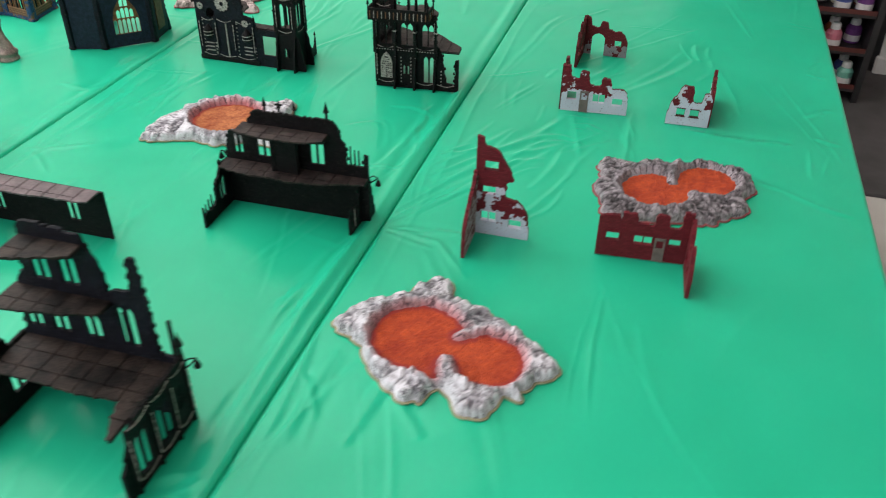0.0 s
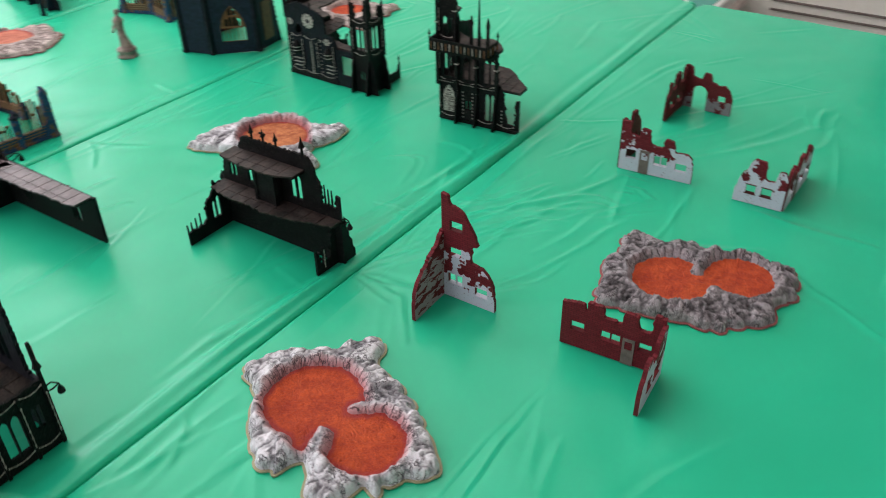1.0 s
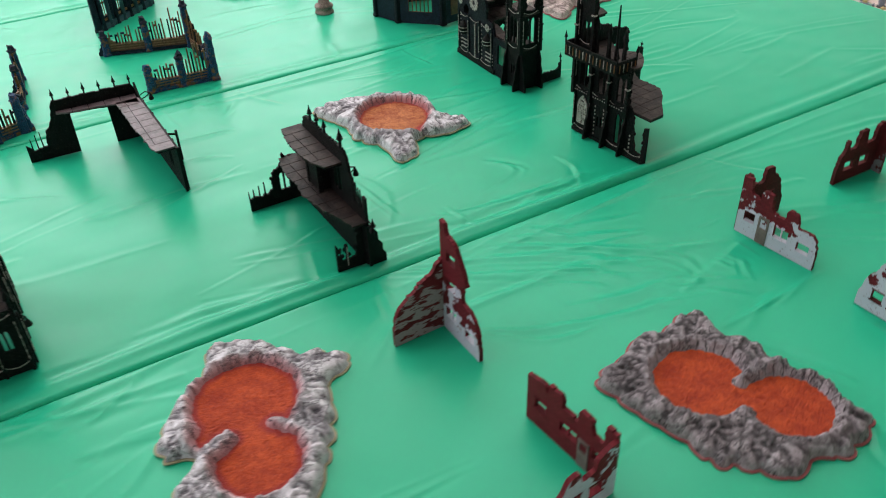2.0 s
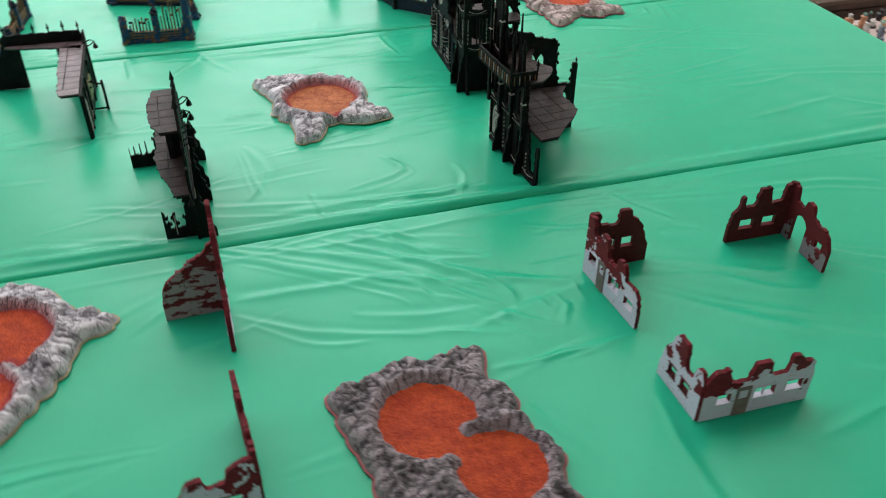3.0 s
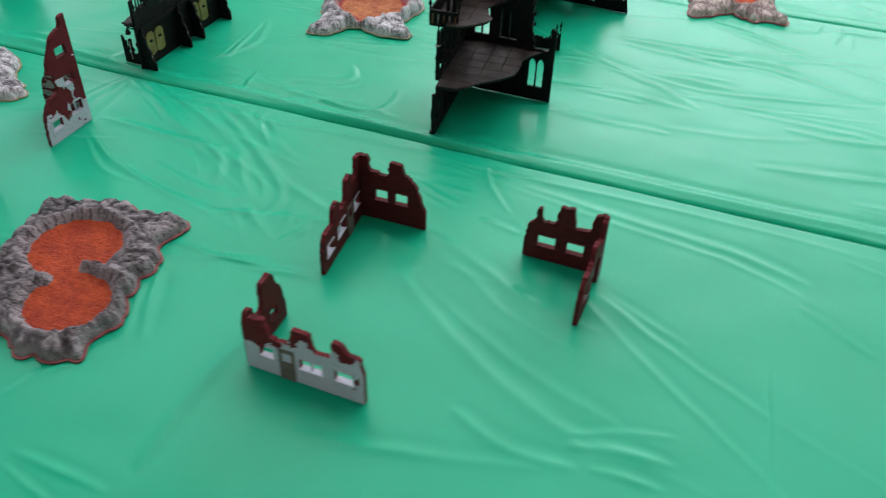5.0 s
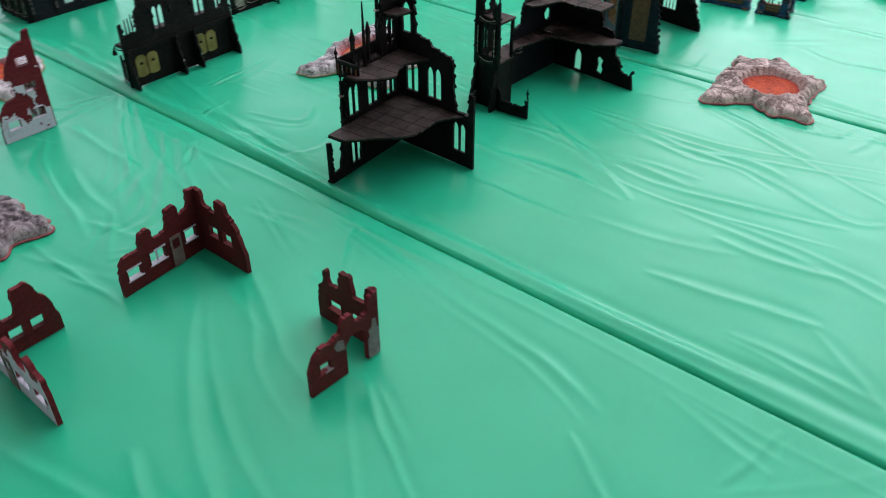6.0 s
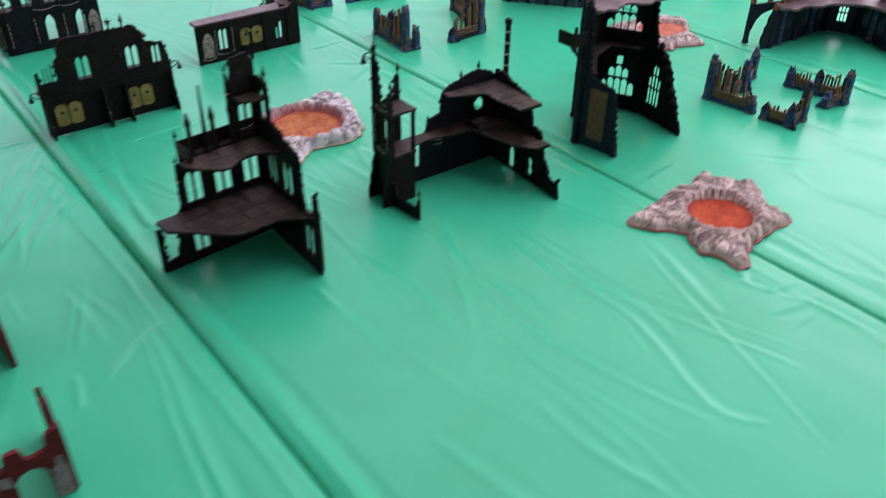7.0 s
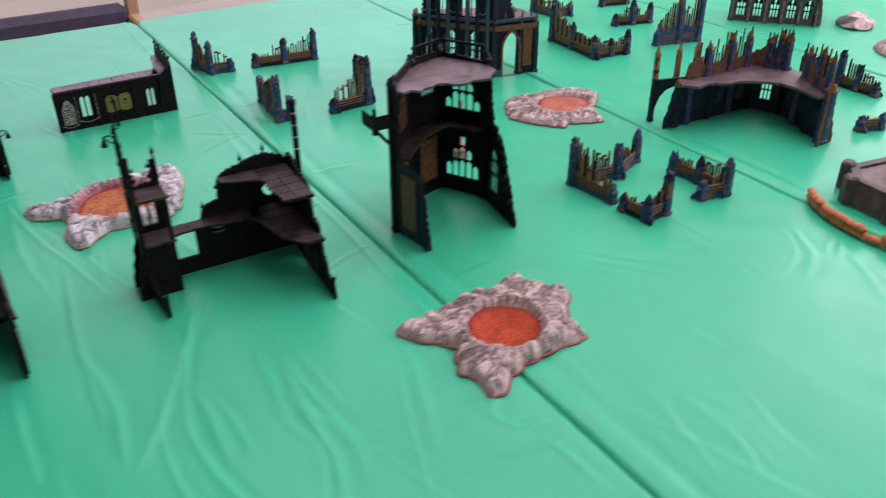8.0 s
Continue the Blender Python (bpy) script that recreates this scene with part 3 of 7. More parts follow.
fold(0, 1, 5, (0.718, 0.018), (0.717, 0.074), (0.719, 0.137))
fold(0, 1.2, 6, (0.664, -0.048), (0.622, -0.032), (0.592, -0.003))
fold(0, 1.5, 9, (0.052, -0.688), (0.047, -0.775), (0.047, -0.867))
fold(0, 1.3, 8, (0.137, -0.714), (0.129, -0.776), (0.12, -0.851))
fold(0, 1.3, 7, (0.008, -0.662), (0.017, -0.768), (0.023, -0.877))
fold(0, 1.1, 7, (0.15, -0.747), (0.194, -0.792), (0.207, -0.812))
fold(0, 1.1, 6, (0.009, -0.378), (0.109, -0.396))
fold(0, 1, 6, (0.095, -0.379), (0.179, -0.481))
fold(0, 0.9, 3.5, (0.387, -0.439), (0.387, -0.6), (0.396, -0.719))
fold(0, 1.2, 6, (0.078, 0.123), (0.141, 0.293))
fold(0, 1.3, 8, (0.028, 0.144), (0.07, 0.443), (0.095, 0.657), (0.129, 0.77))
fold(1, 1.3, 9, (-0.688, 0.456), (-0.654, 0.584), (-0.621, 0.682), (-0.602, 0.74))
fold(1, 1.3, 8, (-0.508, 0.477), (-0.497, 0.579), (-0.523, 0.656), (-0.507, 0.733))
fold(1, 1.2, 7, (-0.492, 0.39), (-0.479, 0.488), (-0.476, 0.591))
fold(1, 1.2, 8, (-0.275, 0.3), (-0.287, 0.421), (-0.284, 0.494), (-0.274, 0.566))
fold(1, 1.1, 8, (-0.385, 0.442), (-0.389, 0.548), (-0.381, 0.633))
fold(1, 1.2, 8, (-0.533, 0.12), (-0.419, 0.334), (-0.322, 0.52), (-0.286, 0.573))
fold(1, 1.3, 7, (-0.484, 0.497), (-0.492, 0.669), (-0.44, 0.842), (-0.475, 0.908))
fold(1, 1.3, 8, (-0.276, 0.715), (-0.271, 0.81), (-0.292, 0.897))
fold(1, 1.4, 9, (-0.137, 0.676), (-0.157, 0.8), (-0.176, 0.91))
fold(1, 1.2, 6, (-0.745, 0.34), (-0.729, 0.518), (-0.682, 0.67), (-0.726, 0.808))
fold(1, 1, 7, (-0.181, 0.327), (-0.18, 0.459), (-0.182, 0.54))
fold(1, 1.2, 6, (-0.434, 0.297), (-0.36, 0.525), (-0.379, 0.72), (-0.423, 0.869))
fold(1, 1.1, 5, (-0.512, 0.346), (-0.521, 0.609), (-0.589, 0.873))
fold(1, 1.4, 9, (-0.024, -0.41), (-0.033, -0.579), (-0.053, -0.747), (-0.058, -0.861))
fold(1, 1, 7, (-0.024, -0.41), (-0.04, -0.526), (-0.061, -0.632))
fold(1, 1, 4, (-0.282, -0.283), (-0.119, -0.267))
fold(1, 1, 5, (-0.071, 0.108), (-0.051, 0.037), (-0.057, -0.068), (-0.059, -0.256))
fold(1, 1, 5, (-0.723, 0.759), (-0.728, 0.83), (-0.732, 0.904))
fold(2, 1.1, 7, (-1.061, 0.552), (-1.024, 0.642), (-1.036, 0.701), (-1.046, 0.787))
fold(2, 1, 6, (-1.212, 0.541), (-1.226, 0.615), (-1.226, 0.696))
fold(2, 1.1, 6, (-1.415, 0.6), (-1.367, 0.683), (-1.3, 0.723))
fold(2, 1.1, 7, (-1.447, 0.667), (-1.383, 0.776), (-1.344, 0.826))
fold(2, 1, 7, (-0.917, 0.818), (-0.923, 0.896), (-0.898, 0.969))
fold(1, 0.9, 6, (-0.267, 0.48), (-0.28, 0.25), (-0.298, 0.04))
fold(1, 0.96, 6, (-0.16, -0.55), (-0.1, -0.3), (-0.054, -0.07))
fold(1, 1.08, 7, (-0.02, -0.12), (-0.06, 0), (-0.05, 0.11))
fold(1, 0.96, 6, (-0.03, 0.05), (-0.09, 0.08), (-0.14, 0.07))
fold(1, 0.9, 6, (-0.2, -0.05), (-0.14, -0.02), (-0.1, -0.12))
fold(1, 1.2, 8, (-0.6, -0.15), (-0.62, 0), (-0.6, 0.12))
fold(1, 1.56, 9, (-0.72, -0.42), (-0.7, -0.2), (-0.71, 0.1))
fold(1, 1.08, 6, (-0.68, -0.15), (-0.64, 0.02), (-0.67, 0.14))
fold(1, 0.84, 7, (-0.3, -0.28), (-0.2, -0.25), (-0.1, -0.3))

fold(1, 1.3, 8, (-0.406, -0.728), (-0.402, -0.67), (-0.412, -0.54), (-0.401, -0.424))
fold(1, 1, 7, (-0.514, -0.518), (-0.477, -0.434))
fold(1, 1.1, 7, (-0.597, -0.525), (-0.579, -0.394))
fold(1, 1.5, 9, (-0.064, -0.73), (-0.063, -0.679), (-0.064, -0.618), (-0.055, -0.569), (-0.054, -0.492), (-0.042, -0.423))
fold(1, 1.5, 8, (-0.065, -0.255), (-0.061, -0.066), (-0.051, 0.048))
fold(1, 1, 7, (-0.418, -0.304), (-0.424, -0.216))
fold(1, 1.2, 8, (-0.407, -0.009), (-0.426, 0.19))
fold(1, 1.2, 8, (-0.461, -0.011), (-0.503, 0.136))
fold(0, 1.3, 7, (0.024, -0.205), (0.114, -0.073), (0.210, 0.037), (0.277, 0.040))
fold(0, 1.3, 7, (0.285, -0.029), (0.271, 0.045), (0.239, 0.166))
fold(0, 1.3, 7, (0.367, -0.033), (0.365, 0.071), (0.366, 0.201))
fold(0, 1.3, 7, (0.421, -0.016), (0.462, 0.001), (0.537, 0.039))
fold(0, 1.3, 7, (0.265, -0.141), (0.290, -0.042), (0.313, 0.022))
fold(0, 1.3, 7, (0.143, -0.341), (0.143, -0.256), (0.144, -0.084))

CREASE_RNG = random.Random(11)
for table_no in range(5):
    for _ in range(26 if table_no < 2 else 22):
        cx, cy = CREASE_RNG.uniform(EDGES[table_no + 1] + 0.06, EDGES[table_no] - 0.06), CREASE_RNG.uniform(Y_LOW + 0.1, Y_HIGH - 0.1)
        a, half = CREASE_RNG.gauss(math.pi / 2, 0.32), CREASE_RNG.uniform(0.07, 0.26)
        bend = CREASE_RNG.uniform(-0.03, 0.03)
        d = (math.cos(a) * half, math.sin(a) * half)
        fold(table_no, CREASE_RNG.uniform(0.4, 0.9), CREASE_RNG.uniform(4, 8), (cx - d[0], cy - d[1]), (cx + d[1] * bend * 4, cy - d[0] * bend * 4), (cx + d[0], cy + d[1]))
    for _ in range(14):
        side = EDGES[table_no] - 0.02 if CREASE_RNG.random() < 0.6 else EDGES[table_no + 1] + 0.02
        cy, reach, lean = CREASE_RNG.uniform(Y_LOW + 0.05, Y_HIGH - 0.05), CREASE_RNG.uniform(0.04, 0.13), CREASE_RNG.uniform(-0.08, 0.08)
        to = side - reach if side > EDGES[table_no] - 0.1 else side + reach
        fold(table_no, CREASE_RNG.uniform(0.6, 1.3), CREASE_RNG.uniform(4, 7), (side, cy), ((side + to) / 2, cy + lean * 0.35), (to, cy + lean))


def crease_height(px, py, points, height, width):
    """A soft fold along a bent line: a ridge with a shallow trough beside it."""
    reach = width * 0.0045
    xs, ys = [p[0] for p in points], [p[1] for p in points]
    near = (px > min(xs) - reach) & (px < max(xs) + reach) & (py > min(ys) - reach) & (py < max(ys) + reach)
    full = np.zeros_like(px)
    px, py = px[near], py[near]
    # the line runs smoothly through its points
    pts = []
    ends = [points[0], *points, points[-1]]
    for p0, p1, p2, p3 in zip(ends, ends[1:], ends[2:], ends[3:]):
        for f in (0.0, 0.25, 0.5, 0.75):
            pts.append(tuple(0.5 * (2 * b + (c - a) * f + (2 * a - 5 * b + 4 * c - d) * f * f + (3 * b - a - 3 * c + d) * f ** 3) for a, b, c, d in zip(p0, p1, p2, p3)))
    pts.append(points[-1])
    n = len(pts) - 1
    best = np.full(px.shape, 9.0)
    side = np.zeros_like(px)
    along = np.zeros_like(px)
    for i, (p, q) in enumerate(zip(pts, pts[1:])):
        dx, dy = q[0] - p[0], q[1] - p[1]
        L2 = dx * dx + dy * dy + 1e-12
        k = np.clip(((px - p[0]) * dx + (py - p[1]) * dy) / L2, 0, 1)
        ex, ey = px - p[0] - k * dx, py - p[1] - k * dy
        d = np.hypot(ex, ey)
        s = np.sign(dx * ey - dy * ex)
        m = d < best
        best[m], side[m], along[m] = d[m], s[m], ((i + k) / n)[m]
    d = best * side
    fade = np.sin(np.pi * np.clip(along, 0, 1)) ** 0.6
    w = width * 0.00060 * (0.55 + 0.45 * fade)
    out = np.exp(-(np.abs(d) / (1.7 * w)) ** 1.5) - 0.5 * np.exp(-((d - 3.0 * w) / (2.2 * w)) ** 2)
    fade = fade * (0.8 + 0.2 * np.sin(along * 9 + points[0][0] * 40))
    full[near] = out * fade * height * 0.0017
    return full


def cloth(no):
    x_hi, x_lo = EDGES[no], EDGES[no + 1]
    fine = 0.0029 if no < 2 else 0.0052 if no == 2 else 0.0075
    r, drop = 0.009, 0.26
    left_drop = 0.022 if no < 4 else drop
    right_drop = 0.022 if no > 0 else drop

    def axis(lo, hi, d_lo, d_hi):
        s = [-d for d in (0.26, 0.2, 0.14, 0.09, 0.055, 0.034, 0.022, 0.016, 0.011, 0.007, 0.003) if d <= d_lo + 1e-6]
        n = int((hi - lo) / fine)
        s += [(hi - lo) * i / n for i in range(n + 1)]
        s += [hi - lo + d for d in (0.003, 0.007, 0.011, 0.016, 0.022, 0.034, 0.055, 0.09, 0.14, 0.2, 0.26) if d <= d_hi + 1e-6]
        s = np.array(s)
        length = hi - lo
        over = np.maximum(np.maximum(-s, s - length), 0)
        t = np.minimum(over / r, math.pi / 2)
        shift = r * np.sin(t)
        z = -(r - r * np.cos(t)) - np.maximum(0, over - r * math.pi / 2)
        pos = lo + np.clip(s, 0, length) + np.where(s < 0, -shift, np.where(s > length, shift, 0))
        return pos, z

    gap = 0.0095
    ax, zx = axis(x_lo + gap, x_hi - (gap if no > 0 else 0.0), left_drop, right_drop)
    ay, zy = axis(Y_LOW, Y_HIGH, drop, drop)
    px, py = np.meshgrid(ax, ay, indexing="ij")
    z = zx[:, None] + zy[None, :]
    flat = np.clip(1 + z / 0.01, 0, 1)
    h = np.zeros_like(px)
    # the folds wander a little, and most have a fainter neighbour
    wx = px + 0.0016 * np.sin(py * 17 + 2 * np.sin(px * 11)) + 0.0006 * np.sin(py * 71 + px * 43)
    wy = py + 0.0016 * np.sin(px * 19 + 2 * np.sin(py * 12)) + 0.0006 * np.sin(px * 83 - py * 37)
    twin_rng = random.Random(40 + no)
    for points, high, wide in CREASES[no]:
        h += crease_height(wx, wy, points, high, wide)
        if twin_rng.random() < 0.35:
            (x0, y0), (x1, y1) = points[0], points[-1]
            L = math.hypot(x1 - x0, y1 - y0) + 1e-9
            off = twin_rng.choice((-1, 1)) * twin_rng.uniform(0.008, 0.018)
            ox, oy = -(y1 - y0) / L * off, (x1 - x0) / L * off
            beside = [(x + ox * (1 + 0.8 * k), y + oy * (1 + 0.8 * k)) for k, (x, y) in enumerate(points)]
            h += crease_height(wx, wy, beside, high * 0.55, wide * 0.75)
    # slow swell of the loose sheet, and the rolled hem beside the joint of the tables
    h += 0.0007 * np.sin(px * 17 + 2.1 * np.sin(py * 5.3 + no)) * np.sin(py * 13.7 + 1.7 * np.sin(px * 9))
    h += 0.0005 * np.sin(px * 41 + 3 * np.sin(py * 11)) * np.sin(py * 23 + no)
    if no in (1, 2, 3):
        d = x_hi - 0.022 - px + 0.006 * np.sin(py * 4.2 + no) + 0.003 * np.sin(py * 11)
        roll = (0.0058 if no == 1 else 0.0018) * np.exp(-(d / 0.0105) ** 2) * (0.7 + 0.3 * np.sin(py * 3.1 + 2 * no) + 0.25 * np.sin(py * 9.3 + no))
        h += roll - 0.0016 * np.exp(-((d - 0.022) / 0.010) ** 2)
    if no in (0, 1):
        d = px - x_lo - 0.040 + 0.008 * np.sin(py * 3.3 + no) + 0.003 * np.sin(py * 12)
        h += 0.0022 * np.exp(-(np.abs(d) / 0.005) ** 1.4) * (0.6 + 0.4 * np.sin(py * 4.1 + 1.0))
    hang = np.clip(-z / 0.15, 0, 1)
    px = px + hang * 0.012 * np.sin(py * 31) * (np.abs(zx[:, None]) > 0.03)
    py = py + hang * 0.012 * np.sin(px * 29) * (np.abs(zy[None, :]) > 0.03)
    z = z + h * flat
    # rounded outer corners of the table
    R = 0.035
    for sx, ex in ((-1, ax[0] if no < 4 else x_lo), (1, ax[-1] if no > 0 else x_hi)):
        for sy, ey in ((-1, Y_LOW), (1, Y_HIGH)):
            kx, ky = ex - sx * R, ey - sy * R
            dx, dy = (px - kx) * sx, (py - ky) * sy
            m = (dx > 0) & (dy > 0)
            k = np.where(m, np.maximum(dx, dy) / np.maximum(np.hypot(dx, dy), 1e-9), 1.0)
            px, py = np.where(m, kx + sx * dx * k, px), np.where(m, ky + sy * dy * k, py)
    nx, ny = px.shape
    verts = list(zip(px.ravel().tolist(), py.ravel().tolist(), (z - 0.001).ravel().tolist()))
    idx = np.arange(nx * ny).reshape(nx, ny)
    q = np.stack([idx[:-1, :-1], idx[1:, :-1], idx[1:, 1:], idx[:-1, 1:]], -1).reshape(-1, 4)
    me = bpy.data.meshes.new("tablecloth")
    me.from_pydata(verts, [], q.tolist())
    me.materials.append(GREEN)
    me.polygons.foreach_set("use_smooth", [True] * len(me.polygons))
    me.update()
    ob = new("tablecloth", me)
    tagged(ob, "creased green plastic tablecloth spread over a folding table", "tablecloth", "green tablecloths")


def folding_table(no):
    x_hi, x_lo = EDGES[no] - 0.017, EDGES[no + 1] + 0.017
    cx, cy = (x_hi + x_lo) / 2, (Y_LOW + Y_HIGH) / 2
    tb = thing("folding_table", cx, cy, "white plastic folding table under a green cloth", "table", "folding tables", FLOOR_Z)
    part("tabletop", soft_box(cx, cy, -0.05, x_hi - x_lo, Y_HIGH - Y_LOW - 0.02, 0.040, 0, 0.012), WHITE_PLASTIC, tb)
    for sx in (-1, 1):
        for sy in (-1, 1):
            x, y = cx + sx * (x_hi - x_lo - 0.16) / 2, cy + sy * (Y_HIGH - Y_LOW - 0.5) / 2
            part("leg", rod((x, y, FLOOR_Z), (x, y, -0.05), 0.014, 10), STEEL, tb)
    for sy in (-1, 1):
        y = cy + sy * (Y_HIGH - Y_LOW - 0.5) / 2
        part("crossbar", rod((x_lo + 0.08, y, -0.45), (x_hi - 0.08, y, -0.45), 0.01, 8), STEEL, tb)


for table_no in range(5):
    folding_table(table_no)
    cloth(table_no)


# ---- craters ----
def smooth_loop(points, n):
    """A closed rounded loop through a few corners."""
    m = len(points)
    out = []
    for i in range(n):
        k = i / n * m
        j, f = int(k), k - int(k)
        p0, p1, p2, p3 = (points[(j + d) % m] for d in (-1, 0, 1, 2))
        out.append(tuple(0.5 * (2 * b + (c - a) * f + (2 * a - 5 * b + 4 * c - d) * f * f + (3 * b - a - 3 * c + d) * f ** 3) for a, b, c, d in zip(p0, p1, p2, p3)))
    return out


def crater(cx, cy, lobes, pools, height, rock, rim, label, seed, cell=0.0020, glaze=1.0, lip=0.014, tongues=(), lava=None):
    """A moulded crater: lobes are corners of its outline, pools circles (x, y, radius) that run together, tongues ridges (root, tip, radius) between them, all from its middle."""
    ob = thing("crater", cx, cy, label, "crater", "painted craters")
    loop = np.array(smooth_loop(lobes, 230))
    step = np.hypot(*(np.roll(loop, -1, 0) - loop).T)
    run = np.concatenate([[0], np.cumsum(step)[:-1]])
    lobe_n = max(8, round(run[-1] / 0.034))
    turn = run / (run[-1] + step[-1]) * lobe_n
    turn = turn + 0.16 * np.sin(2 * np.pi * turn / lobe_n * 3 + seed) + 0.10 * np.sin(2 * np.pi * turn / lobe_n * 7 + seed)
    scallop = np.abs(np.sin(np.pi * turn))
    deep = 0.6 + 0.4 * np.sin(2 * np.pi * run / run[-1] * 5 + seed * 2)
    loop = loop * (1 - (0.0100 * deep * (1 - scallop) ** 1.5 - 0.002) / np.hypot(loop[:, 0], loop[:, 1]))[:, None]
    poly = [(cx + a, cy + b) for a, b in loop]
    v, f, s = level(poly, 0.0012, 0.0020)
    part("base_rim", (v, f), rim, ob, "thin painted rim of the moulded base")
    step = np.hypot(*(np.roll(loop, -1, 0) - loop).T)
    arc = np.concatenate([[0], np.cumsum(step)])
    lo, hi = loop.min(0) - cell, loop.max(0) + cell
    nx, ny = int((hi[0] - lo[0]) / cell) + 1, int((hi[1] - lo[1]) / cell) + 1
    gx, gy = np.meshgrid(lo[0] + np.arange(nx) * cell, lo[1] + np.arange(ny) * cell, indexing="ij")
    inside = np.zeros(gx.shape, bool)
    best = np.full(gx.shape, 9.0)
    along = np.zeros(gx.shape)
    phase = np.zeros(gx.shape)
    near = np.zeros(gx.shape + (2,))
    for i in range(len(loop)):
        (x0, y0), (x1, y1) = loop[i], loop[(i + 1) % len(loop)]
        inside ^= ((y0 > gy) != (y1 > gy)) & (gx < (x1 - x0) * (gy - y0) / (y1 - y0 + 1e-12) + x0)
        dx, dy = x1 - x0, y1 - y0
        t = np.clip(((gx - x0) * dx + (gy - y0) * dy) / (dx * dx + dy * dy + 1e-12), 0, 1)
        qx, qy = x0 + t * dx, y0 + t * dy
        d = np.hypot(gx - qx, gy - qy)
        m = d < best
        best[m] = d[m]
        near[..., 0][m], near[..., 1][m] = qx[m], qy[m]
        along[m] = (arc[i] + t * step[i])[m]
        nxt = turn[i + 1] if i + 1 < len(turn) else lobe_n
        phase[m] = (turn[i] + t * (nxt - turn[i]))[m]
    edge = 0.0032
    signed = np.where(inside, best, -best) - edge
    body = signed > 0
    out = ~body
    pull = np.where(out & (best > 1e-9), (edge - np.where(inside, best, -best)) / np.maximum(best, 1e-9), 0)
    way = np.where(inside, 1.0, -1.0)
    gx2 = np.where(out, gx + (gx - near[..., 0]) * way * pull, gx)
    gy2 = np.where(out, gy + (gy - near[..., 1]) * way * pull, gy)
    d_pool = np.full(gx.shape, 9.0)
    nearest = np.full(gx.shape, 9.0)
    who = np.zeros(gx.shape, int)
    for n, (x, y, r) in enumerate(pools):
        d = np.hypot(gx - x, gy - y) - r
        m = d < nearest
        nearest[m], who[m] = d[m], n
        k = np.clip(0.5 + 0.5 * (d_pool - d) / 0.020, 0, 1)
        d_pool = d_pool * (1 - k) + d * k - 0.020 * k * (1 - k)
    for (x0, y0), (x1, y1), r in tongues:
        dx, dy = x1 - x0, y1 - y0
        k = np.clip(((gx - x0) * dx + (gy - y0) * dy) / (dx * dx + dy * dy), 0, 1)
        d_pool = np.maximum(d_pool, r * (1.15 - 0.3 * k) - np.hypot(gx - x0 - k * dx, gy - y0 - k * dy))
    z = np.zeros(gx.shape)
    crack, ray, steep = (np.zeros(gx.shape) for _ in range(3))
    for i in range(nx):
        for j in range(ny):
            if not (body[i, j] or (inside[i, j])):
                continue
            x, y = float(gx[i, j]), float(gy[i, j])
            n1 = noise.noise((x * 30 + seed * 7, y * 30, seed))
            n2 = noise.noise((x * 120, y * 120 + seed * 3, 2.0))
            n3 = noise.noise((x * 260, y * 260 + seed * 3, 6.0))
            d_pool[i, j] += 0.0030 * noise.noise((x * 70, y * 70, seed + 4.0)) + 0.0012 * n2
            do, dp = max(0.0, float(signed[i, j])), float(d_pool[i, j])
            # large rounded blocks drawn out across the rim, small stones in them
            vor, vor_at = noise.voronoi((float(along[i, j]) * 30 + n1 * 0.8, do * 17 + n1 * 0.5 + n2 * 0.15, seed * 1.7))
            groove = abs(math.sin(math.pi * (float(phase[i, j]) + 0.10 * n2))) * (0.75 + 0.25 * min(1, do / 0.02))
            gap = min((vor[1] - vor[0]) * 1.2 + 0.02, groove * 0.55)
            # upright pleats down the inner wall
            px_, py_, pr = pools[int(who[i, j])]
            a = math.atan2(y - py_, x - px_)
            pleat = abs(math.sin(math.pi * (a * pr / 0.0105 + 0.9 * n1 + 0.35 * n2)))
            wall = math.exp(-((dp - lip * 0.55) / (lip * 0.62)) ** 2)
            far = 1 - wall
            skirt = 1 - math.exp(-do / 0.0030)
            rise = 0.50 + 0.50 * math.exp(-max(dp - lip, 0) / 0.021)
            bed = min(1.0, max(0.0, (dp + 0.001) / lip))
            bed = bed * bed * (3 - 2 * bed)
            dome = min(1.0, gap * 3.4) ** 0.5
            block = noise.noise(vor_at[0] * 3.7)
            lump = (0.70 + 0.40 * dome) * (1.0 + 0.34 * block) + 0.10 * wall * (min(1.0, pleat * 1.8) - 0.7) + 0.14 * n1 + 0.03 * n2
            z[i, j] = height * skirt * rise * lump * bed + 0.0045 * skirt + 0.0004 * n3
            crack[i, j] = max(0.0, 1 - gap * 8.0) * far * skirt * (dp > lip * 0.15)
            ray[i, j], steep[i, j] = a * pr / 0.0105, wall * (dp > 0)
    paint = np.clip(1.45 - np.maximum(d_pool, 0) / (lip * 0.75), 0, 1) * glaze

    def sheet(keep, zz, name, mat, attributes, text=""):
        idx = np.arange(nx * ny).reshape(nx, ny)
        q = np.stack([idx[:-1, :-1], idx[1:, :-1], idx[1:, 1:], idx[:-1, 1:]], -1)[keep]
        ids = np.unique(q)
        remap = np.full(nx * ny, -1)
        remap[ids] = np.arange(len(ids))
        me = bpy.data.meshes.new(name)
        me.from_pydata(np.stack([gx2.ravel()[ids], gy2.ravel()[ids], zz.ravel()[ids]], -1).tolist(), [], remap[q].tolist())
        me.materials.append(mat)
        for key, arr in attributes:
            att = me.attributes.new(key, "FLOAT", "POINT")
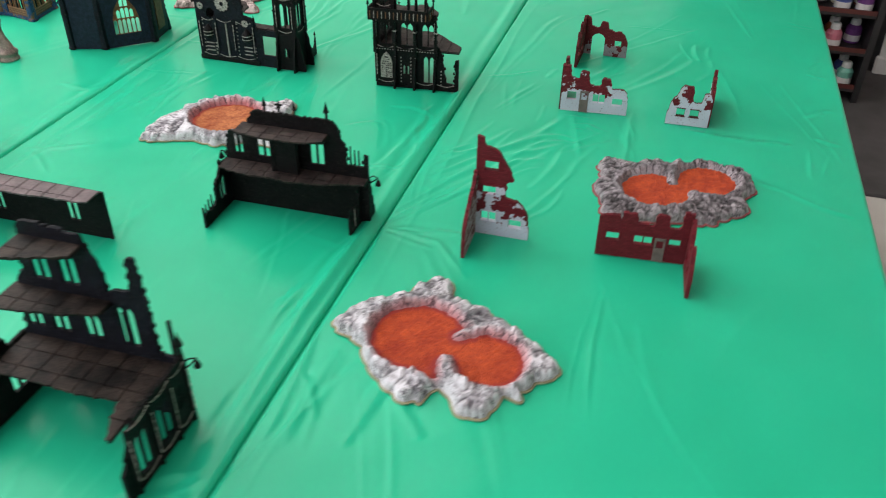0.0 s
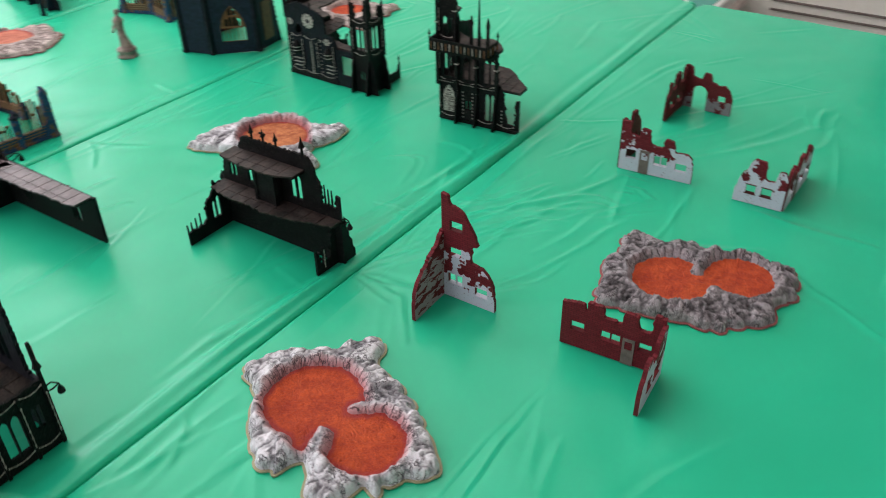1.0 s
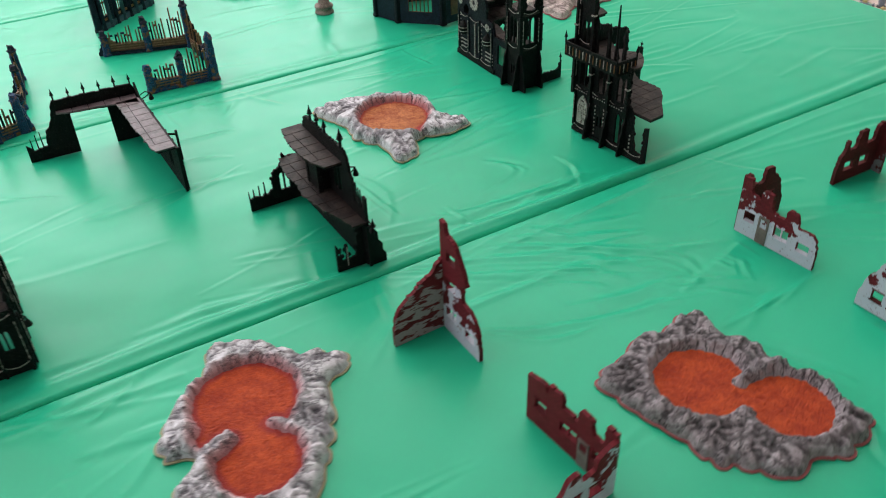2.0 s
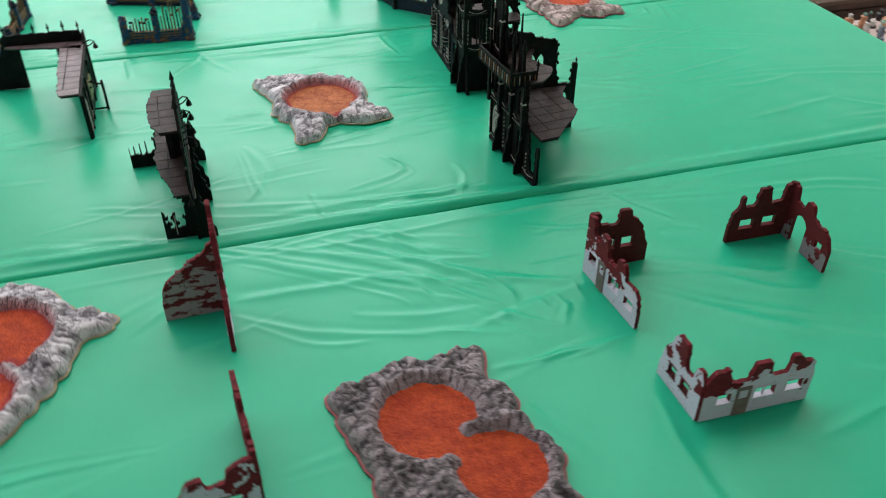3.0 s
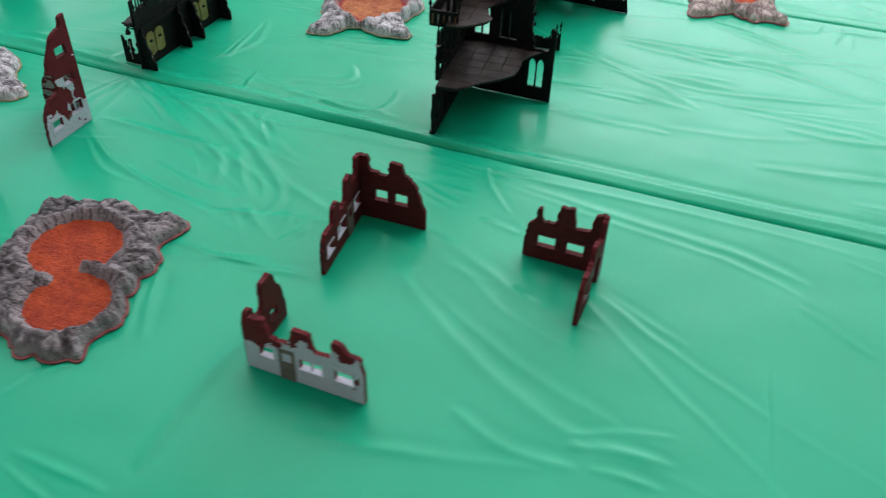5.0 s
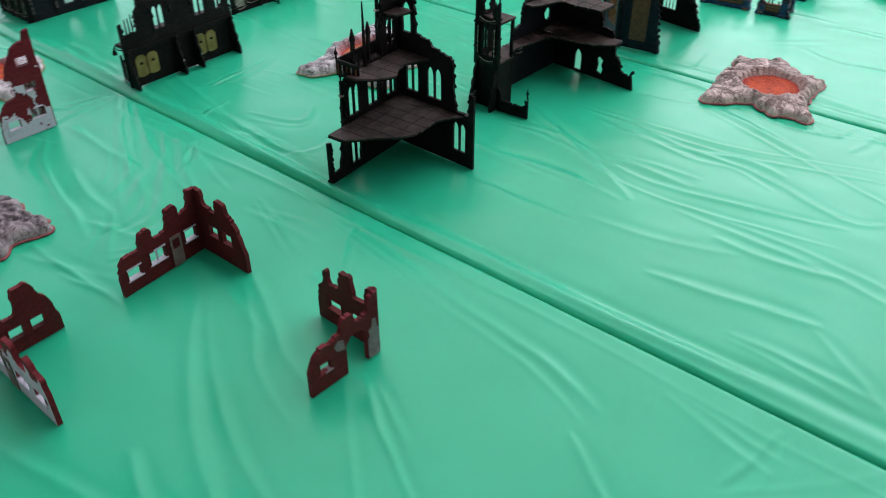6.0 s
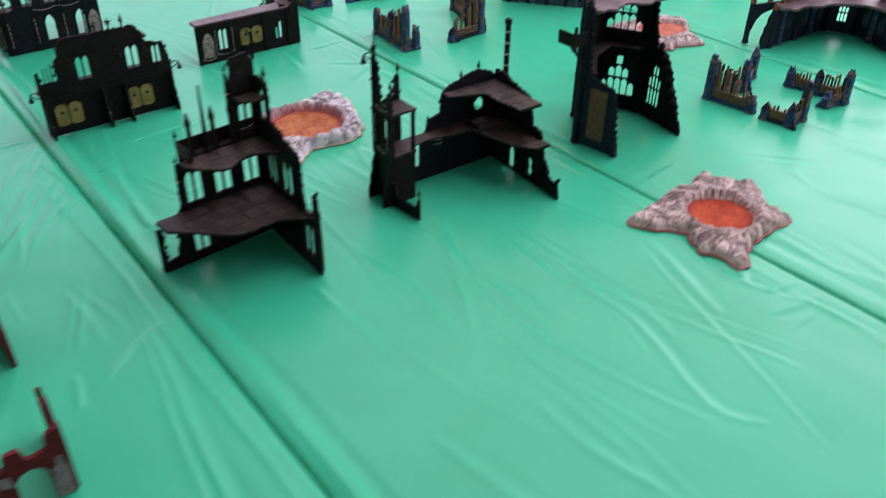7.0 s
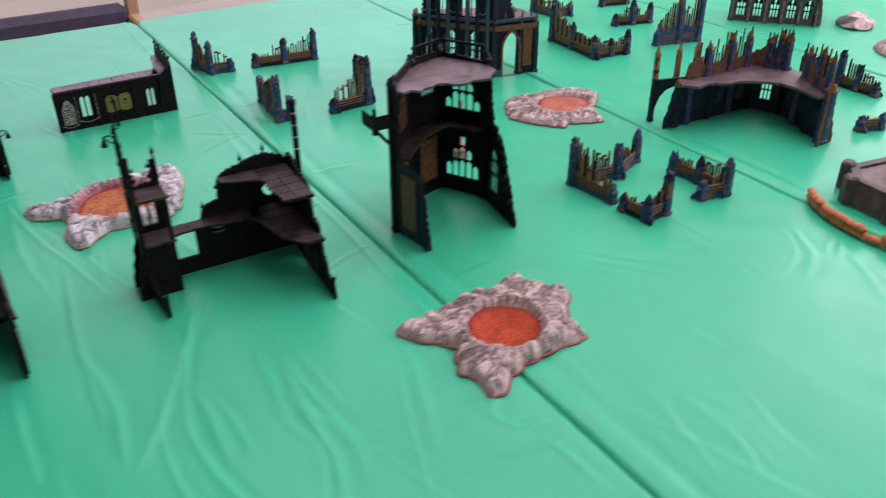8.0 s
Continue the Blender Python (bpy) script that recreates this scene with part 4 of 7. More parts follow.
            att.data.foreach_set("value", arr.ravel()[ids].astype(np.float32))
        me.polygons.foreach_set("use_smooth", [True] * len(me.polygons))
        me.update()
        piece = new(name, me)
        piece.parent = ob
        ORIGIN[piece.name] = ORIGIN[ob.name]
        tagged(piece, text)

    used = body[:-1, :-1] | body[1:, :-1] | body[1:, 1:] | body[:-1, 1:]
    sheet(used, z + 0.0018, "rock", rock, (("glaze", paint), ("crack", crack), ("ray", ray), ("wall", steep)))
    bed_z = np.full(gx.shape, 0.0092)
    wet = body & (d_pool < 0.007)
    for i, j in np.argwhere(wet):
        px_, py_, pr = pools[int(who[i, j])]
        x, y = float(gx[i, j]) - px_, float(gy[i, j]) - py_
        a, rr = math.atan2(y, x), math.hypot(x, y)
        ray = noise.noise((math.cos(a) * 11, math.sin(a) * 11, seed + rr * 30))
        bed_z[i, j] += (0.0011 * ray * min(1.0, rr / 0.02) + 0.0007 * noise.noise((x * 210, y * 210, seed + 1.0))) - 0.0007 * math.exp(-(rr / 0.004) ** 2)
    shore = np.clip(1 + d_pool / 0.022, 0, 1) ** 2 * (0.8 if glaze > 0.2 else 0.25)
    sheet(wet[:-1, :-1] & wet[1:, :-1] & wet[1:, 1:] & wet[:-1, 1:], bed_z, "lava_pool", lava or LAVA, (("shore", shore),), "rough orange painted lava bed")
    return ob


def around(cx, cy, pts):
    return [(x - cx, y - cy) for x, y in pts]


crater(0.190, -0.635, around(0.19, -0.635, [(0.021, -0.645), (0.045, -0.587), (0.083, -0.561), (0.102, -0.542), (0.113, -0.512), (0.142, -0.488), (0.166, -0.506), (0.176, -0.534), (0.236, -0.553), (0.292, -0.588), (0.352, -0.643), (0.320, -0.684), (0.312, -0.714), (0.289, -0.718),
       (0.275, -0.755), (0.237, -0.760), (0.218, -0.733), (0.198, -0.732), (0.187, -0.758), (0.154, -0.756), (0.103, -0.715), (0.069, -0.672)]),
       [(-0.040, -0.004, 0.063), (0.062, -0.024, 0.048), (-0.004, -0.071, 0.008)], 0.017, ROCK_WHITE, RIM_OLIVE, "white-grey crater with two joined orange lava pools and pink inner walls", 1, glaze=0.8,
       tongues=[((0.056, 0.050), (0.014, 0.012), 0.015), ((0.032, -0.096), (0.011, -0.046), 0.019)])
crater(0.465, -0.12, around(0.465, -0.12, [(0.357, -0.242), (0.343, -0.185), (0.325, -0.142), (0.334, -0.108), (0.322, -0.060), (0.340, -0.030), (0.385, -0.042), (0.415, -0.020), (0.460, -0.020), (0.495, -0.009), (0.523, 0.004), (0.560, -0.010), (0.595, -0.004),
       (0.614, -0.073), (0.594, -0.105), (0.60, -0.15), (0.56, -0.19), (0.536, -0.215), (0.488, -0.219), (0.422, -0.236)]),
       [(-0.028, -0.014, 0.056), (0.060, 0.047, 0.048)], 0.018, ROCK_GREY, RIM_RED, "dark grey crater with two joined orange pools and a red rim", 4, glaze=0.0, lip=0.015,
       tongues=[((-0.005, 0.080), (0.000, 0.026), 0.016), ((0.064, -0.044), (0.040, -0.008), 0.018)])
crater(-0.435, -0.11, around(-0.435, -0.11, [(-0.55, -0.238), (-0.565, -0.172), (-0.545, -0.107), (-0.52, -0.045), (-0.47, -0.015), (-0.395, -0.024), (-0.338, 0.014), (-0.320, -0.045), (-0.332, -0.108), (-0.283, -0.138), (-0.278, -0.184), (-0.339, -0.184), (-0.402, -0.214), (-0.460, -0.208)]),
       [(0.006, -0.002, 0.066), (0.078, 0.006, 0.006)], 0.019, ROCK_WHITE, RIM_OLIVE, "white star-shaped crater with one orange lava pool", 7, glaze=0.95, lava=LAVA_PALE)
crater(-0.805, 0.58, around(-0.805, 0.58, [(-0.675, 0.50), (-0.753, 0.490), (-0.817, 0.478), (-0.851, 0.488), (-0.901, 0.469), (-0.925, 0.520), (-0.948, 0.557), (-0.91, 0.604), (-0.896, 0.660), (-0.843, 0.660), (-0.767, 0.672), (-0.728, 0.698), (-0.708, 0.690), (-0.712, 0.655), (-0.699, 0.627), (-0.718, 0.578), (-0.685, 0.537)]),
       [(-0.001, 0.005, 0.050)], 0.017, ROCK_PINK, RIM_RED, "pinkish-grey pointed crater with one orange pool", 9, glaze=0.35)
crater(-1.435, -0.06, around(-1.435, -0.06, [(-1.354, -0.170), (-1.429, -0.164), (-1.513, -0.150), (-1.565, -0.090), (-1.49, -0.013), (-1.46, 0.052), (-1.389, 0.028), (-1.355, 0.030), (-1.300, -0.050), (-1.298, -0.095)]),
       [(0.005, -0.008, 0.048), (-0.03, 0.0, 0.035)], 0.012, ROCK_PINK, RIM_RED, "pinkish-grey crater with an orange pool", 12, cell=0.0030, glaze=0.3, lava=LAVA_PINK)
crater(-2.52, 0.125, [(-0.10, -0.03), (-0.04, -0.09), (0.05, -0.08), (0.10, 0.0), (0.06, 0.08), (-0.03, 0.09)], [(0, 0, 0.04)], 0.02, ROCK_PINK, RIM_RED, "small pinkish-grey crater far across the table", 15, cell=0.0045, glaze=0.3, lava=LAVA_PINK)


# ---- red brick ruins ----
def brick_ruin(x, y, label):
    return thing("brick_ruin", x, y, label, "ruined house", "red brick house ruins")


def small_window(parent, p0, p1, holes, t, mat):
    """Slim moulded frames in the wall's window holes, with a middle bar."""
    for u0, u1, z0, z1 in holes:
        u = (u0 + u1) / 2
        e = 0.0011
        for name, a, b, c, d in (("lintel", u0 - e, u1 + e, z1 - e, z1 + e * 0.6), ("sill", u0 - 2 * e, u1 + 2 * e, z0 - e, z0 + e * 0.5)):
            v, f, s = upright(prism(rect(a, b, c, d), [], t + 0.0022), p0, p1)
            part(name, (v, f), mat, parent)


def brick_wall(parent, p0, p1, top, windows, mats, seed, notches=(), door=None, bars=(), t=0.0062, frame_mat=None):
    holes = [rect(*w) for w in windows]
    soft = [top[0]]
    for before, at, after in zip(top, top[1:], top[2:]):
        for end in (before, after):
            d = math.hypot(end[0] - at[0], end[1] - at[1])
            k = min(0.35, 0.0020 / max(d, 1e-6))
            soft.append((at[0] + (end[0] - at[0]) * k, at[1] + (end[1] - at[1]) * k))
    top = soft + [top[-1]]
    stand_wall(parent, "wall", p0, p1, top, holes, t, mats, notches, 0.0050, 0.0017, seed)
    small_window(parent, p0, p1, windows, t, frame_mat or mats[0])
    for u, z0, z1 in bars:
        v, f, s = upright(prism(rect(u - 0.0009, u + 0.0009, z0, z1), [], 0.002), p0, p1)
        part("window_bar", (v, f), frame_mat or mats[0], parent)
    if door:
        u0, u1, h = door
        v, f, s = upright(prism(rect(u0, u1, 0.0, h), [rect(u0 + 0.003, u1 - 0.003, h * 0.58, h * 0.9)], t + 0.003), p0, p1)
        part("door", (v, f), DOOR_GREY, parent, "grey-brown door with a small light")


r = brick_ruin(0.157, -0.346, "tall broken corner of a red brick house with whitewashed lower walls")
K, R_, L_ = (0.154, -0.345), (0.246, -0.344), (0.156, -0.427)
brick_wall(r, K, R_, [(0, 0.180), (0.011, 0.178), (0.014, 0.163), (0.030, 0.160), (0.038, 0.154), (0.046, 0.140), (0.057, 0.122), (0.063, 0.106), (0.052, 0.104), (0.050, 0.074), (0.062, 0.072), (0.078, 0.064), (0.087, 0.050), (0.092, 0.020)],
           [(0.014, 0.036, 0.122, 0.140), (0.012, 0.034, 0.077, 0.094), (0.011, 0.036, 0.026, 0.046), (0.058, 0.079, 0.020, 0.037)], [BRICK_PATCH, BRICK_PATCH, BRICK], 3, bars=[(0.0235, 0.026, 0.046)])
brick_wall(r, K, L_, [(0, 0.118), (0.012, 0.112), (0.02, 0.098), (0.035, 0.092), (0.05, 0.078), (0.065, 0.068), (0.076, 0.055), (0.082, 0.03)], [], [BRICK_WORN, BRICK_WORN, BRICK], 4)

r = brick_ruin(0.497, -0.336, "low red brick house corner with a grey door")
K, L_, F_ = (0.500, -0.335), (0.357, -0.347), (0.506, -0.426)
brick_wall(r, L_, K, [(0, 0.074), (0.032, 0.078), (0.034, 0.066), (0.036, 0.084), (0.058, 0.083), (0.060, 0.066), (0.086, 0.064), (0.088, 0.086), (0.108, 0.084), (0.110, 0.064), (0.126, 0.064), (0.128, 0.096), (0.1435, 0.094)],
           [(0.014, 0.034, 0.030, 0.047), (0.058, 0.086, 0.028, 0.046), (0.112, 0.130, 0.030, 0.046)], [BRICK, BRICK_PATCH, BRICK], 5, door=(0.090, 0.107, 0.044), bars=[(0.072, 0.028, 0.046)])
brick_wall(r, K, F_, [(0, 0.086), (0.02, 0.082), (0.03, 0.075), (0.032, 0.060), (0.052, 0.057), (0.055, 0.074), (0.070, 0.072), (0.078, 0.055), (0.087, 0.046), (0.0912, 0.030)],
           [(0.020, 0.040, 0.022, 0.040), (0.052, 0.066, 0.022, 0.040)], [BRICK, BRICK_PATCH, BRICK], 6)

r = brick_ruin(0.215, 0.172, "whitewashed brick house front with a broken red top")
K, R_, B_ = (0.213, 0.168), (0.352, 0.181), (0.212, 0.266)
brick_wall(r, K, R_, [(0, 0.100), (0.015, 0.102), (0.018, 0.076), (0.034, 0.072), (0.037, 0.092), (0.054, 0.090), (0.058, 0.062), (0.079, 0.060), (0.083, 0.080), (0.099, 0.078), (0.103, 0.056), (0.122, 0.058), (0.136, 0.050), (0.1396, 0.028)],
           [(0.012, 0.031, 0.026, 0.046), (0.066, 0.091, 0.023, 0.044), (0.107, 0.128, 0.020, 0.038)], [BRICK_WHITE, BRICK_DARK, BRICK], 7, door=(0.039, 0.057, 0.048), bars=[(0.0785, 0.023, 0.044)])
brick_wall(r, K, B_, [(0, 0.100), (0.014, 0.100), (0.017, 0.078), (0.043, 0.074), (0.046, 0.098), (0.064, 0.097), (0.067, 0.082), (0.083, 0.070), (0.090, 0.052), (0.098, 0.030)],
           [(0.024, 0.043, 0.032, 0.052), (0.053, 0.072, 0.032, 0.052)], [BRICK_DARK, BRICK_DARK, BRICK_DARK], 8)

r = brick_ruin(0.52, 0.175, "red brick house corner with peeling white plaster and a brown door")
K, R_, L_ = (0.520, 0.175), (0.523, 0.322), (0.434, 0.172)
brick_wall(r, K, R_, [(0, 0.062), (0.010, 0.078), (0.029, 0.080), (0.033, 0.056), (0.058, 0.054), (0.062, 0.080), (0.084, 0.079), (0.088, 0.055), (0.108, 0.055), (0.111, 0.082), (0.123, 0.079), (0.129, 0.068), (0.144, 0.066), (0.147, 0.040)],
           [(0.019, 0.037, 0.024, 0.042), (0.069, 0.097, 0.023, 0.041), (0.112, 0.134, 0.024, 0.042)], [BRICK_WHITE, BRICK_DARK, BRICK], 9, door=(0.044, 0.063, 0.046), bars=[(0.083, 0.023, 0.041)])
brick_wall(r, K, L_, [(0, 0.062), (0.006, 0.075), (0.017, 0.073), (0.020, 0.052), (0.036, 0.052), (0.040, 0.086), (0.060, 0.088), (0.068, 0.070), (0.080, 0.050), (0.086, 0.020)],
           [(0.022, 0.040, 0.020, 0.038), (0.050, 0.067, 0.020, 0.038)], [BRICK_DARK, BRICK_PATCH, BRICK], 10)

r = brick_ruin(0.212, 0.506, "dark red brick ruin with a round-headed archway and grey plaster")
K, L_, R_ = (0.211, 0.507), (0.209, 0.405), (0.318, 0.503)
brick_wall(r, K, L_, [(0, 0.094), (0.014, 0.090), (0.017, 0.064), (0.037, 0.062), (0.040, 0.092), (0.059, 0.091), (0.063, 0.062), (0.079, 0.060), (0.082, 0.082), (0.088, 0.080), (0.090, 0.060), (0.099, 0.052), (0.102, 0.030)],
           [(0.022, 0.045, 0.022, 0.041), (0.060, 0.084, 0.022, 0.041)], [BRICK_DARK, BRICK_DARK, BRICK_DARK], 11)
brick_wall(r, K, R_, [(0, 0.094), (0.013, 0.090), (0.016, 0.070), (0.036, 0.068), (0.040, 0.084), (0.054, 0.083), (0.058, 0.066), (0.076, 0.060), (0.082, 0.064), (0.098, 0.056), (0.107, 0.036)],
           [(0.076, 0.092, 0.025, 0.042)], [BRICK_GREY, BRICK_DARK, BRICK], 12, notches=[(0.020, 0.052, 0.054)])
for outline in ([(0.001, 0.0), (0.0185, 0.0), (0.0188, 0.030), (0.016, 0.034), (0.017, 0.043), (0.012, 0.046), (0.010, 0.058), (0.005, 0.056), (0.004, 0.044), (0.001, 0.040)], [(0.054, 0.040), (0.066, 0.044), (0.070, 0.052), (0.064, 0.058), (0.056, 0.055)]):
    part("plaster_patch", upright(prism(outline, [], 0.0010), on_line(K, R_, 0, 0.0034), on_line(K, R_, 0.1, 0.0034))[:2], GREY_PLASTER, r, "flaking grey plaster patch")


# ---- black gothic ruins ----
def gothic(x, y, label):
    return thing("gothic_ruin", x, y, label, "gothic ruin", "black gothic ruins")


def plate(parent, name, p0, p1, u0, u1, z0, z1, w, t, mat, label="", holes=()):
    """A flat raised piece on a wall, w metres to the left of its line."""
    a, b = on_line(p0, p1, 0, w), on_line(p0, p1, 1, w)
    v, f, s = upright(prism(rect(u0, u1, z0, z1), list(holes), t), a, b)
    return part(name, (v, f), mat, parent, label)


def gold_shrine(parent, p0, p1, u, z, w, h, off):
    """A pair of dull gold relief plates with clipped corners, mounted on the wall."""
    for s in (-1, 1):
        c = u + s * w * 0.26
        q = w * 0.23
        out = [(c - q, z), (c - q * 0.4, z - 0.003), (c + q * 0.4, z - 0.003), (c + q, z), (c + q, z + h * 0.85), (c + q * 0.5, z + h), (c - q * 0.5, z + h), (c - q, z + h * 0.85)]
        a, b = on_line(p0, p1, 0, off), on_line(p0, p1, 1, off)
        v, f, sl = upright(prism(out, [], 0.0022), a, b)
        g = part("gold_panel", (v, f), BRASS, parent, "dull gold relief panel")
        x, y = on_line(p0, p1, c, off * 1.25)
        part("boss", lathe(x, y, z + h * 0.6, [(0.0035, -0.0015), (0.004, 0), (0.0022, 0.0025)], 8), BLACK, g)


def swag(parent, p0, p1, u0, u1, z, off):
    """A bone-coloured garland hung between two studs."""
    pts = []
    for i in range(5):
        k = i / 4
        x, y = on_line(p0, p1, u0 + (u1 - u0) * k, off)
        pts.append((x, y, z - 0.0045 * math.sin(math.pi * k)))
    part("garland", join(bent_rod(pts, 0.0008, 4), *[lathe(p[0], p[1], p[2] - 0.001, [(0.0014, 0), (0.0014, 0.002)], 6) for p in (pts[0], pts[-1])]), BONE, parent, "bone-white moulded garland")


def pilaster(parent, p0, p1, u, z0, z1, off, mat=None, studs=True):
    x, y = on_line(p0, p1, u, off)
    body = part("pilaster", box(x, y, z0, 0.0042, 0.0042, z1 - z0, line_turn(p0, p1), 0.9), mat or BLACK, parent)
    if studs:
        h = z1 - z0
        out = [(u - 0.0003, z0 + h * 0.2), (u + 0.0003, z0 + h * 0.2)]
        left = []
        for k in range(6):
            zz = z0 + h * (0.22 + 0.12 * k)
            out += [(u + 0.0003, zz), (u + 0.0009, zz + 0.0002), (u + 0.0009, zz + 0.0040), (u + 0.0003, zz + 0.0042)]
            left += [(u - 0.0003, zz), (u - 0.0009, zz + 0.0002), (u - 0.0009, zz + 0.0040), (u - 0.0003, zz + 0.0042)]
        a, b = on_line(p0, p1, 0, off * 1.75), on_line(p0, p1, 1, off * 1.75)
        part("bead_strip", upright(prism(out + left[::-1], [], 0.0014), a, b)[:2], BONE, body, "worn bone-white beading")


def tracery(parent, p0, p1, u, z, w, h, mat, off=0.0, bars=3):
    """Slim mullions and a cross bar set in a lancet opening."""
    a, b = on_line(p0, p1, 0, off), on_line(p0, p1, 1, off)
    out = lancet(u, z, w, h)
    holes = []
    rows = [z + 0.001, z + h * 0.42, z + h * 0.72]
    thick = 0.0011

    def crown(c):
        return z + h - 0.9 * w * (abs(c - u) / (w / 2)) ** 1.25 - 0.0012

    for i in range(bars):
        c0, c1 = u - w / 2 + w * i / bars + thick, u - w / 2 + w * (i + 1) / bars - thick
        for k, z0 in enumerate(rows):
            roof = min(crown(c0), crown(c1))
            if k < 2:
                z1 = min(rows[k + 1] - 2 * thick, roof)
                if z1 > z0 + 0.003:
                    q = (c1 - c0) * 0.5
                    holes.append([(c0, z0), (c1, z0), (c1, max(z0 + 0.001, z1 - q)), ((c0 + c1) / 2, z1), (c0, max(z0 + 0.001, z1 - q))])
            elif roof > z0 + 0.004:
                holes.append([(c0, z0), (c1, z0), (c1, crown(c1)), (c0, crown(c0))])
    part("window_tracery", upright(prism(out, holes, 0.0022), a, b)[:2], mat, parent)


def bone_window(parent, p0, p1, u, z, w, h, off):
    """A blind window filled with bone-coloured lattice."""
    a, b = on_line(p0, p1, 0, off), on_line(p0, p1, 1, off)
    rng = random.Random(int(u * 1000))
    holes = []
    n = int(h / 0.0050)
    for j in range(n):
        z0, z1 = z + h * j / n + 0.0007, z + h * (j + 1) / n - 0.0007
        half = w / 2 * min(1.0, max(0.0, (z + h - z1) / (w * 0.95))) - 0.001
        m = int(half * 2 / 0.0048)
        for i in range(m):
            c0 = u - half + 2 * half * i / m + 0.0006 + rng.uniform(0, 0.0005)
            c1 = u - half + 2 * half * (i + 1) / m - 0.0006
            if rng.random() < 0.75:
                q = 0.0008
                holes.append([(c0 + q, z0), (c1 - q, z0), (c1, z0 + q), (c1, z1 - q), (c1 - q, z1), (c0 + q, z1), (c0, z1 - q), (c0, z0 + q)])
    part("lattice_window", upright(prism(lancet(u, z, w, h), holes, 0.0018), a, b)[:2], BONE, parent, "bone-white lattice in a blind window")


def cog(parent, p0, p1, u, z, r, off):
    """A toothed wheel relief."""
    a, b = on_line(p0, p1, 0, off), on_line(p0, p1, 1, off)
    out = []
    for i in range(24):
        t = 2 * math.pi * i / 24
        q = r if i % 2 else r * 0.8
        out.append((u + q * math.cos(t), z + q * math.sin(t)))
    hole = [(u + r * 0.3 * math.cos(2 * math.pi * i / 8), z + r * 0.3 * math.sin(2 * math.pi * i / 8)) for i in range(8)]
    part("cog_emblem", upright(prism(out, [hole], 0.0018), a, b)[:2], BONE, parent, "pale toothed wheel relief")


def spikes(parent, p0, p1, us, z0, heights, mat, t=0.0026):
    for u, h in zip(us, heights):
        x, y = on_line(p0, p1, u)
        part("mullion", box(x, y, z0, t, t, h, line_turn(p0, p1), 0.6), mat, parent)


def crockets(parent, p0, p1, top, pitch=0.017, r=0.0024, mat=None):
    """Small knobs standing along the sloping and upright runs of a broken edge."""
    for (u0, z0), (u1, z1) in zip(top, top[1:]):
        d = math.hypot(u1 - u0, z1 - z0)
        if abs(z1 - z0) < 0.012:
            continue
        for i in range(1, int(d / pitch) + 1):
            k = (i - 0.5) * pitch / d
            u, z = u0 + (u1 - u0) * k, z0 + (z1 - z0) * k
            x, y = on_line(p0, p1, u + math.copysign(0.002, z0 - z1))
            part("crocket", lathe(x, y, z - 0.003, [(r * 0.6, 0), (r, 0.002), (r * 0.8, 0.004), (r * 0.2, 0.007)], 6), mat or BLACK, parent)


def gothic_wall(parent, name, p0, p1, top, holes, t, mat, seed, notches=()):
    stand_wall(parent, name, p0, p1, top, holes, t, mat, notches, 0.0045, 0.0018, seed)
    crockets(parent, p0, p1, top)


# the long two-storey ruin with roofed gallery
g = gothic(-0.15, -0.38, "black gothic gallery ruin with two floors and gold shrine panels")
A, B = (-0.276, -0.376), (-0.020, -0.372)
win = []
for u, z, w, h in ((0.026, 0.098, 0.016, 0.036), (0.073, 0.098, 0.024, 0.045), (0.168, 0.098, 0.024, 0.045)):
    win += twin(u, z, w, h)
gothic_wall(g, "wall", A, B, [(0, 0.086), (0.004, 0.118), (0.010, 0.138), (0.034, 0.143), (0.048, 0.152), (0.054, 0.176), (0.062, 0.181), (0.198, 0.181), (0.205, 0.172), (0.210, 0.150), (0.218, 0.142), (0.220, 0.105), (0.248, 0.105), (0.249, 0.128), (0.256, 0.126)], win, 0.0045, BLACK, 21)
spikes(g, A, B, (0.226, 0.233, 0.240), 0.104, (0.036, 0.030, 0.030), BLACK)
deck_tiles(g, A, B, [0.034, 0.044, 0.046, 0.044, 0.050, 0.046, 0.040, 0.030, 0.024], 0.083, DECK, BLACK, 22, side=-1)
deck_tiles(g, on_line(A, B, 0.038), on_line(A, B, 0.190), [0.036, 0.042, 0.046, 0.045, 0.043, 0.032], 0.155, DECK, BLACK, 23, side=-1)
for u, h, c in ((0.081, 0.028, False), (0.106, 0.026, True), (0.133, 0.026, False), (0.188, 0.034, False)):
    x, y = on_line(A, B, u)
    finial(g, x, y, 0.179, h, BLACK, c)
x, y = on_line(A, B, 0.118, -0.012)
niche = part("niche", box(x, y, 0.085, 0.034, 0.020, 0.068), BLACK, g)
part("niche_column", box(x - 0.020, y - 0.008, 0.085, 0.006, 0.008, 0.068), BLACK, niche)
part("niche_column", box(x + 0.020, y - 0.008, 0.085, 0.006, 0.008, 0.068), BLACK, niche)
Wl = (-0.2755, -0.473)
gothic_wall(g, "wing_wall", (A[0], A[1] - 0.002), Wl, [(0, 0.084), (0.022, 0.086), (0.026, 0.094), (0.030, 0.078), (0.040, 0.066), (0.050, 0.060), (0.052, 0.030), (0.060, 0.024), (0.094, 0.024), (0.0948, 0.040)], [lancet(0.024, 0.024, 0.008, 0.04), lancet(0.034, 0.024, 0.007, 0.034)], 0.0042, BLACK, 24)
spikes(g, (A[0], A[1] - 0.002), Wl, (0.066, 0.076, 0.086), 0.023, (0.026, 0.022, 0.018), BLACK)
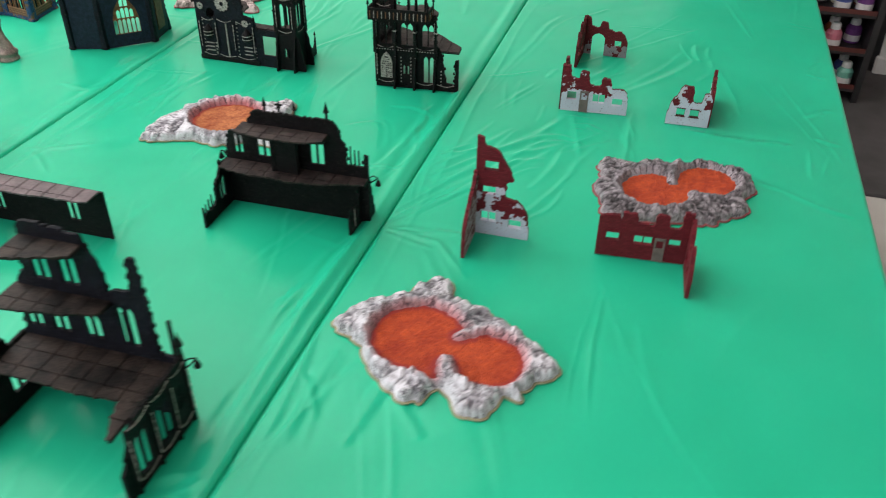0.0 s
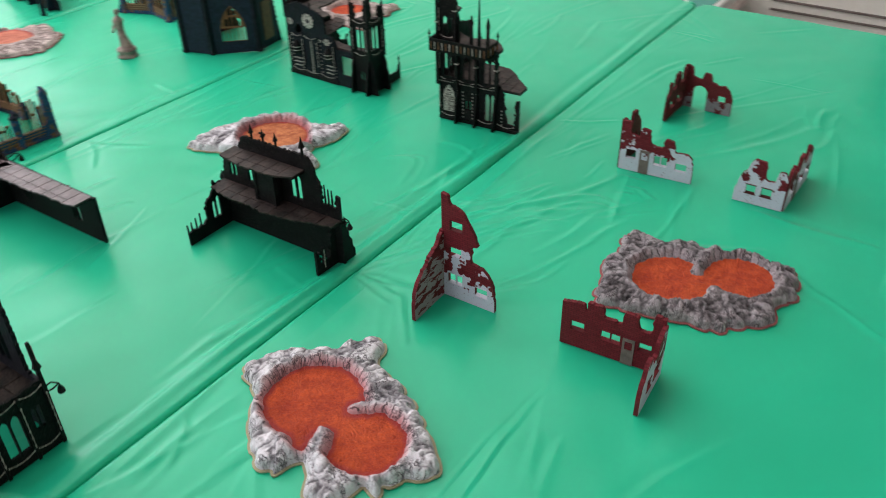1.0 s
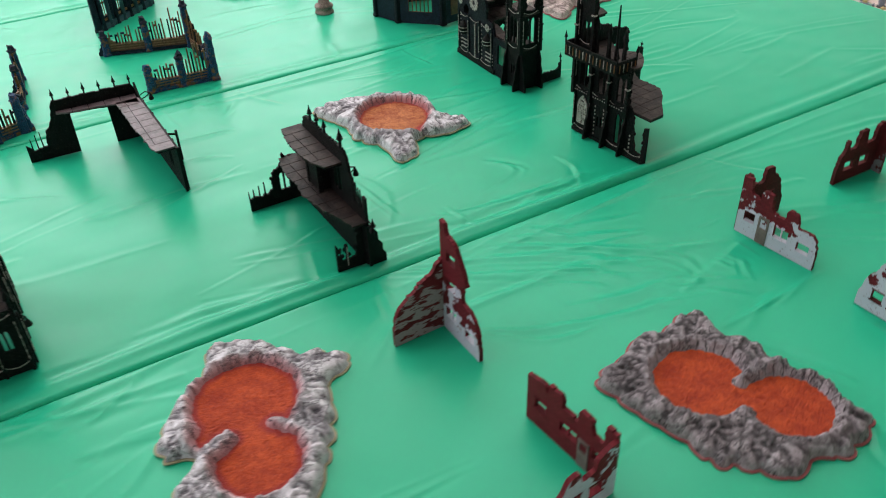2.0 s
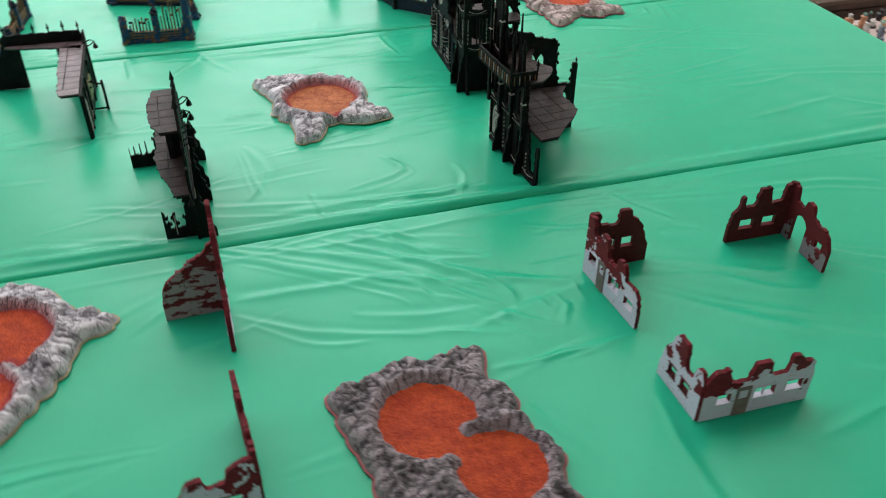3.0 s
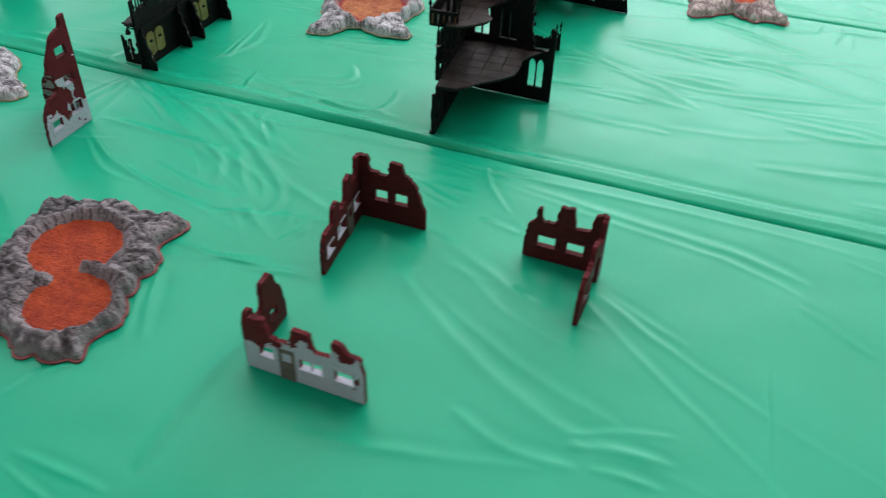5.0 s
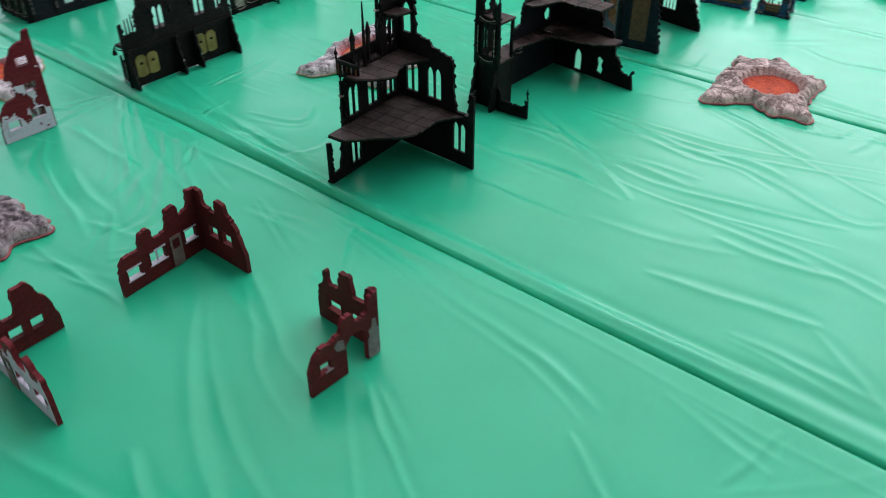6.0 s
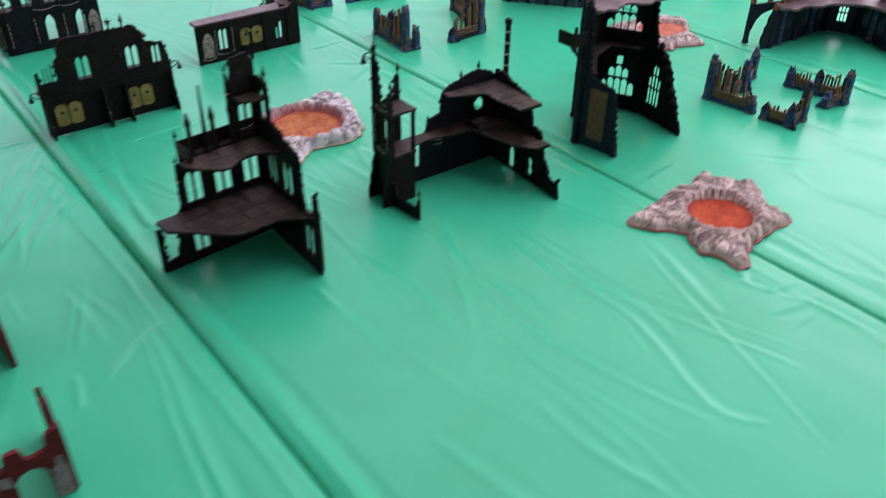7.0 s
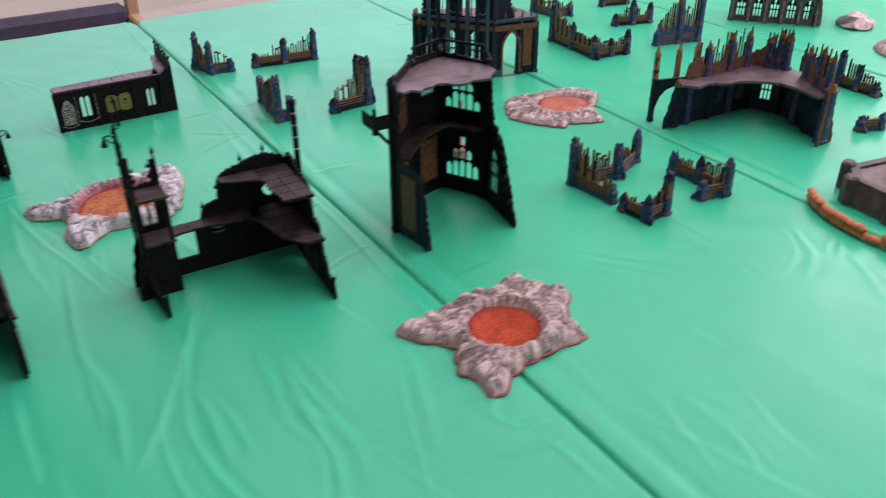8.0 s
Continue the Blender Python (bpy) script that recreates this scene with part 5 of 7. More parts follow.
Wr = (-0.0385, -0.421)
gothic_wall(g, "wing_wall", (-0.0365, -0.375), Wr, [(0, 0.082), (0.008, 0.074), (0.012, 0.046), (0.015, 0.020), (0.026, 0.018), (0.0265, 0.046), (0.0305, 0.046), (0.031, 0.018), (0.037, 0.018), (0.0375, 0.042), (0.0398, 0.040), (0.0402, 0.028), (0.0425, 0.028), (0.043, 0.046), (0.046, 0.050)], [], 0.0042, BLACK, 25)
plate(g, "bone_strip", (-0.0365, -0.375), Wr, 0.0278, 0.0294, 0.008, 0.042, 0.0026, 0.001, BONE)
for u in (0.006, 0.100, 0.143, 0.252):
    x, y = on_line(A, B, u, 0.002)
    buttress(g, x, y, 0.0, 0.026, 0.074, BLACK)
    x, y = on_line(A, B, u, 0.006)
    part("buttress_cap", lathe(x, y + 0.004, 0.070, [(0.004, 0), (0.0046, 0.003), (0.002, 0.008), (0.0004, 0.016)], 6), BLACK, g)
    x, y = on_line(A, B, u, 0.022)
    part("bone_stud", lathe(x, y, 0.026, [(0.0012, 0), (0.0016, 0.002), (0.0008, 0.005)], 6), BONE, g)
gold_shrine(g, A, B, 0.072, 0.020, 0.050, 0.040, 0.0036)
gold_shrine(g, A, B, 0.213, 0.020, 0.050, 0.040, 0.0036)
plate(g, "string_course", A, B, 0.0, 0.256, 0.070, 0.076, 0.0034, 0.0036, BLACK)
for u in (0.050, 0.102, 0.150, 0.192):
    x, y = on_line(A, B, u, 0.002)
    lamp_bracket(g, x, y, 0.140, 0.0, 0.016, BLACK)
lamp_bracket(g, -0.020, -0.373, 0.086, 0.016, 0.0, BLACK)
lamp_bracket(g, -0.277, -0.376, 0.088, -0.014, 0.006, BLACK)

# the low arcade with a spiked parapet
g = gothic(-0.53, -0.56, "low black gothic arcade with plated roof walk and arrow finials")
A, B = (-0.402, -0.546), (-0.640, -0.549)
stand_wall(g, "wall", A, B, [(0, 0.088), (0.238, 0.090)], [*twin(0.064, 0.026, 0.021, 0.048), *twin(0.207, 0.022, 0.018, 0.042)], 0.0045, BLACK, step=0, seed=31)
bone_window(g, A, B, 0.026, 0.014, 0.026, 0.058, -0.0030)
gold_shrine(g, A, B, 0.134, 0.028, 0.056, 0.036, -0.0034)
for u in (0.006, 0.044, 0.086, 0.168, 0.232):
    pilaster(g, A, B, u, 0.0, 0.086, -0.0032, BLACK, u in (0.044, 0.086))
swag(g, A, B, 0.010, 0.042, 0.012, -0.0034)
swag(g, A, B, 0.048, 0.082, 0.018, -0.0034)
deck_tiles(g, (-0.405, -0.548), (-0.640, -0.551), [0.036, 0.040, 0.042, 0.044, 0.044, 0.046], 0.089, DECK_LILAC, BLACK, 32, side=1)
C = (-0.674, -0.768)
D = (-0.664, -0.551)
stand_wall(g, "wall", D, C, [(0, 0.100), (0.005, 0.112), (0.150, 0.112), (0.156, 0.100), (0.160, 0.078), (0.168, 0.062), (0.176, 0.056), (0.180, 0.026), (0.205, 0.022), (0.2172, 0.036)], [], 0.0045, BLACK, notches=[(0.056, 0.126, 0.084, True)], step=0.007, seed=33)
spikes(g, D, C, (0.188, 0.197, 0.207), 0.023, (0.034, 0.030, 0.024), BLACK)
deck_tiles(g, (-0.661, -0.553), (-0.668, -0.700), [0.044, 0.030, 0.022, 0.018, 0.012], 0.089, DECK_LILAC, BLACK, 34, side=1)
for k in range(6):
    x, y = on_line(D, C, 0.006 + 0.028 * k)
    finial(g, x, y, 0.111, 0.024 if k % 2 else 0.021, BLACK, k % 2 == 0)
stand_wall(g, "end_wall", (-0.640, -0.5495), (-0.665, -0.5495), [(0, 0.09), (0.025, 0.112)], [], 0.0042, BLACK, step=0, seed=35)
part("post", join(rod((-0.522, -0.520, 0), (-0.522, -0.520, 0.062), 0.0026, 6), rod((-0.522, -0.520, 0.004), (-0.522, -0.545, 0.004), 0.002, 5), rod((-0.522, -0.520, 0.054), (-0.522, -0.545, 0.062), 0.002, 5)), BLACK, g)
lamp_bracket(g, -0.640, -0.547, 0.094, 0.006, 0.018, BLACK)

# the tall stepped ruin nearest the table's end
g = gothic(-0.24, -0.87, "tall stepped black gothic ruin with three plated floors")
A, B = (-0.076, -0.858), (-0.292, -0.861)
win = []
for u in (0.060, 0.110, 0.155, 0.192):
    win += twin(u, 0.106, 0.022, 0.036 if u > 0.07 else 0.058)
for u in (0.122, 0.160):
    win += twin(u, 0.184, 0.022, 0.042)
for u in (0.10, 0.17):
    win += [lancet(u, 0.02, 0.022, 0.06)]
gothic_wall(g, "wall", A, B, [(0, 0.100), (0.026, 0.102), (0.029, 0.205), (0.033, 0.238), (0.042, 0.236), (0.045, 0.190), (0.060, 0.188), (0.076, 0.182), (0.081, 0.222), (0.088, 0.236), (0.097, 0.258), (0.15, 0.264), (0.172, 0.262), (0.178, 0.236), (0.184, 0.228), (0.186, 0.190), (0.196, 0.182), (0.199, 0.160), (0.208, 0.152), (0.210, 0.100), (0.216, 0.094)], win, 0.005, BLACK_BLUE, 41)
deck_tiles(g, on_line(A, B, 0.010), on_line(A, B, 0.212), [0.070, 0.078, 0.074, 0.076], 0.088, DECK_DARK, BLACK, 42, side=1)
deck_tiles(g, on_line(A, B, 0.074), on_line(A, B, 0.205), [0.026, 0.040, 0.046, 0.050], 0.168, DECK_DARK, BLACK, 43, side=1)
deck_tiles(g, on_line(A, B, 0.094), on_line(A, B, 0.176), [0.026, 0.040, 0.052], 0.243, DECK_DARK, BLACK, 44, side=1)
Wf = (-0.075, -0.996)
wp = (-0.0745, -0.856)
gothic_wall(g, "wing_wall", wp, Wf, [(0, 0.106), (0.020, 0.104), (0.055, 0.104), (0.10, 0.102), (0.112, 0.094), (0.124, 0.070), (0.134, 0.050), (0.140, 0.044)], [*twin(0.055, 0.022, 0.026, 0.058), *twin(0.100, 0.018, 0.024, 0.058), *twin(0.022, 0.040, 0.012, 0.034)], 0.0048, BLACK, 45)
for u in (0.004, 0.038, 0.078, 0.122):
    pilaster(g, wp, Wf, u, 0.0, 0.100, 0.0034, BLACK)
for a, b in ((0.006, 0.036), (0.040, 0.076), (0.080, 0.120)):
    swag(g, wp, Wf, a, b, 0.016, 0.0036)
    swag(g, wp, Wf, a, b, 0.098, 0.0036)
finial(g, -0.0745, -0.858, 0.104, 0.036, BLACK)
deck_tiles(g, (-0.080, -0.935), (-0.080, -0.992), [0.026, 0.020, 0.006], 0.096, DECK_DARK, BLACK, 46, side=-1)
for k in range(5):
    x, y = on_line(A, B, 0.080 + 0.003 * k)
    part("crocket", lathe(x, y + 0.004, 0.166 + 0.011 * k, [(0.0035, 0), (0.0042, 0.003), (0.0015, 0.007)], 6), BLACK, g)
for u in (0.008, 0.066, 0.132, 0.176):
    pilaster(g, A, B, u, 0.0, 0.088, -0.0034, BLACK)
    pilaster(g, A, B, u, 0.094, 0.152, -0.0034, BLACK)
for u in (0.066, 0.122):
    swag(g, A, B, u + 0.004, u + 0.052, 0.097, -0.0036)
    swag(g, A, B, u + 0.004, u + 0.052, 0.166, -0.0036)
bone_window(g, A, B, 0.200, 0.016, 0.024, 0.058, -0.0034)
lamp_bracket(g, -0.076, -0.857, 0.088, 0.012, 0.012, BLACK)

# unseen far wing, added so that it shades the cloth below the floors
gothic_wall(g, "wing_wall", (B[0], B[1] - 0.003), (-0.296, -1.000), [(0, 0.094), (0.030, 0.092), (0.034, 0.108), (0.058, 0.104), (0.064, 0.076), (0.090, 0.070), (0.096, 0.044), (0.126, 0.040), (0.136, 0.030)], [*twin(0.030, 0.024, 0.024, 0.050)], 0.0048, BLACK, 47)

# the cog-fronted ruin with a corner turret
g = gothic(-0.52, 0.22, "black gothic facade with pale cog reliefs and a corner turret")
A, B = (-0.655, 0.185), (-0.445, 0.181)
gothic_wall(g, "wall", A, B, [(0, 0.160), (0.013, 0.169), (0.035, 0.176), (0.060, 0.174), (0.085, 0.166), (0.108, 0.159), (0.117, 0.155), (0.121, 0.146), (0.123, 0.116), (0.136, 0.113), (0.148, 0.107), (0.152, 0.096), (0.156, 0.087), (0.2099, 0.086)], [rect(0.166, 0.202, 0.028, 0.074), [(0.028, 0.104), (0.038, 0.100), (0.047, 0.107), (0.050, 0.117), (0.041, 0.126), (0.033, 0.125), (0.027, 0.116)]], 0.0048, BLACK_BLUE, 51)
cog(g, A, B, 0.072, 0.138, 0.0185, -0.0034)
cog(g, A, B, 0.015, 0.128, 0.0085, -0.0034)
cog(g, A, B, 0.126, 0.098, 0.0085, -0.0034)
for u in (0.008, 0.050, 0.096, 0.146):
    pilaster(g, A, B, u, 0.012, 0.105, -0.0034, BLACK_BLUE)
for u0, u1 in ((0.012, 0.048), (0.052, 0.094), (0.100, 0.144)):
    swag(g, A, B, u0, u1, 0.016, -0.0038)
    swag(g, A, B, u0 + 0.004, u1 - 0.004, 0.100, -0.0038)
for k in range(9):
    for u in (0.016, 0.104):
        plate(g, "stud", A, B, u - 0.0012, u + 0.0012, 0.020 + 0.0092 * k, 0.0224 + 0.0092 * k, -0.0034, 0.0016, BONE)
for u in (0.029, 0.129):
    x, y = on_line(A, B, u, -0.004)
    drum = part("drum", lathe(x, y, 0.056, [(0.009, 0), (0.0112, 0.004), (0.0112, 0.018), (0.009, 0.021), (0.005, 0.026), (0.002, 0.030)], 12), BLACK, g)
    for zz in (0.062, 0.070):
        part("drum_band", lathe(x, y, zz, [(0.0117, 0), (0.0117, 0.0018)], 12), BONE, drum)
    for k in range(3):
        plate(g, "grille_bar", A, B, u - 0.010, u + 0.010, 0.022 + 0.009 * k, 0.0245 + 0.009 * k, -0.0034, 0.0018, BONE)
    for k in range(4):
        plate(g, "vent_slot", A, B, u + 0.014, u + 0.020, 0.018 + 0.0075 * k, 0.021 + 0.0075 * k, -0.0032, 0.0018, BONE)
plate(g, "pipe", A, B, 0.075, 0.078, 0.012, 0.092, -0.0036, 0.0028, BONE)
plate(g, "plinth", A, B, 0.0, 0.156, 0.0, 0.010, -0.0036, 0.0036, BLACK)
C = (-0.637, 0.378)
D = (-0.653, 0.187)
gothic_wall(g, "wall", D, C, [(0, 0.170), (0.020, 0.172), (0.045, 0.164), (0.066, 0.160), (0.090, 0.156), (0.104, 0.152), (0.107, 0.128), (0.110, 0.106), (0.126, 0.104), (0.134, 0.104), (0.138, 0.084), (0.144, 0.072), (0.148, 0.056), (0.158, 0.048), (0.163, 0.030), (0.180, 0.024), (0.187, 0.038), (0.1974, 0.030)], [lancet(0.060, 0.004, 0.017, 0.044), [(0.106, 0.014), (0.118, 0.010), (0.121, 0.022), (0.117, 0.030), (0.120, 0.040), (0.112, 0.046), (0.105, 0.040), (0.108, 0.028)]], 0.0048, BLACK, 52)
deck_tiles(g, (-0.648, 0.191), (-0.642, 0.344), [0.070, 0.078, 0.070, 0.062, 0.056, 0.030], 0.088, DECK, BLACK, 53, side=-1)
deck_tiles(g, (-0.588, 0.185), (-0.447, 0.183), [0.040, 0.036, 0.026, 0.030], 0.088, DECK, BLACK, 54, side=1)
deck_tiles(g, (-0.648, 0.191), (-0.642, 0.318), [0.050, 0.054, 0.053, 0.055, 0.051, 0.048], 0.152, DECK, BLACK, 55, side=-1)
deck_tiles(g, (-0.595, 0.187), (-0.535, 0.186), [0.044, 0.034, 0.020], 0.152, DECK, BLACK, 56, side=1)
part("chimney", join(lathe(-0.667, 0.197, 0.13, [(0.0048, 0), (0.0048, 0.118), (0.0062, 0.120), (0.0062, 0.128), (0.003, 0.130)], 8)), BLACK, g)
for k in range(4):
    part("band", lathe(-0.667, 0.197, 0.176 + 0.02 * k, [(0.0054, 0), (0.0054, 0.003)], 8), BONE, g)
for x, y, z in ((-0.576, 0.184, 0.164), (-0.614, 0.185, 0.173), (-0.507, 0.182, 0.098)):
    finial(g, x, y, z, 0.022, BLACK)
# turret
T0, T1, T2, T3 = (-0.448, 0.179), (-0.404, 0.179), (-0.402, 0.225), (-0.446, 0.225)
gothic_wall(g, "turret_wall", T0, T1, [(0, 0.205), (0.008, 0.205), (0.010, 0.170), (0.034, 0.168), (0.036, 0.215), (0.044, 0.215)], [*twin(0.022, 0.100, 0.022, 0.056), lancet(0.018, 0.03, 0.0045, 0.022), lancet(0.026, 0.03, 0.0045, 0.022)], 0.0042, BLACK, 57)
gothic_wall(g, "turret_wall", T1, T2, [(0, 0.236), (0.010, 0.240), (0.012, 0.172), (0.034, 0.170), (0.036, 0.196), (0.046, 0.192)], [*twin(0.023, 0.100, 0.022, 0.056)], 0.0042, BLACK, 58)
part("turret_back", join(box(-0.445, 0.224, 0.0, 0.005, 0.005, 0.160), box(-0.424, 0.224, 0.0, 0.042, 0.004, 0.084)), BLACK, g)
for z in (0.086, 0.160):
    part("turret_floor", box(-0.425, 0.202, z, 0.050, 0.050, 0.004), DECK, g)
for c, e in ((T0, T1), (T1, T2)):
    for u in (0.003, 0.041):
        pilaster(g, c, e, u, 0.086, 0.162, -0.003, BLACK)
    swag(g, c, e, 0.006, 0.038, 0.094, -0.0032)
    swag(g, c, e, 0.006, 0.038, 0.168, -0.0032)
for x, y, dx, dy in ((-0.448, 0.178, 0.0, -0.016), (-0.405, 0.178, 0.0, -0.016), (-0.402, 0.180, 0.018, 0.0), (-0.401, 0.224, 0.018, 0.0)):
    buttress(g, x, y, dx, dy, 0.080, BLACK)
part("flagpole", join(rod((-0.404, 0.181, 0.236), (-0.404, 0.181, 0.285), 0.0016, 6), box(-0.404, 0.181, 0.262, 0.010, 0.0014, 0.0014), lathe(-0.404, 0.181, 0.232, [(0.003, 0), (0.0046, 0.006), (0.001, 0.013)], 8)), BLACK, g)
lamp_bracket(g, -0.403, 0.181, 0.248, 0.016, -0.006, BLACK)
gothic_wall(g, "wing_wall", (-0.403, 0.227), (-0.408, 0.292), [(0, 0.050), (0.006, 0.036), (0.012, 0.022), (0.050, 0.020), (0.058, 0.024), (0.0654, 0.040)], [], 0.0042, BLACK, 59)
finial(g, -0.4078, 0.290, 0.038, 0.020, BLACK)

for x, y, z, h in ((-0.449, 0.177, 0.080, 0.132), (-0.402, 0.177, 0.080, 0.176), (-0.400, 0.227, 0.080, 0.128)):
    shaft = part("corner_shaft", join(box(x, y, z, 0.0066, 0.0066, h * 0.45, 0, 0.95), box(x, y, z + h * 0.45, 0.0052, 0.0052, h * 0.5, 0, 0.8)), BLACK, g)
    for q in (0.18, 0.44, 0.72):
        part("shaft_ring", box(x, y, z + h * q, 0.0086, 0.0086, 0.0026), BLACK, shaft)
    finial(g, x, y, z + h * 0.94, 0.022, BLACK)

# the balcony ruin beside the joint of the cloths
g = gothic(-0.12, 0.22, "black gothic corner ruin with garlands, balcony and broken floors")
A, B = (-0.205, 0.168), (-0.019, 0.184)
LAB = math.hypot(B[0] - A[0], B[1] - A[1])
win = [*twin(0.120, 0.014, 0.024, 0.062), *twin(0.024, 0.098, 0.026, 0.050), *twin(0.071, 0.098, 0.027, 0.050), *twin(0.118, 0.098, 0.026, 0.050), *twin(0.021, 0.176, 0.022, 0.050), lancet(0.064, 0.03, 0.0045, 0.022), lancet(0.073, 0.03, 0.0045, 0.022)]
gothic_wall(g, "wall", A, B, [(0, 0.285), (0.010, 0.296), (0.036, 0.294), (0.040, 0.262), (0.044, 0.172), (0.134, 0.170), (0.136, 0.100), (0.148, 0.090), (0.153, 0.060), (0.157, 0.034), (0.160, 0.018), (0.178, 0.016), (0.1785, 0.072), (LAB, 0.074)], win, 0.0045, BLACK, 61)
bone_window(g, A, B, 0.024, 0.020, 0.026, 0.060, -0.0032)
for u in (0.003, 0.045, 0.090, 0.133):
    pilaster(g, A, B, u, 0.012, 0.084, -0.0034, BLACK)
    pilaster(g, A, B, u, 0.102, 0.160, -0.0034, BLACK)
pilaster(g, A, B, 0.003, 0.180, 0.25, -0.0034, BLACK)
pilaster(g, A, B, 0.038, 0.180, 0.25, -0.0034, BLACK)
for a, b in ((0.006, 0.042), (0.048, 0.087), (0.093, 0.130)):
    swag(g, A, B, a, b, 0.094, -0.0038)
for a, b in ((0.006, 0.042), (0.093, 0.130), (0.140, 0.176)):
    swag(g, A, B, a, b, 0.014, -0.0038)
swag(g, A, B, 0.006, 0.036, 0.186, -0.0038)
for a, b, z in ((0.0, 0.134, 0.084), (0.0, 0.044, 0.172), (0.0, LAB, 0.0)):
    plate(g, "string_course", A, B, a, b, z, z + 0.007, -0.0036, 0.003, BLACK)
for k in range(22):
    u = 0.004 + 0.006 * k
    x, y = on_line(A, B, u, -0.0056)
    part("stud", box(x, y, 0.0862, 0.002, 0.0016, 0.002, line_turn(A, B)), BONE, g)
for u in (0.045, 0.090, 0.134):
    x, y = on_line(A, B, u, -0.002)
    buttress(g, x, y, 0.001, -0.016, 0.075, BLACK)
for u, z, h in ((0.0, 0.080, 0.20), (0.045, 0.074, 0.085), (0.090, 0.074, 0.085), (0.136, 0.074, 0.088), (0.041, 0.170, 0.105)):
    x, y = on_line(A, B, u, -0.008)
    shaft = part("corner_shaft", join(box(x, y, z, 0.0060, 0.0060, h * 0.5, line_turn(A, B), 0.95), box(x, y, z + h * 0.5, 0.0048, 0.0048, h * 0.45, line_turn(A, B), 0.8)), BLACK, g)
    for q in (0.15, 0.42, 0.66):
        part("shaft_ring", box(x, y, z + h * q, 0.0078, 0.0078, 0.0024, line_turn(A, B)), BLACK if q < 0.5 else BONE, shaft)
    finial(g, x, y, z + h * 0.93, 0.018, BLACK)
# balcony
ba, bb = on_line(A, B, -0.008, -0.026), on_line(A, B, 0.122, -0.026)
bc, bd = on_line(A, B, 0.124, 0.020), on_line(A, B, -0.008, 0.004)
part("balcony_floor", level([ba, bb, bc, bd], 0.161, 0.004)[:2], DECK, g)
for p, q in ((bd, ba), (ba, bb), (bb, bc)):
    ll = math.hypot(q[0] - p[0], q[1] - p[1])
    v, f, s = upright(prism(rect(0, ll, 0.158, 0.184), [], 0.003), p, q)
    part("balcony_parapet", (v, f), BLACK, g)
    n = max(2, int(ll / 0.0085))
    for k in range(n):
        u = (k + 0.5) * ll / n
        plate(g, "baluster", p, q, u - 0.0008, u + 0.0008, 0.163, 0.178, -0.0022, 0.0014, BONE if k % 2 else BRONZE)
for p in (ba, bb, bc):
    finial(g, p[0], p[1], 0.182, 0.022, BLACK)
for u in (0.045, 0.075, 0.112):
    x, y = on_line(A, B, u, 0.0)
    part("spire_pole", join(box(x, y, 0.166, 0.006, 0.006, 0.050, 4, 0.8), lathe(x, y, 0.214, [(0.0042, 0), (0.005, 0.004), (0.0012, 0.020)], 6)), BLACK, g)
x, y = on_line(A, B, 0.090, 0.004)
part("spire_pole", rod((x, y, 0.168), (x, y, 0.270), 0.0042, 6, 0.0012), BLACK, g)
C = (-0.203, 0.328)
D = (-0.2045, 0.171)
gothic_wall(g, "wall", D, C, [(0, 0.262), (0.034, 0.260), (0.037, 0.202), (0.060, 0.198), (0.072, 0.188), (0.090, 0.184), (0.114, 0.178), (0.117, 0.112), (0.122, 0.094), (0.146, 0.092), (0.148, 0.132), (0.157, 0.130)], [*twin(0.128, 0.024, 0.026, 0.052), *twin(0.028, 0.102, 0.026, 0.052), *twin(0.075, 0.102, 0.030, 0.054), lancet(0.018, 0.20, 0.018, 0.05)], 0.0045, BLACK, 62)
deck_tiles(g, on_line(A, B, 0.003, 0.003), on_line(A, B, 0.186, 0.003), [0.148, 0.124, 0.110, 0.112, 0.110, 0.090, 0.058, 0.034], 0.088, DECK, BLACK, 63, side=1)
deck_tiles(g, on_line(A, B, 0.003, 0.003), on_line(A, B, 0.136, 0.003), [0.074, 0.060, 0.046, 0.052, 0.064, 0.050, 0.022], 0.166, DECK, BLACK, 64, side=1)
deck_tiles(g, on_line(A, B, 0.003, 0.003), on_line(A, B, 0.040, 0.003), [0.034, 0.030, 0.022], 0.236, DECK, BLACK, 65, side=1)
for u, z in ((0.004, 0.150), (0.048, 0.150), (0.100, 0.140), (0.152, 0.088)):
    pilaster(g, D, C, u, 0.004, z, 0.0036, BLACK)
    x, y = on_line(D, C, u, 0.0036)
    finial(g, x, y, z, 0.026, BLACK)
for a, b in ((0.008, 0.044), (0.052, 0.096)):
    swag(g, D, C, a, b, 0.094, 0.0038)
for u, z0, z1 in ((0.0575, 0.012, 0.082), (0.0795, 0.012, 0.078), (0.1480, 0.004, 0.060), (0.1620, 0.002, 0.012), (0.0135, 0.090, 0.096)):
    for k in range(int((z1 - z0) / 0.008)):
        plate(g, "stud", A, B, u - 0.001, u + 0.001, z0 + 0.008 * k, z0 + 0.008 * k + 0.003, -0.0034, 0.0018, BONE)
finial(g, -0.2045, 0.326, 0.128, 0.014, BLACK, True)
finial(g, -0.2045, 0.200, 0.258, 0.026, BLACK)
finial(g, -0.174, 0.171, 0.290, 0.026, BLACK)


# ---- navy and gold ruins ----
def navy(x, y, label):
    return thing("cathedral_ruin", x, y, label, "cathedral ruin", "navy and bronze cathedral ruins")


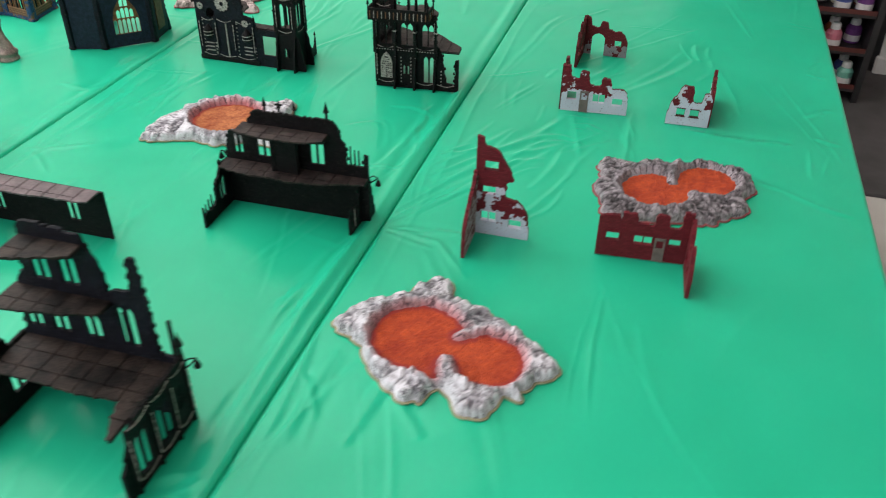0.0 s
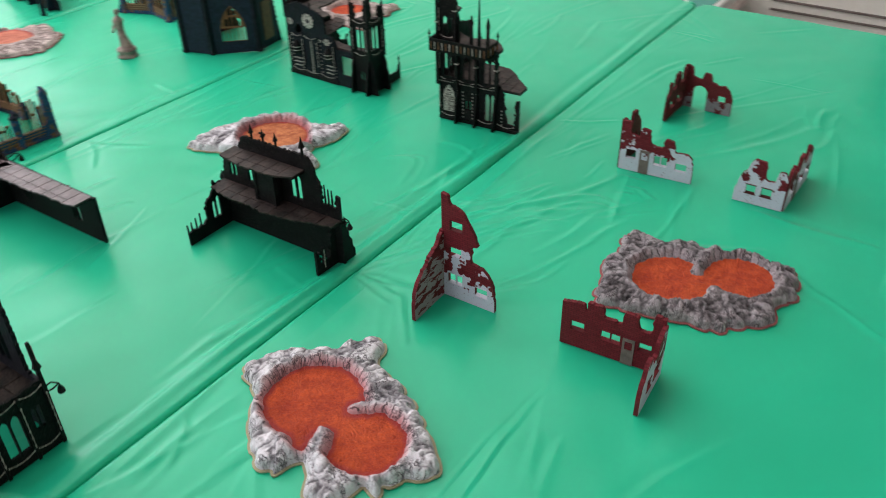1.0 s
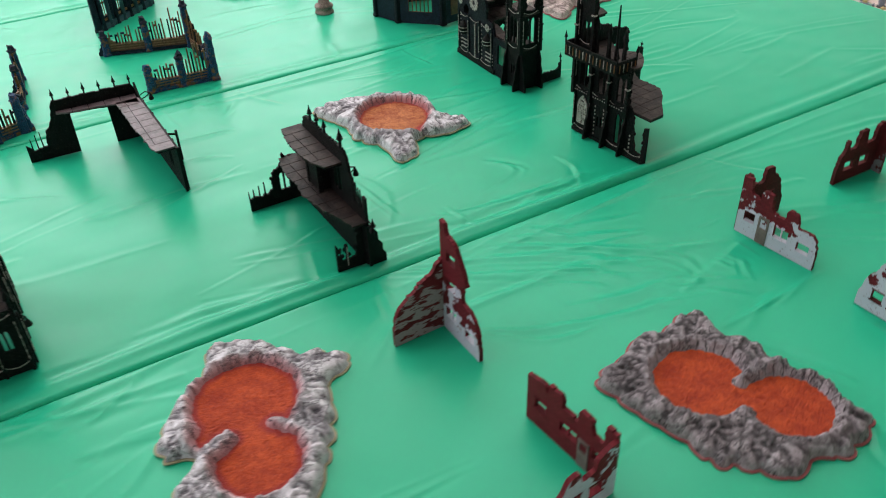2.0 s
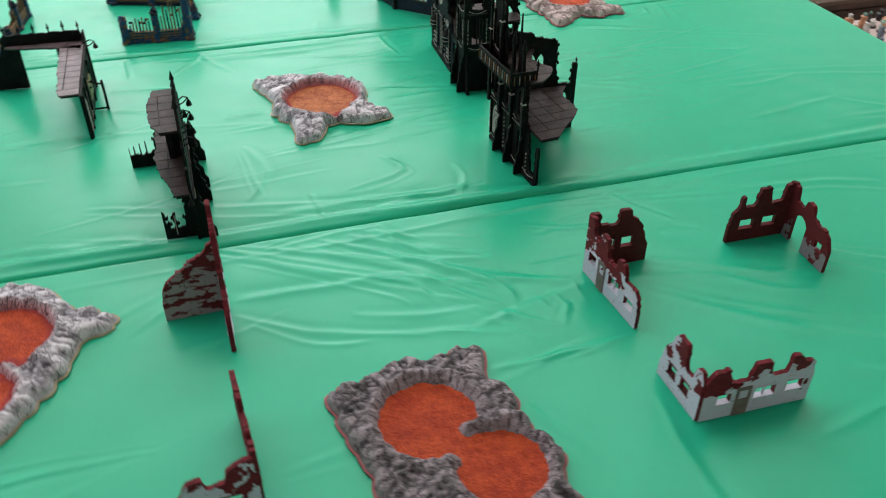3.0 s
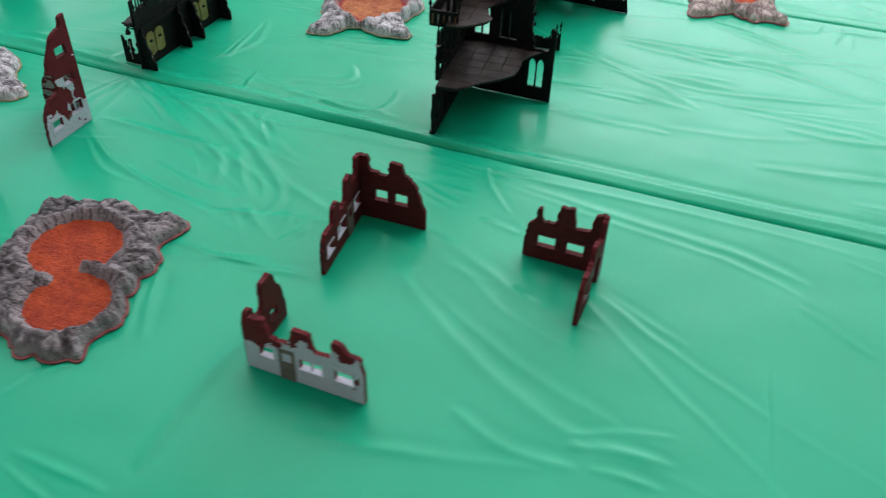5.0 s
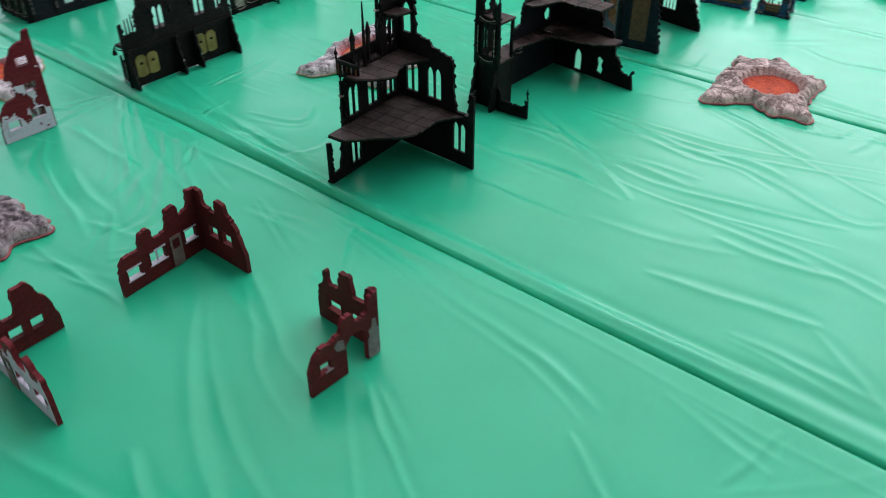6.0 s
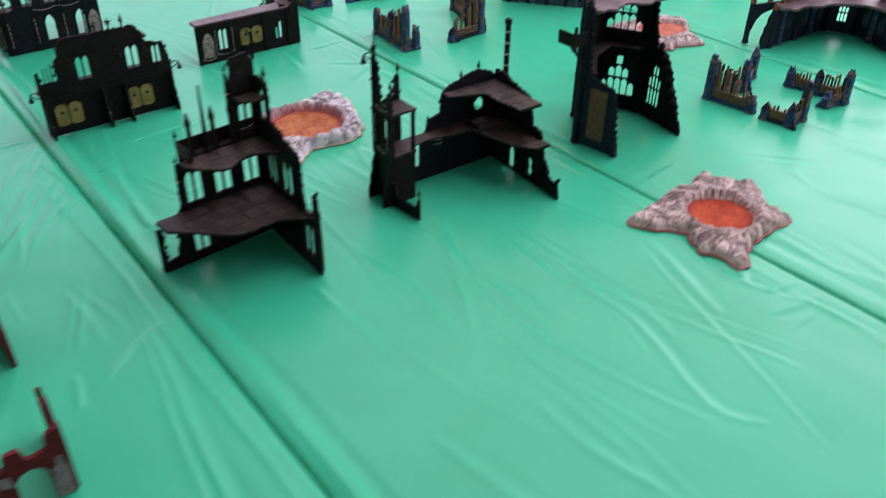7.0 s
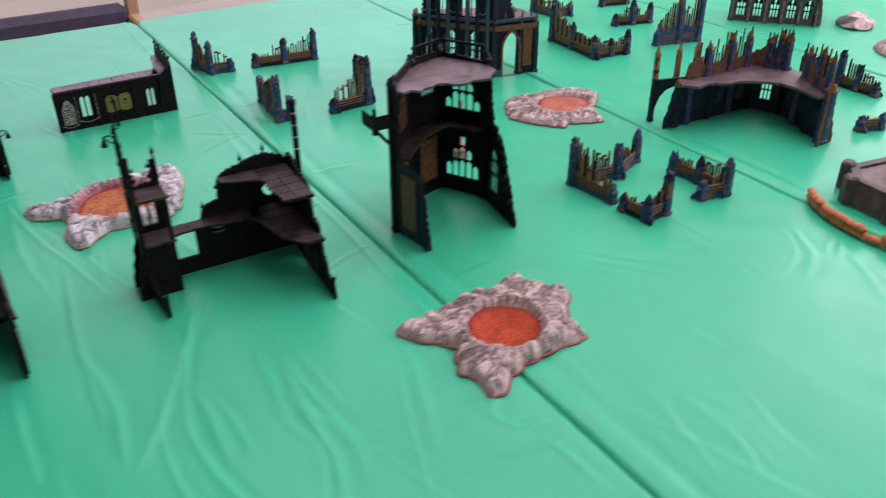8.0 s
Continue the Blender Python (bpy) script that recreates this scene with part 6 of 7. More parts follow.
def column(parent, x, y, h, r, mat, cap=None, z=0.0):
    """A clustered square pier with base, shaft bands and a pointed cap."""
    star = []
    prof = [(1.2, 0), (1.2, 0.005), (1.0, 0.008), (1.0, h * 0.3), (1.07, h * 0.31), (1.07, h * 0.33), (0.96, h * 0.35), (0.96, h * 0.68), (1.04, h * 0.69), (1.04, h * 0.71), (0.92, h * 0.73), (0.88, h - 0.01)]
    v, f = lathe(x, y, z, [(r * k, zz) for k, zz in prof], 12, math.pi / 12)
    grown = []
    for i, (a, b, c) in enumerate(v):
        ang = math.atan2(b - y, a - x)
        k = 0.86 / max(abs(math.cos(ang)), abs(math.sin(ang))) * (0.86 if i % 3 == 1 else 1.0)
        grown.append(((a - x) * k + x, (b - y) * k + y, c))
    v = grown
    body = part("pier", (v, f), mat, parent)
    crown = random.Random(int(abs(x * 7919 + y * 104729) * 100))
    v, f = lathe(x, y, z + h - 0.012, [(r * 0.9, 0), (r * 1.05, 0.003), (r * 0.85, 0.006), (r * crown.uniform(0.6, 0.85), 0.009), (r * crown.uniform(0.4, 0.75), 0.011)], 7)
    part("capital", ([(a + crown.uniform(-1, 1) * r * 0.14, b + crown.uniform(-1, 1) * r * 0.14, c + (crown.uniform(-0.002, 0.010) if i >= 28 else 0)) for i, (a, b, c) in enumerate(v)], f), cap or mat, body)


g = navy(-0.92, 0.24, "tall navy and bronze six-sided tower ruin with pale upper floor")
P = [(-0.833, 0.325), (-0.820, 0.240), (-0.903, 0.157), (-0.977, 0.133), (-1.022, 0.215), (-1.001, 0.343)]


def traced_wall(parent, p0, p1, top, wins, t, mats, seed, bars=4, notches=(), step=0.0045, bar_mat=None):
    stand_wall(parent, "wall", p0, p1, top, [lancet(*w) for w in wins], t, mats, notches, step, 0.0016, seed)
    crockets(parent, p0, p1, top, 0.013, 0.0034, mats[0])
    for w in wins:
        tracery(parent, p0, p1, *w, bar_mat or BLACK, 0.0, bars)


lens_ = [math.hypot(b[0] - a[0], b[1] - a[1]) for a, b in zip(P, P[1:])]
M6 = [BLACK, NAVY, NAVY]
M6b = [BLACK, NAVY, BLACK]
traced_wall(g, P[0], P[1], [(0, 0.030), (0.005, 0.070), (0.010, 0.110), (0.016, 0.128), (0.050, 0.136), (0.072, 0.140), (0.075, 0.262), (lens_[0], 0.270)], [], 0.005, [BLACK_BLUE, NAVY, BLACK], 71)
plate(g, "bronze_panel", P[0], P[1], 0.026, 0.062, 0.020, 0.118, 0.0036, 0.003, BROWN, "brown relief panel")
traced_wall(g, P[1], P[2], [(0, 0.272), (lens_[1], 0.272)], [(0.058, 0.030, 0.062, 0.092), (0.058, 0.168, 0.052, 0.074)], 0.005, M6b, 72, 6, step=0, bar_mat=BRONZE)
traced_wall(g, P[2], P[3], [(0, 0.272), (lens_[2], 0.268)], [(0.042, 0.196, 0.034, 0.046)], 0.005, M6b, 73, 4, step=0, bar_mat=BRONZE)
plate(g, "bronze_panel", P[2], P[3], 0.016, 0.062, 0.028, 0.112, -0.0036, 0.003, BRONZE, "bronze relief panel")
traced_wall(g, P[3], P[4], [(0, 0.268), (lens_[3] - 0.01, 0.262), (lens_[3], 0.25)], [(0.047, 0.030, 0.070, 0.090), (0.047, 0.166, 0.072, 0.084)], 0.005, M6b, 74, 5, bar_mat=BLACK_BLUE)
traced_wall(g, P[4], P[5], [(0, 0.262), (0.012, 0.258), (0.018, 0.236), (0.022, 0.200), (0.030, 0.176), (0.034, 0.150), (0.060, 0.146), (0.080, 0.120), (0.094, 0.086), (0.108, 0.060), (0.118, 0.030), (lens_[4], 0.010)], [(0.042, 0.030, 0.036, 0.088)], 0.005, M6b, 75, 4)
for i, p in enumerate(P[1:5]):
    column(g, p[0], p[1], 0.276, 0.0085, BLACK_BLUE, NAVY)
column(g, P[0][0], P[0][1], 0.03, 0.006, NAVY)
for k in range(7):
    u = 0.05 + 0.0105 * k
    x, y = on_line(P[4], P[5], u, -0.002)
    part("crocket", lathe(x + 0.002, y, 0.150 - 0.019 * k + 0.002, [(0.005, 0), (0.0066, 0.004), (0.0058, 0.007), (0.0015, 0.012)], 6), BLACK, g)
part("upper_floor", level(rough_edge([P[1], (-0.830, 0.262), (-0.846, 0.258), (-0.858, 0.272), (-0.880, 0.262), (-0.896, 0.254), (-0.915, 0.270), (-0.938, 0.280), (-0.955, 0.272), (-0.985, 0.280), (-1.000, 0.262), (-1.016, 0.25), P[4], P[3], P[2]], 12, 0.011), 0.256, 0.004)[:2], DECK_LILAC, g, "pale lilac-grey broken floor")
part("middle_floor", level([P[1], (-0.835, 0.262), (-0.862, 0.235), (-0.91, 0.192), (-0.968, 0.172), (-1.0, 0.215), P[4], P[3], P[2]], 0.138, 0.004)[:2], DECK, g)
for p, q in ((P[2], P[3]), (P[3], P[4])):
    ll = math.hypot(q[0] - p[0], q[1] - p[1])
    plate(g, "roof_rail", p, q, 0.004, ll - 0.004, 0.286, 0.290, 0.0, 0.004, BLACK)
    spikes(g, p, q, (0.010, ll * 0.35, ll * 0.65, ll - 0.010), 0.266, (0.030, 0.024, 0.036, 0.026), BLACK_BLUE, 0.005)
part("balcony", join(box(-0.800, 0.226, 0.196, 0.036, 0.040, 0.004), box(-0.783, 0.226, 0.198, 0.003, 0.040, 0.022), box(-0.800, 0.246, 0.198, 0.036, 0.003, 0.022), box(-0.784, 0.246, 0.190, 0.007, 0.007, 0.044, 0, 0.6), rod((-0.818, 0.236, 0.160), (-0.790, 0.232, 0.194), 0.003, 6)), BLACK, g)

g = navy(-1.42, -0.42, "huge dark teal cathedral corner with archway and bronze tracery")
A, B, C = (-1.295, -0.505), (-1.425, -0.338), (-1.525, -0.318)
l1, l2 = math.hypot(A[0] - B[0], A[1] - B[1]), math.hypot(C[0] - B[0], C[1] - B[1])
traced_wall(g, A, B, [(0, 0.130), (0.02, 0.150), (0.03, 0.25), (0.05, 0.30), (l1, 0.34)], [(0.045, 0.03, 0.034, 0.085), (0.100, 0.03, 0.036, 0.085), (0.160, 0.03, 0.036, 0.085), (0.075, 0.15, 0.04, 0.11), (0.14, 0.15, 0.05, 0.13)], 0.007, [NAVY, NAVY, BLACK], 81, 4, bar_mat=BRONZE)
E2 = on_line(B, C, l2 * 1.15)
traced_wall(g, B, E2, [(0, 0.34), (0.03, 0.335), (0.04, 0.20), (0.055, 0.145), (l2 * 1.15, 0.140)], [], 0.007, [NAVY, NAVY, BLACK], 82, 4, notches=[(0.026, 0.068, 0.112)])
for p, h in ((A, 0.15), (B, 0.36), (on_line(A, B, 0.055), 0.31), (on_line(A, B, 0.118), 0.34), (E2, 0.142), (on_line(B, E2, 0.074), 0.140)):
    column(g, p[0], p[1], h, 0.0095, NAVY, BRONZE)
plate(g, "bronze_panel", B, E2, 0.082, 0.106, 0.02, 0.12, -0.005, 0.003, BRONZE, "bronze relief panel")
for p0, p1, u0, u1 in ((A, B, 0.004, l1), (B, E2, 0.0, l2 * 1.15)):
    plate(g, "arcade_band", p0, p1, u0, u1, 0.118, 0.131, -0.006, 0.006, BROWN, "orange-brown moulded band")
    plate(g, "string_course", p0, p1, u0, u1, 0.140, 0.147, -0.007, 0.008, TEAL)
    plate(g, "plinth", p0, p1, u0, u0 + 0.022 if p0 == B else u1, 0.0, 0.016, -0.007, 0.008, TEAL)
for k in range(8):
    u = 0.014 + (l1 - 0.028) * k / 7
    x, y = on_line(A, B, u, -0.009)
    column(g, x, y, 0.135 if k < 1 else 0.29 + 0.006 * k, 0.0058, TEAL if k % 2 else NAVY, BRONZE)
    if k < 7:
        swag(g, A, B, u + 0.005, u + 0.020, 0.162, -0.008)
        plate(g, "relief_panel", A, B, u + 0.006, u + 0.020, 0.020, 0.026, -0.0052, 0.003, COPPER)
hood = lancet(0.047, 0.0, 0.056, 0.124)
part("arch_hood", upright(prism(hood[1:] + hood[:1], [lancet(0.047, 0.0005, 0.045, 0.113)], 0.006), on_line(B, E2, 0, -0.006), on_line(B, E2, 1, -0.006))[:2], BRONZE, g, "bronze-brown arch moulding")
for k in range(5):
    x, y = on_line(B, E2, 0.006 + 0.024 * k, -0.004)
    finial(g, x, y, 0.142, 0.020 + 0.006 * (k % 2), BRONZE)
part("roof_floor", level([A, B, E2, (-1.55, -0.40), (-1.40, -0.50)], 0.142, 0.005)[:2], DECK_LILAC, g)
for p in ((-1.35, -0.50), (-1.52, -0.39)):
    part("rubble", lathe(p[0], p[1], 0.142, [(0.016, 0), (0.012, 0.008), (0.004, 0.014)], 6), STONE, g)

# the long L-shaped hall with pale roof
g = navy(-1.70, 0.22, "L-shaped navy hall ruin with lilac roof and copper pinnacles")
A, B, C = (-1.545, 0.155), (-1.800, 0.165), (-1.772, 0.390)
B2 = (-1.835, 0.235)
for p0, p1, seed in ((A, B, 91), (B, B2, 92), (B2, C, 93)):
    ll = math.hypot(p1[0] - p0[0], p1[1] - p0[1])
    n = max(1, round(ll / 0.062))
    wins = [((k + 0.5) * ll / n, 0.028, 0.024, 0.058) for k in range(n)]
    top = [(0, 0.10), (ll, 0.10)] if seed != 91 else [(0, 0.02), (0.02, 0.05), (0.035, 0.10), (ll, 0.10)]
    if seed == 92:
        traced_wall(g, p0, p1, top, wins, 0.006, [NAVY, BLACK, NAVY], seed, 3, bar_mat=BRONZE)
    else:
        # three slim stepped lights in each bay
        slits = [lancet(u + 0.0082 * k, z + 0.002, 0.0056, h * (0.86 - 0.17 * abs(k - 1)) ) for u, z, w, h in (wins if seed != 91 else wins[1:]) for k in (-1, 0, 1)]
        stand_wall(g, "wall", p0, p1, top, slits, 0.006, [NAVY, BLACK, NAVY], (), 0.0045, 0.0016, seed)
        crockets(g, p0, p1, top, 0.013, 0.0034, NAVY)
    for k in range(n + 1):
        q = on_line(p0, p1, min(ll, max(0.03 if seed == 91 else 0, k * ll / n)))
        column(g, q[0], q[1], 0.104, 0.0095, BLUE if k % 2 else NAVY, BRONZE)
        x, y = on_line(p0, p1, min(ll, max(0.03 if seed == 91 else 0, k * ll / n)), 0.004)
        bx, by = on_line((0, 0), (p1[0] - p0[0], p1[1] - p0[1]), 0.0, 0.020)
        buttress(g, x, y, bx, by, 0.085, BROWN if k % 2 else NAVY, 0.007)
    if ll > 0.05:
        v = upright(prism(ragged([(0.05, 0.102), (0.055, 0.14), (0.09, 0.148), (0.10, 0.125), (ll * 0.6, 0.13), (ll * 0.62, 0.165), (ll * 0.74, 0.168), (ll * 0.76, 0.13), (ll, 0.135)] if ll > 0.1 else [(0.0, 0.14), (ll * 0.3, 0.15), (ll * 0.4, 0.13), (ll * 0.7, 0.145), (ll, 0.15)], 0.012, 0.004, random.Random(seed)) + ([(ll, 0.102)] if ll > 0.1 else [(ll, 0.102), (0.0, 0.102)]), [], 0.005), p0, p1)[:2]
        part("parapet", v, BROWN, g)
        for k in range(22):
            q = on_line(p0, p1, ll * (0.25 + 0.033 * k))
            part("mullion", rod((q[0], q[1], 0.115), (q[0], q[1], 0.150 + 0.016 * ((k * 7) % 3) + 0.012 * (k > 10)), 0.0019, 5), BRONZE if k % 2 else BLACK_BLUE, g)
        for s in (0.42, 0.9):
            q = on_line(p0, p1, ll * s)
            column(g, q[0], q[1], 0.062 + 0.02 * s, 0.0085, BLUE, BRONZE, 0.10)
        q = on_line(p0, p1, ll * 0.68)
        column(g, q[0], q[1], 0.085, 0.009, BLUE, BRONZE, 0.10)
part("roof_floor", level(rough_edge([(-1.575, 0.15), (-1.80, 0.155), (-1.85, 0.235), (-1.79, 0.385), (-1.745, 0.380), (-1.752, 0.30), (-1.735, 0.262), (-1.70, 0.232), (-1.66, 0.225), (-1.62, 0.20), (-1.585, 0.205), (-1.562, 0.178)], 5), 0.101, 0.006)[:2], DECK_LILAC, g, "pale lilac-grey broken roof plates")
for x, y in ((-1.553, 0.105), (-1.605, 0.118), (-1.650, 0.128)):
    z = 0.0 if x > -1.56 else 0.09
    column(g, x, y, 0.165 - z, 0.0065, NAVY if z == 0 else COPPER, COPPER, z)
part("pinnacle", lathe(-1.553, 0.105, 0.10, [(0.0075, 0), (0.0062, 0.008), (0.0062, 0.022), (0.0078, 0.025), (0.0060, 0.028), (0.0056, 0.048), (0.0082, 0.053), (0.006, 0.058), (0.0025, 0.068), (0.001, 0.076)], 6), COPPER, g)
arch = [(0, 0.096), (0.066, 0.108), (0.066, 0.090), (0.044, 0.086), (0.026, 0.076), (0.014, 0.058), (0.008, 0.036), (0.004, 0.030)]
part("flying_arch", upright(prism(arch[::-1], [], 0.007), (-1.553, 0.105), (-1.600, 0.152))[:2], NAVY, g)
column(g, C[0], C[1], 0.125, 0.013, BLUE, BRONZE)
part("end_wall", upright(prism([(0, 0), (0.03, 0), (0.028, 0.04), (0.022, 0.08), (0.012, 0.115), (0, 0.12)], [], 0.006), C, (-1.745, 0.402))[:2], BROWN, g)

g = thing("stone_chapel", -2.46, -0.28, "grey stone chapel ruin with arched windows and roof plates", "chapel")
A, B, C = (-2.36, -0.375), (-2.52, -0.19), (-2.62, -0.26)
for p0, p1, seed in ((A, B, 101), (B, C, 102)):
    ll = math.hypot(p1[0] - p0[0], p1[1] - p0[1])
    n = max(2, round(ll / 0.05))
    traced_wall(g, p0, p1, [(0, 0.06), (0.02, 0.09), (ll * 0.3, 0.10), (ll * 0.34, 0.128), (ll * 0.46, 0.124), (ll * 0.5, 0.104), (ll * 0.72, 0.106), (ll * 0.76, 0.135), (ll * 0.9, 0.13), (ll, 0.10)], [((k + 0.5) * ll / n, 0.016, 0.026, 0.062) for k in range(n)], 0.008, [BUNKER_STONE, STONE, STONE], seed, 3)
    for k in range(n + 1):
        q = on_line(p0, p1, k * ll / n)
        column(g, q[0], q[1], 0.112 + 0.022 * (k % 2), 0.0085, BUNKER_STONE, STONE)
        bx, by = on_line((0, 0), (p1[0] - p0[0], p1[1] - p0[1]), 0.0, 0.018 if seed == 102 else -0.018)
        buttress(g, q[0], q[1], bx, by, 0.078, STONE, 0.007)
        buttress(g, q[0], q[1], -bx, -by, 0.078, STONE, 0.007)
part("roof_floor", level(rough_edge([A, B, C, (-2.47, -0.42)], 8), 0.10, 0.008)[:2], DECK_LILAC, g)
part("upper_block", soft_box(-2.52, -0.27, 0.104, 0.10, 0.09, 0.05, 40, 0.006), STONE, g)


# ---- low blue ruins ----
def blue_ruin(points, heights, label, seed, base=0.026):
    """Brown brick footings between blue piers, with thin broken mullions above."""
    cx = sum(p[0] for p in points) / len(points)
    cy = sum(p[1] for p in points) / len(points)
    ob = thing("low_ruin", cx, cy, label, "low ruin", "low blue ruins")
    rng = random.Random(seed)
    for i, (p, q) in enumerate(zip(points, points[1:])):
        ll = math.hypot(q[0] - p[0], q[1] - p[1])
        top = [(0, base + 0.012), (ll * 0.2, base), (ll * 0.5, base * 0.9), (ll * 0.8, base), (ll, base + 0.008)]
        stand_wall(ob, "footing", p, q, top, [], 0.006, [BLUE, BROWN, BROWN] if seed % 2 else [BROWN, NAVY, BROWN], step=0.006, amp=0.003, seed=seed + i)
        plate(ob, "plinth", p, q, 0.0, ll, 0.0, 0.008, 0.0, 0.013, BLUE if seed % 2 else NAVY)
        for zz in (0.012, 0.018, 0.024):
            if zz < base:
                plate(ob, "brick_band", p, q, 0.012, ll - 0.012, zz, zz + 0.0022, 0.0, 0.0082, TAN_LIGHT)
        n = max(3, int(ll / 0.0068))
        for k in range(1, n):
            f = k / n
            if rng.random() < 0.12:
                continue
            x, y = on_line(p, q, ll * f)
            lead = max(heights[i] * (1 - 0.55 * f), heights[i + 1] * (1 - 0.55 * (1 - f)), base + 0.010)
            h = lead * rng.uniform(0.7, 1.02)
            part("mullion", box(x, y, base * 0.6, 0.0038, 0.0050, max(0.006, h - base * 0.6), line_turn(p, q), 0.75), (TAN_LIGHT, BRONZE, BLACK_BLUE)[(k + seed) % 3], ob)
            if lead > base + 0.022 and k < n - 1 and rng.random() < 0.5:
                a, b = ll * f, ll * (k + 1) / n
                zt = base + (lead - base) * rng.uniform(0.35, 0.7)
                plate(ob, "arch_head", p, q, a - 0.001, b + 0.001, zt, zt + 0.0042, 0.0, 0.0036, BRONZE if k % 2 else NAVY)
        if ll > 0.1:
            x, y = on_line(p, q, ll * 0.5)
            column(ob, x, y, max(heights[i], heights[i + 1]) * 0.72, 0.0095, BLUE, NAVY)
    for p, h in zip(points, heights):
        column(ob, p[0], p[1], h, 0.0102, BLUE, BLUE if seed % 2 else NAVY)
        turn = rng.uniform(0, 6.28)
        buttress(ob, p[0], p[1], 0.019 * math.cos(turn), 0.019 * math.sin(turn), h * 0.62, BLUE if seed % 2 else NAVY, 0.006)
    return ob


LOW = "low ruin with blue piers, brown brick footing and thin mullions"
blue_ruin([(-0.852, -0.488), (-0.840, -0.348), (-0.868, -0.346)], [0.062, 0.104, 0.05], LOW, 201)
blue_ruin([(-1.125, -0.522), (-1.062, -0.336), (-0.968, -0.331)], [0.055, 0.110, 0.03], "L-shaped low ruin with one tall blue pier", 202)
blue_ruin([(-0.798, -0.812), (-0.815, -0.757), (-0.868, -0.751)], [0.092, 0.080, 0.03], "small blue corner ruin with tall mullions", 203)
blue_ruin([(-0.932, -0.744), (-1.012, -0.733), (-1.095, -0.723)], [0.03, 0.066, 0.080], "straight low blue ruin with brown footing", 204)
blue_ruin([(-1.209, 0.362), (-1.196, 0.264), (-1.290, 0.285), (-1.372, 0.250)], [0.03, 0.092, 0.070, 0.062], "folded low blue ruin with brown footings", 205)
blue_ruin([(-1.206, 0.398), (-1.213, 0.450), (-1.260, 0.447)], [0.03, 0.045, 0.080], "small blue corner ruin with a single tall pier", 206)
blue_ruin([(-1.359, 0.441), (-1.412, 0.452), (-1.400, 0.328)], [0.03, 0.070, 0.040], "low blue corner ruin open to one side", 207)
blue_ruin([(-1.752, -0.505), (-1.744, -0.310), (-1.852, -0.298)], [0.098, 0.060, 0.058], "long L-shaped low blue ruin", 208)
blue_ruin([(-2.012, -0.524), (-2.065, -0.505), (-2.122, -0.490)], [0.03, 0.07, 0.055], "short dark low ruin with thin mullions", 210)
blue_ruin([(-1.972, -0.305), (-2.040, -0.290), (-2.104, -0.273)], [0.04, 0.150, 0.165], "tall narrow blue ruin with bronze piers", 211, 0.05)
blue_ruin([(-2.060, 0.150), (-2.116, 0.184), (-2.120, 0.285)], [0.062, 0.085, 0.03], "low blue ruin behind the hall", 212)
blue_ruin([(-1.90, -0.79), (-1.915, -0.70), (-1.97, -0.69)], [0.07, 0.06, 0.04], LOW, 213)
blue_ruin([(-2.13, -0.72), (-2.22, -0.70)], [0.05, 0.05], LOW, 214)
blue_ruin([(-1.945, 0.415), (-1.900, 0.395)], [0.03, 0.03], "small broken blue footing", 215)


# ---- statue, bunker and barricade ----
def statue(x, y):
    """A draped standing figure on a drum base, one plain mesh."""
    rings = [(0.025, 0.0), (0.025, 0.004), (0.023, 0.006), (0.023, 0.014), (0.025, 0.017), (0.024, 0.021), (0.016, 0.024), (0.013, 0.038), (0.010, 0.055), (0.0085, 0.068), (0.012, 0.082), (0.0135, 0.092), (0.008, 0.100), (0.0035, 0.104), (0.0055, 0.110), (0.005, 0.118), (0.001, 0.122)]
    v, f = lathe(x, y, 0, rings, 14)
    out = []
    for a, b, c in v:
        k = max(0.0, c - 0.022)
        n = noise.noise((a * 160, b * 160, c * 70)) * (0.003 if c > 0.022 else 0.0004)
        out.append((a + n - 0.10 * k + 0.004 * math.sin(c * 60) * (k > 0), b + n * 0.7, c))
    g2 = join((out, f), bent_rod([(x - 0.012, y, 0.088), (x - 0.024, y - 0.006, 0.075), (x - 0.022, y - 0.012, 0.060)], 0.0032, 6))
    m = speckled("bone_statue_paint", (0.07, 0.04, 0.032), (0.42, 0.32, 0.28), 60, 0.65, 0, 0.001, 500)
    ob = solo("statue", g2, [m], "weathered brown and bone draped statue on a round base", "statue", smooth=True, at=(x, y, 0))


statue(-1.080, 0.030)

g = thing("bunker", -1.655, 0.64, "grey stone bunker ruin with red-brown floor and open top", "bunker")
OUT = [(-0.085, -0.075), (0.03, -0.095), (0.085, -0.05), (0.09, 0.045), (0.03, 0.085), (-0.07, 0.08)]


def ring_wall(cx, cy, loop, z0, z1, inset, slope):
    v, f = [], []
    n = len(loop)
    for s, z in ((1.0, z0), (slope, z1), (slope - inset, z1), (slope - inset, z0 + 0.004)):
        v += [(cx + a * s, cy + b * s, z) for a, b in loop]
    for k in range(3):
        for i in range(n):
            j = (i + 1) % n
            f.append((k * n + i, k * n + j, (k + 1) * n + j, (k + 1) * n + i))
    f.append(tuple(range(n)))
    return v, f


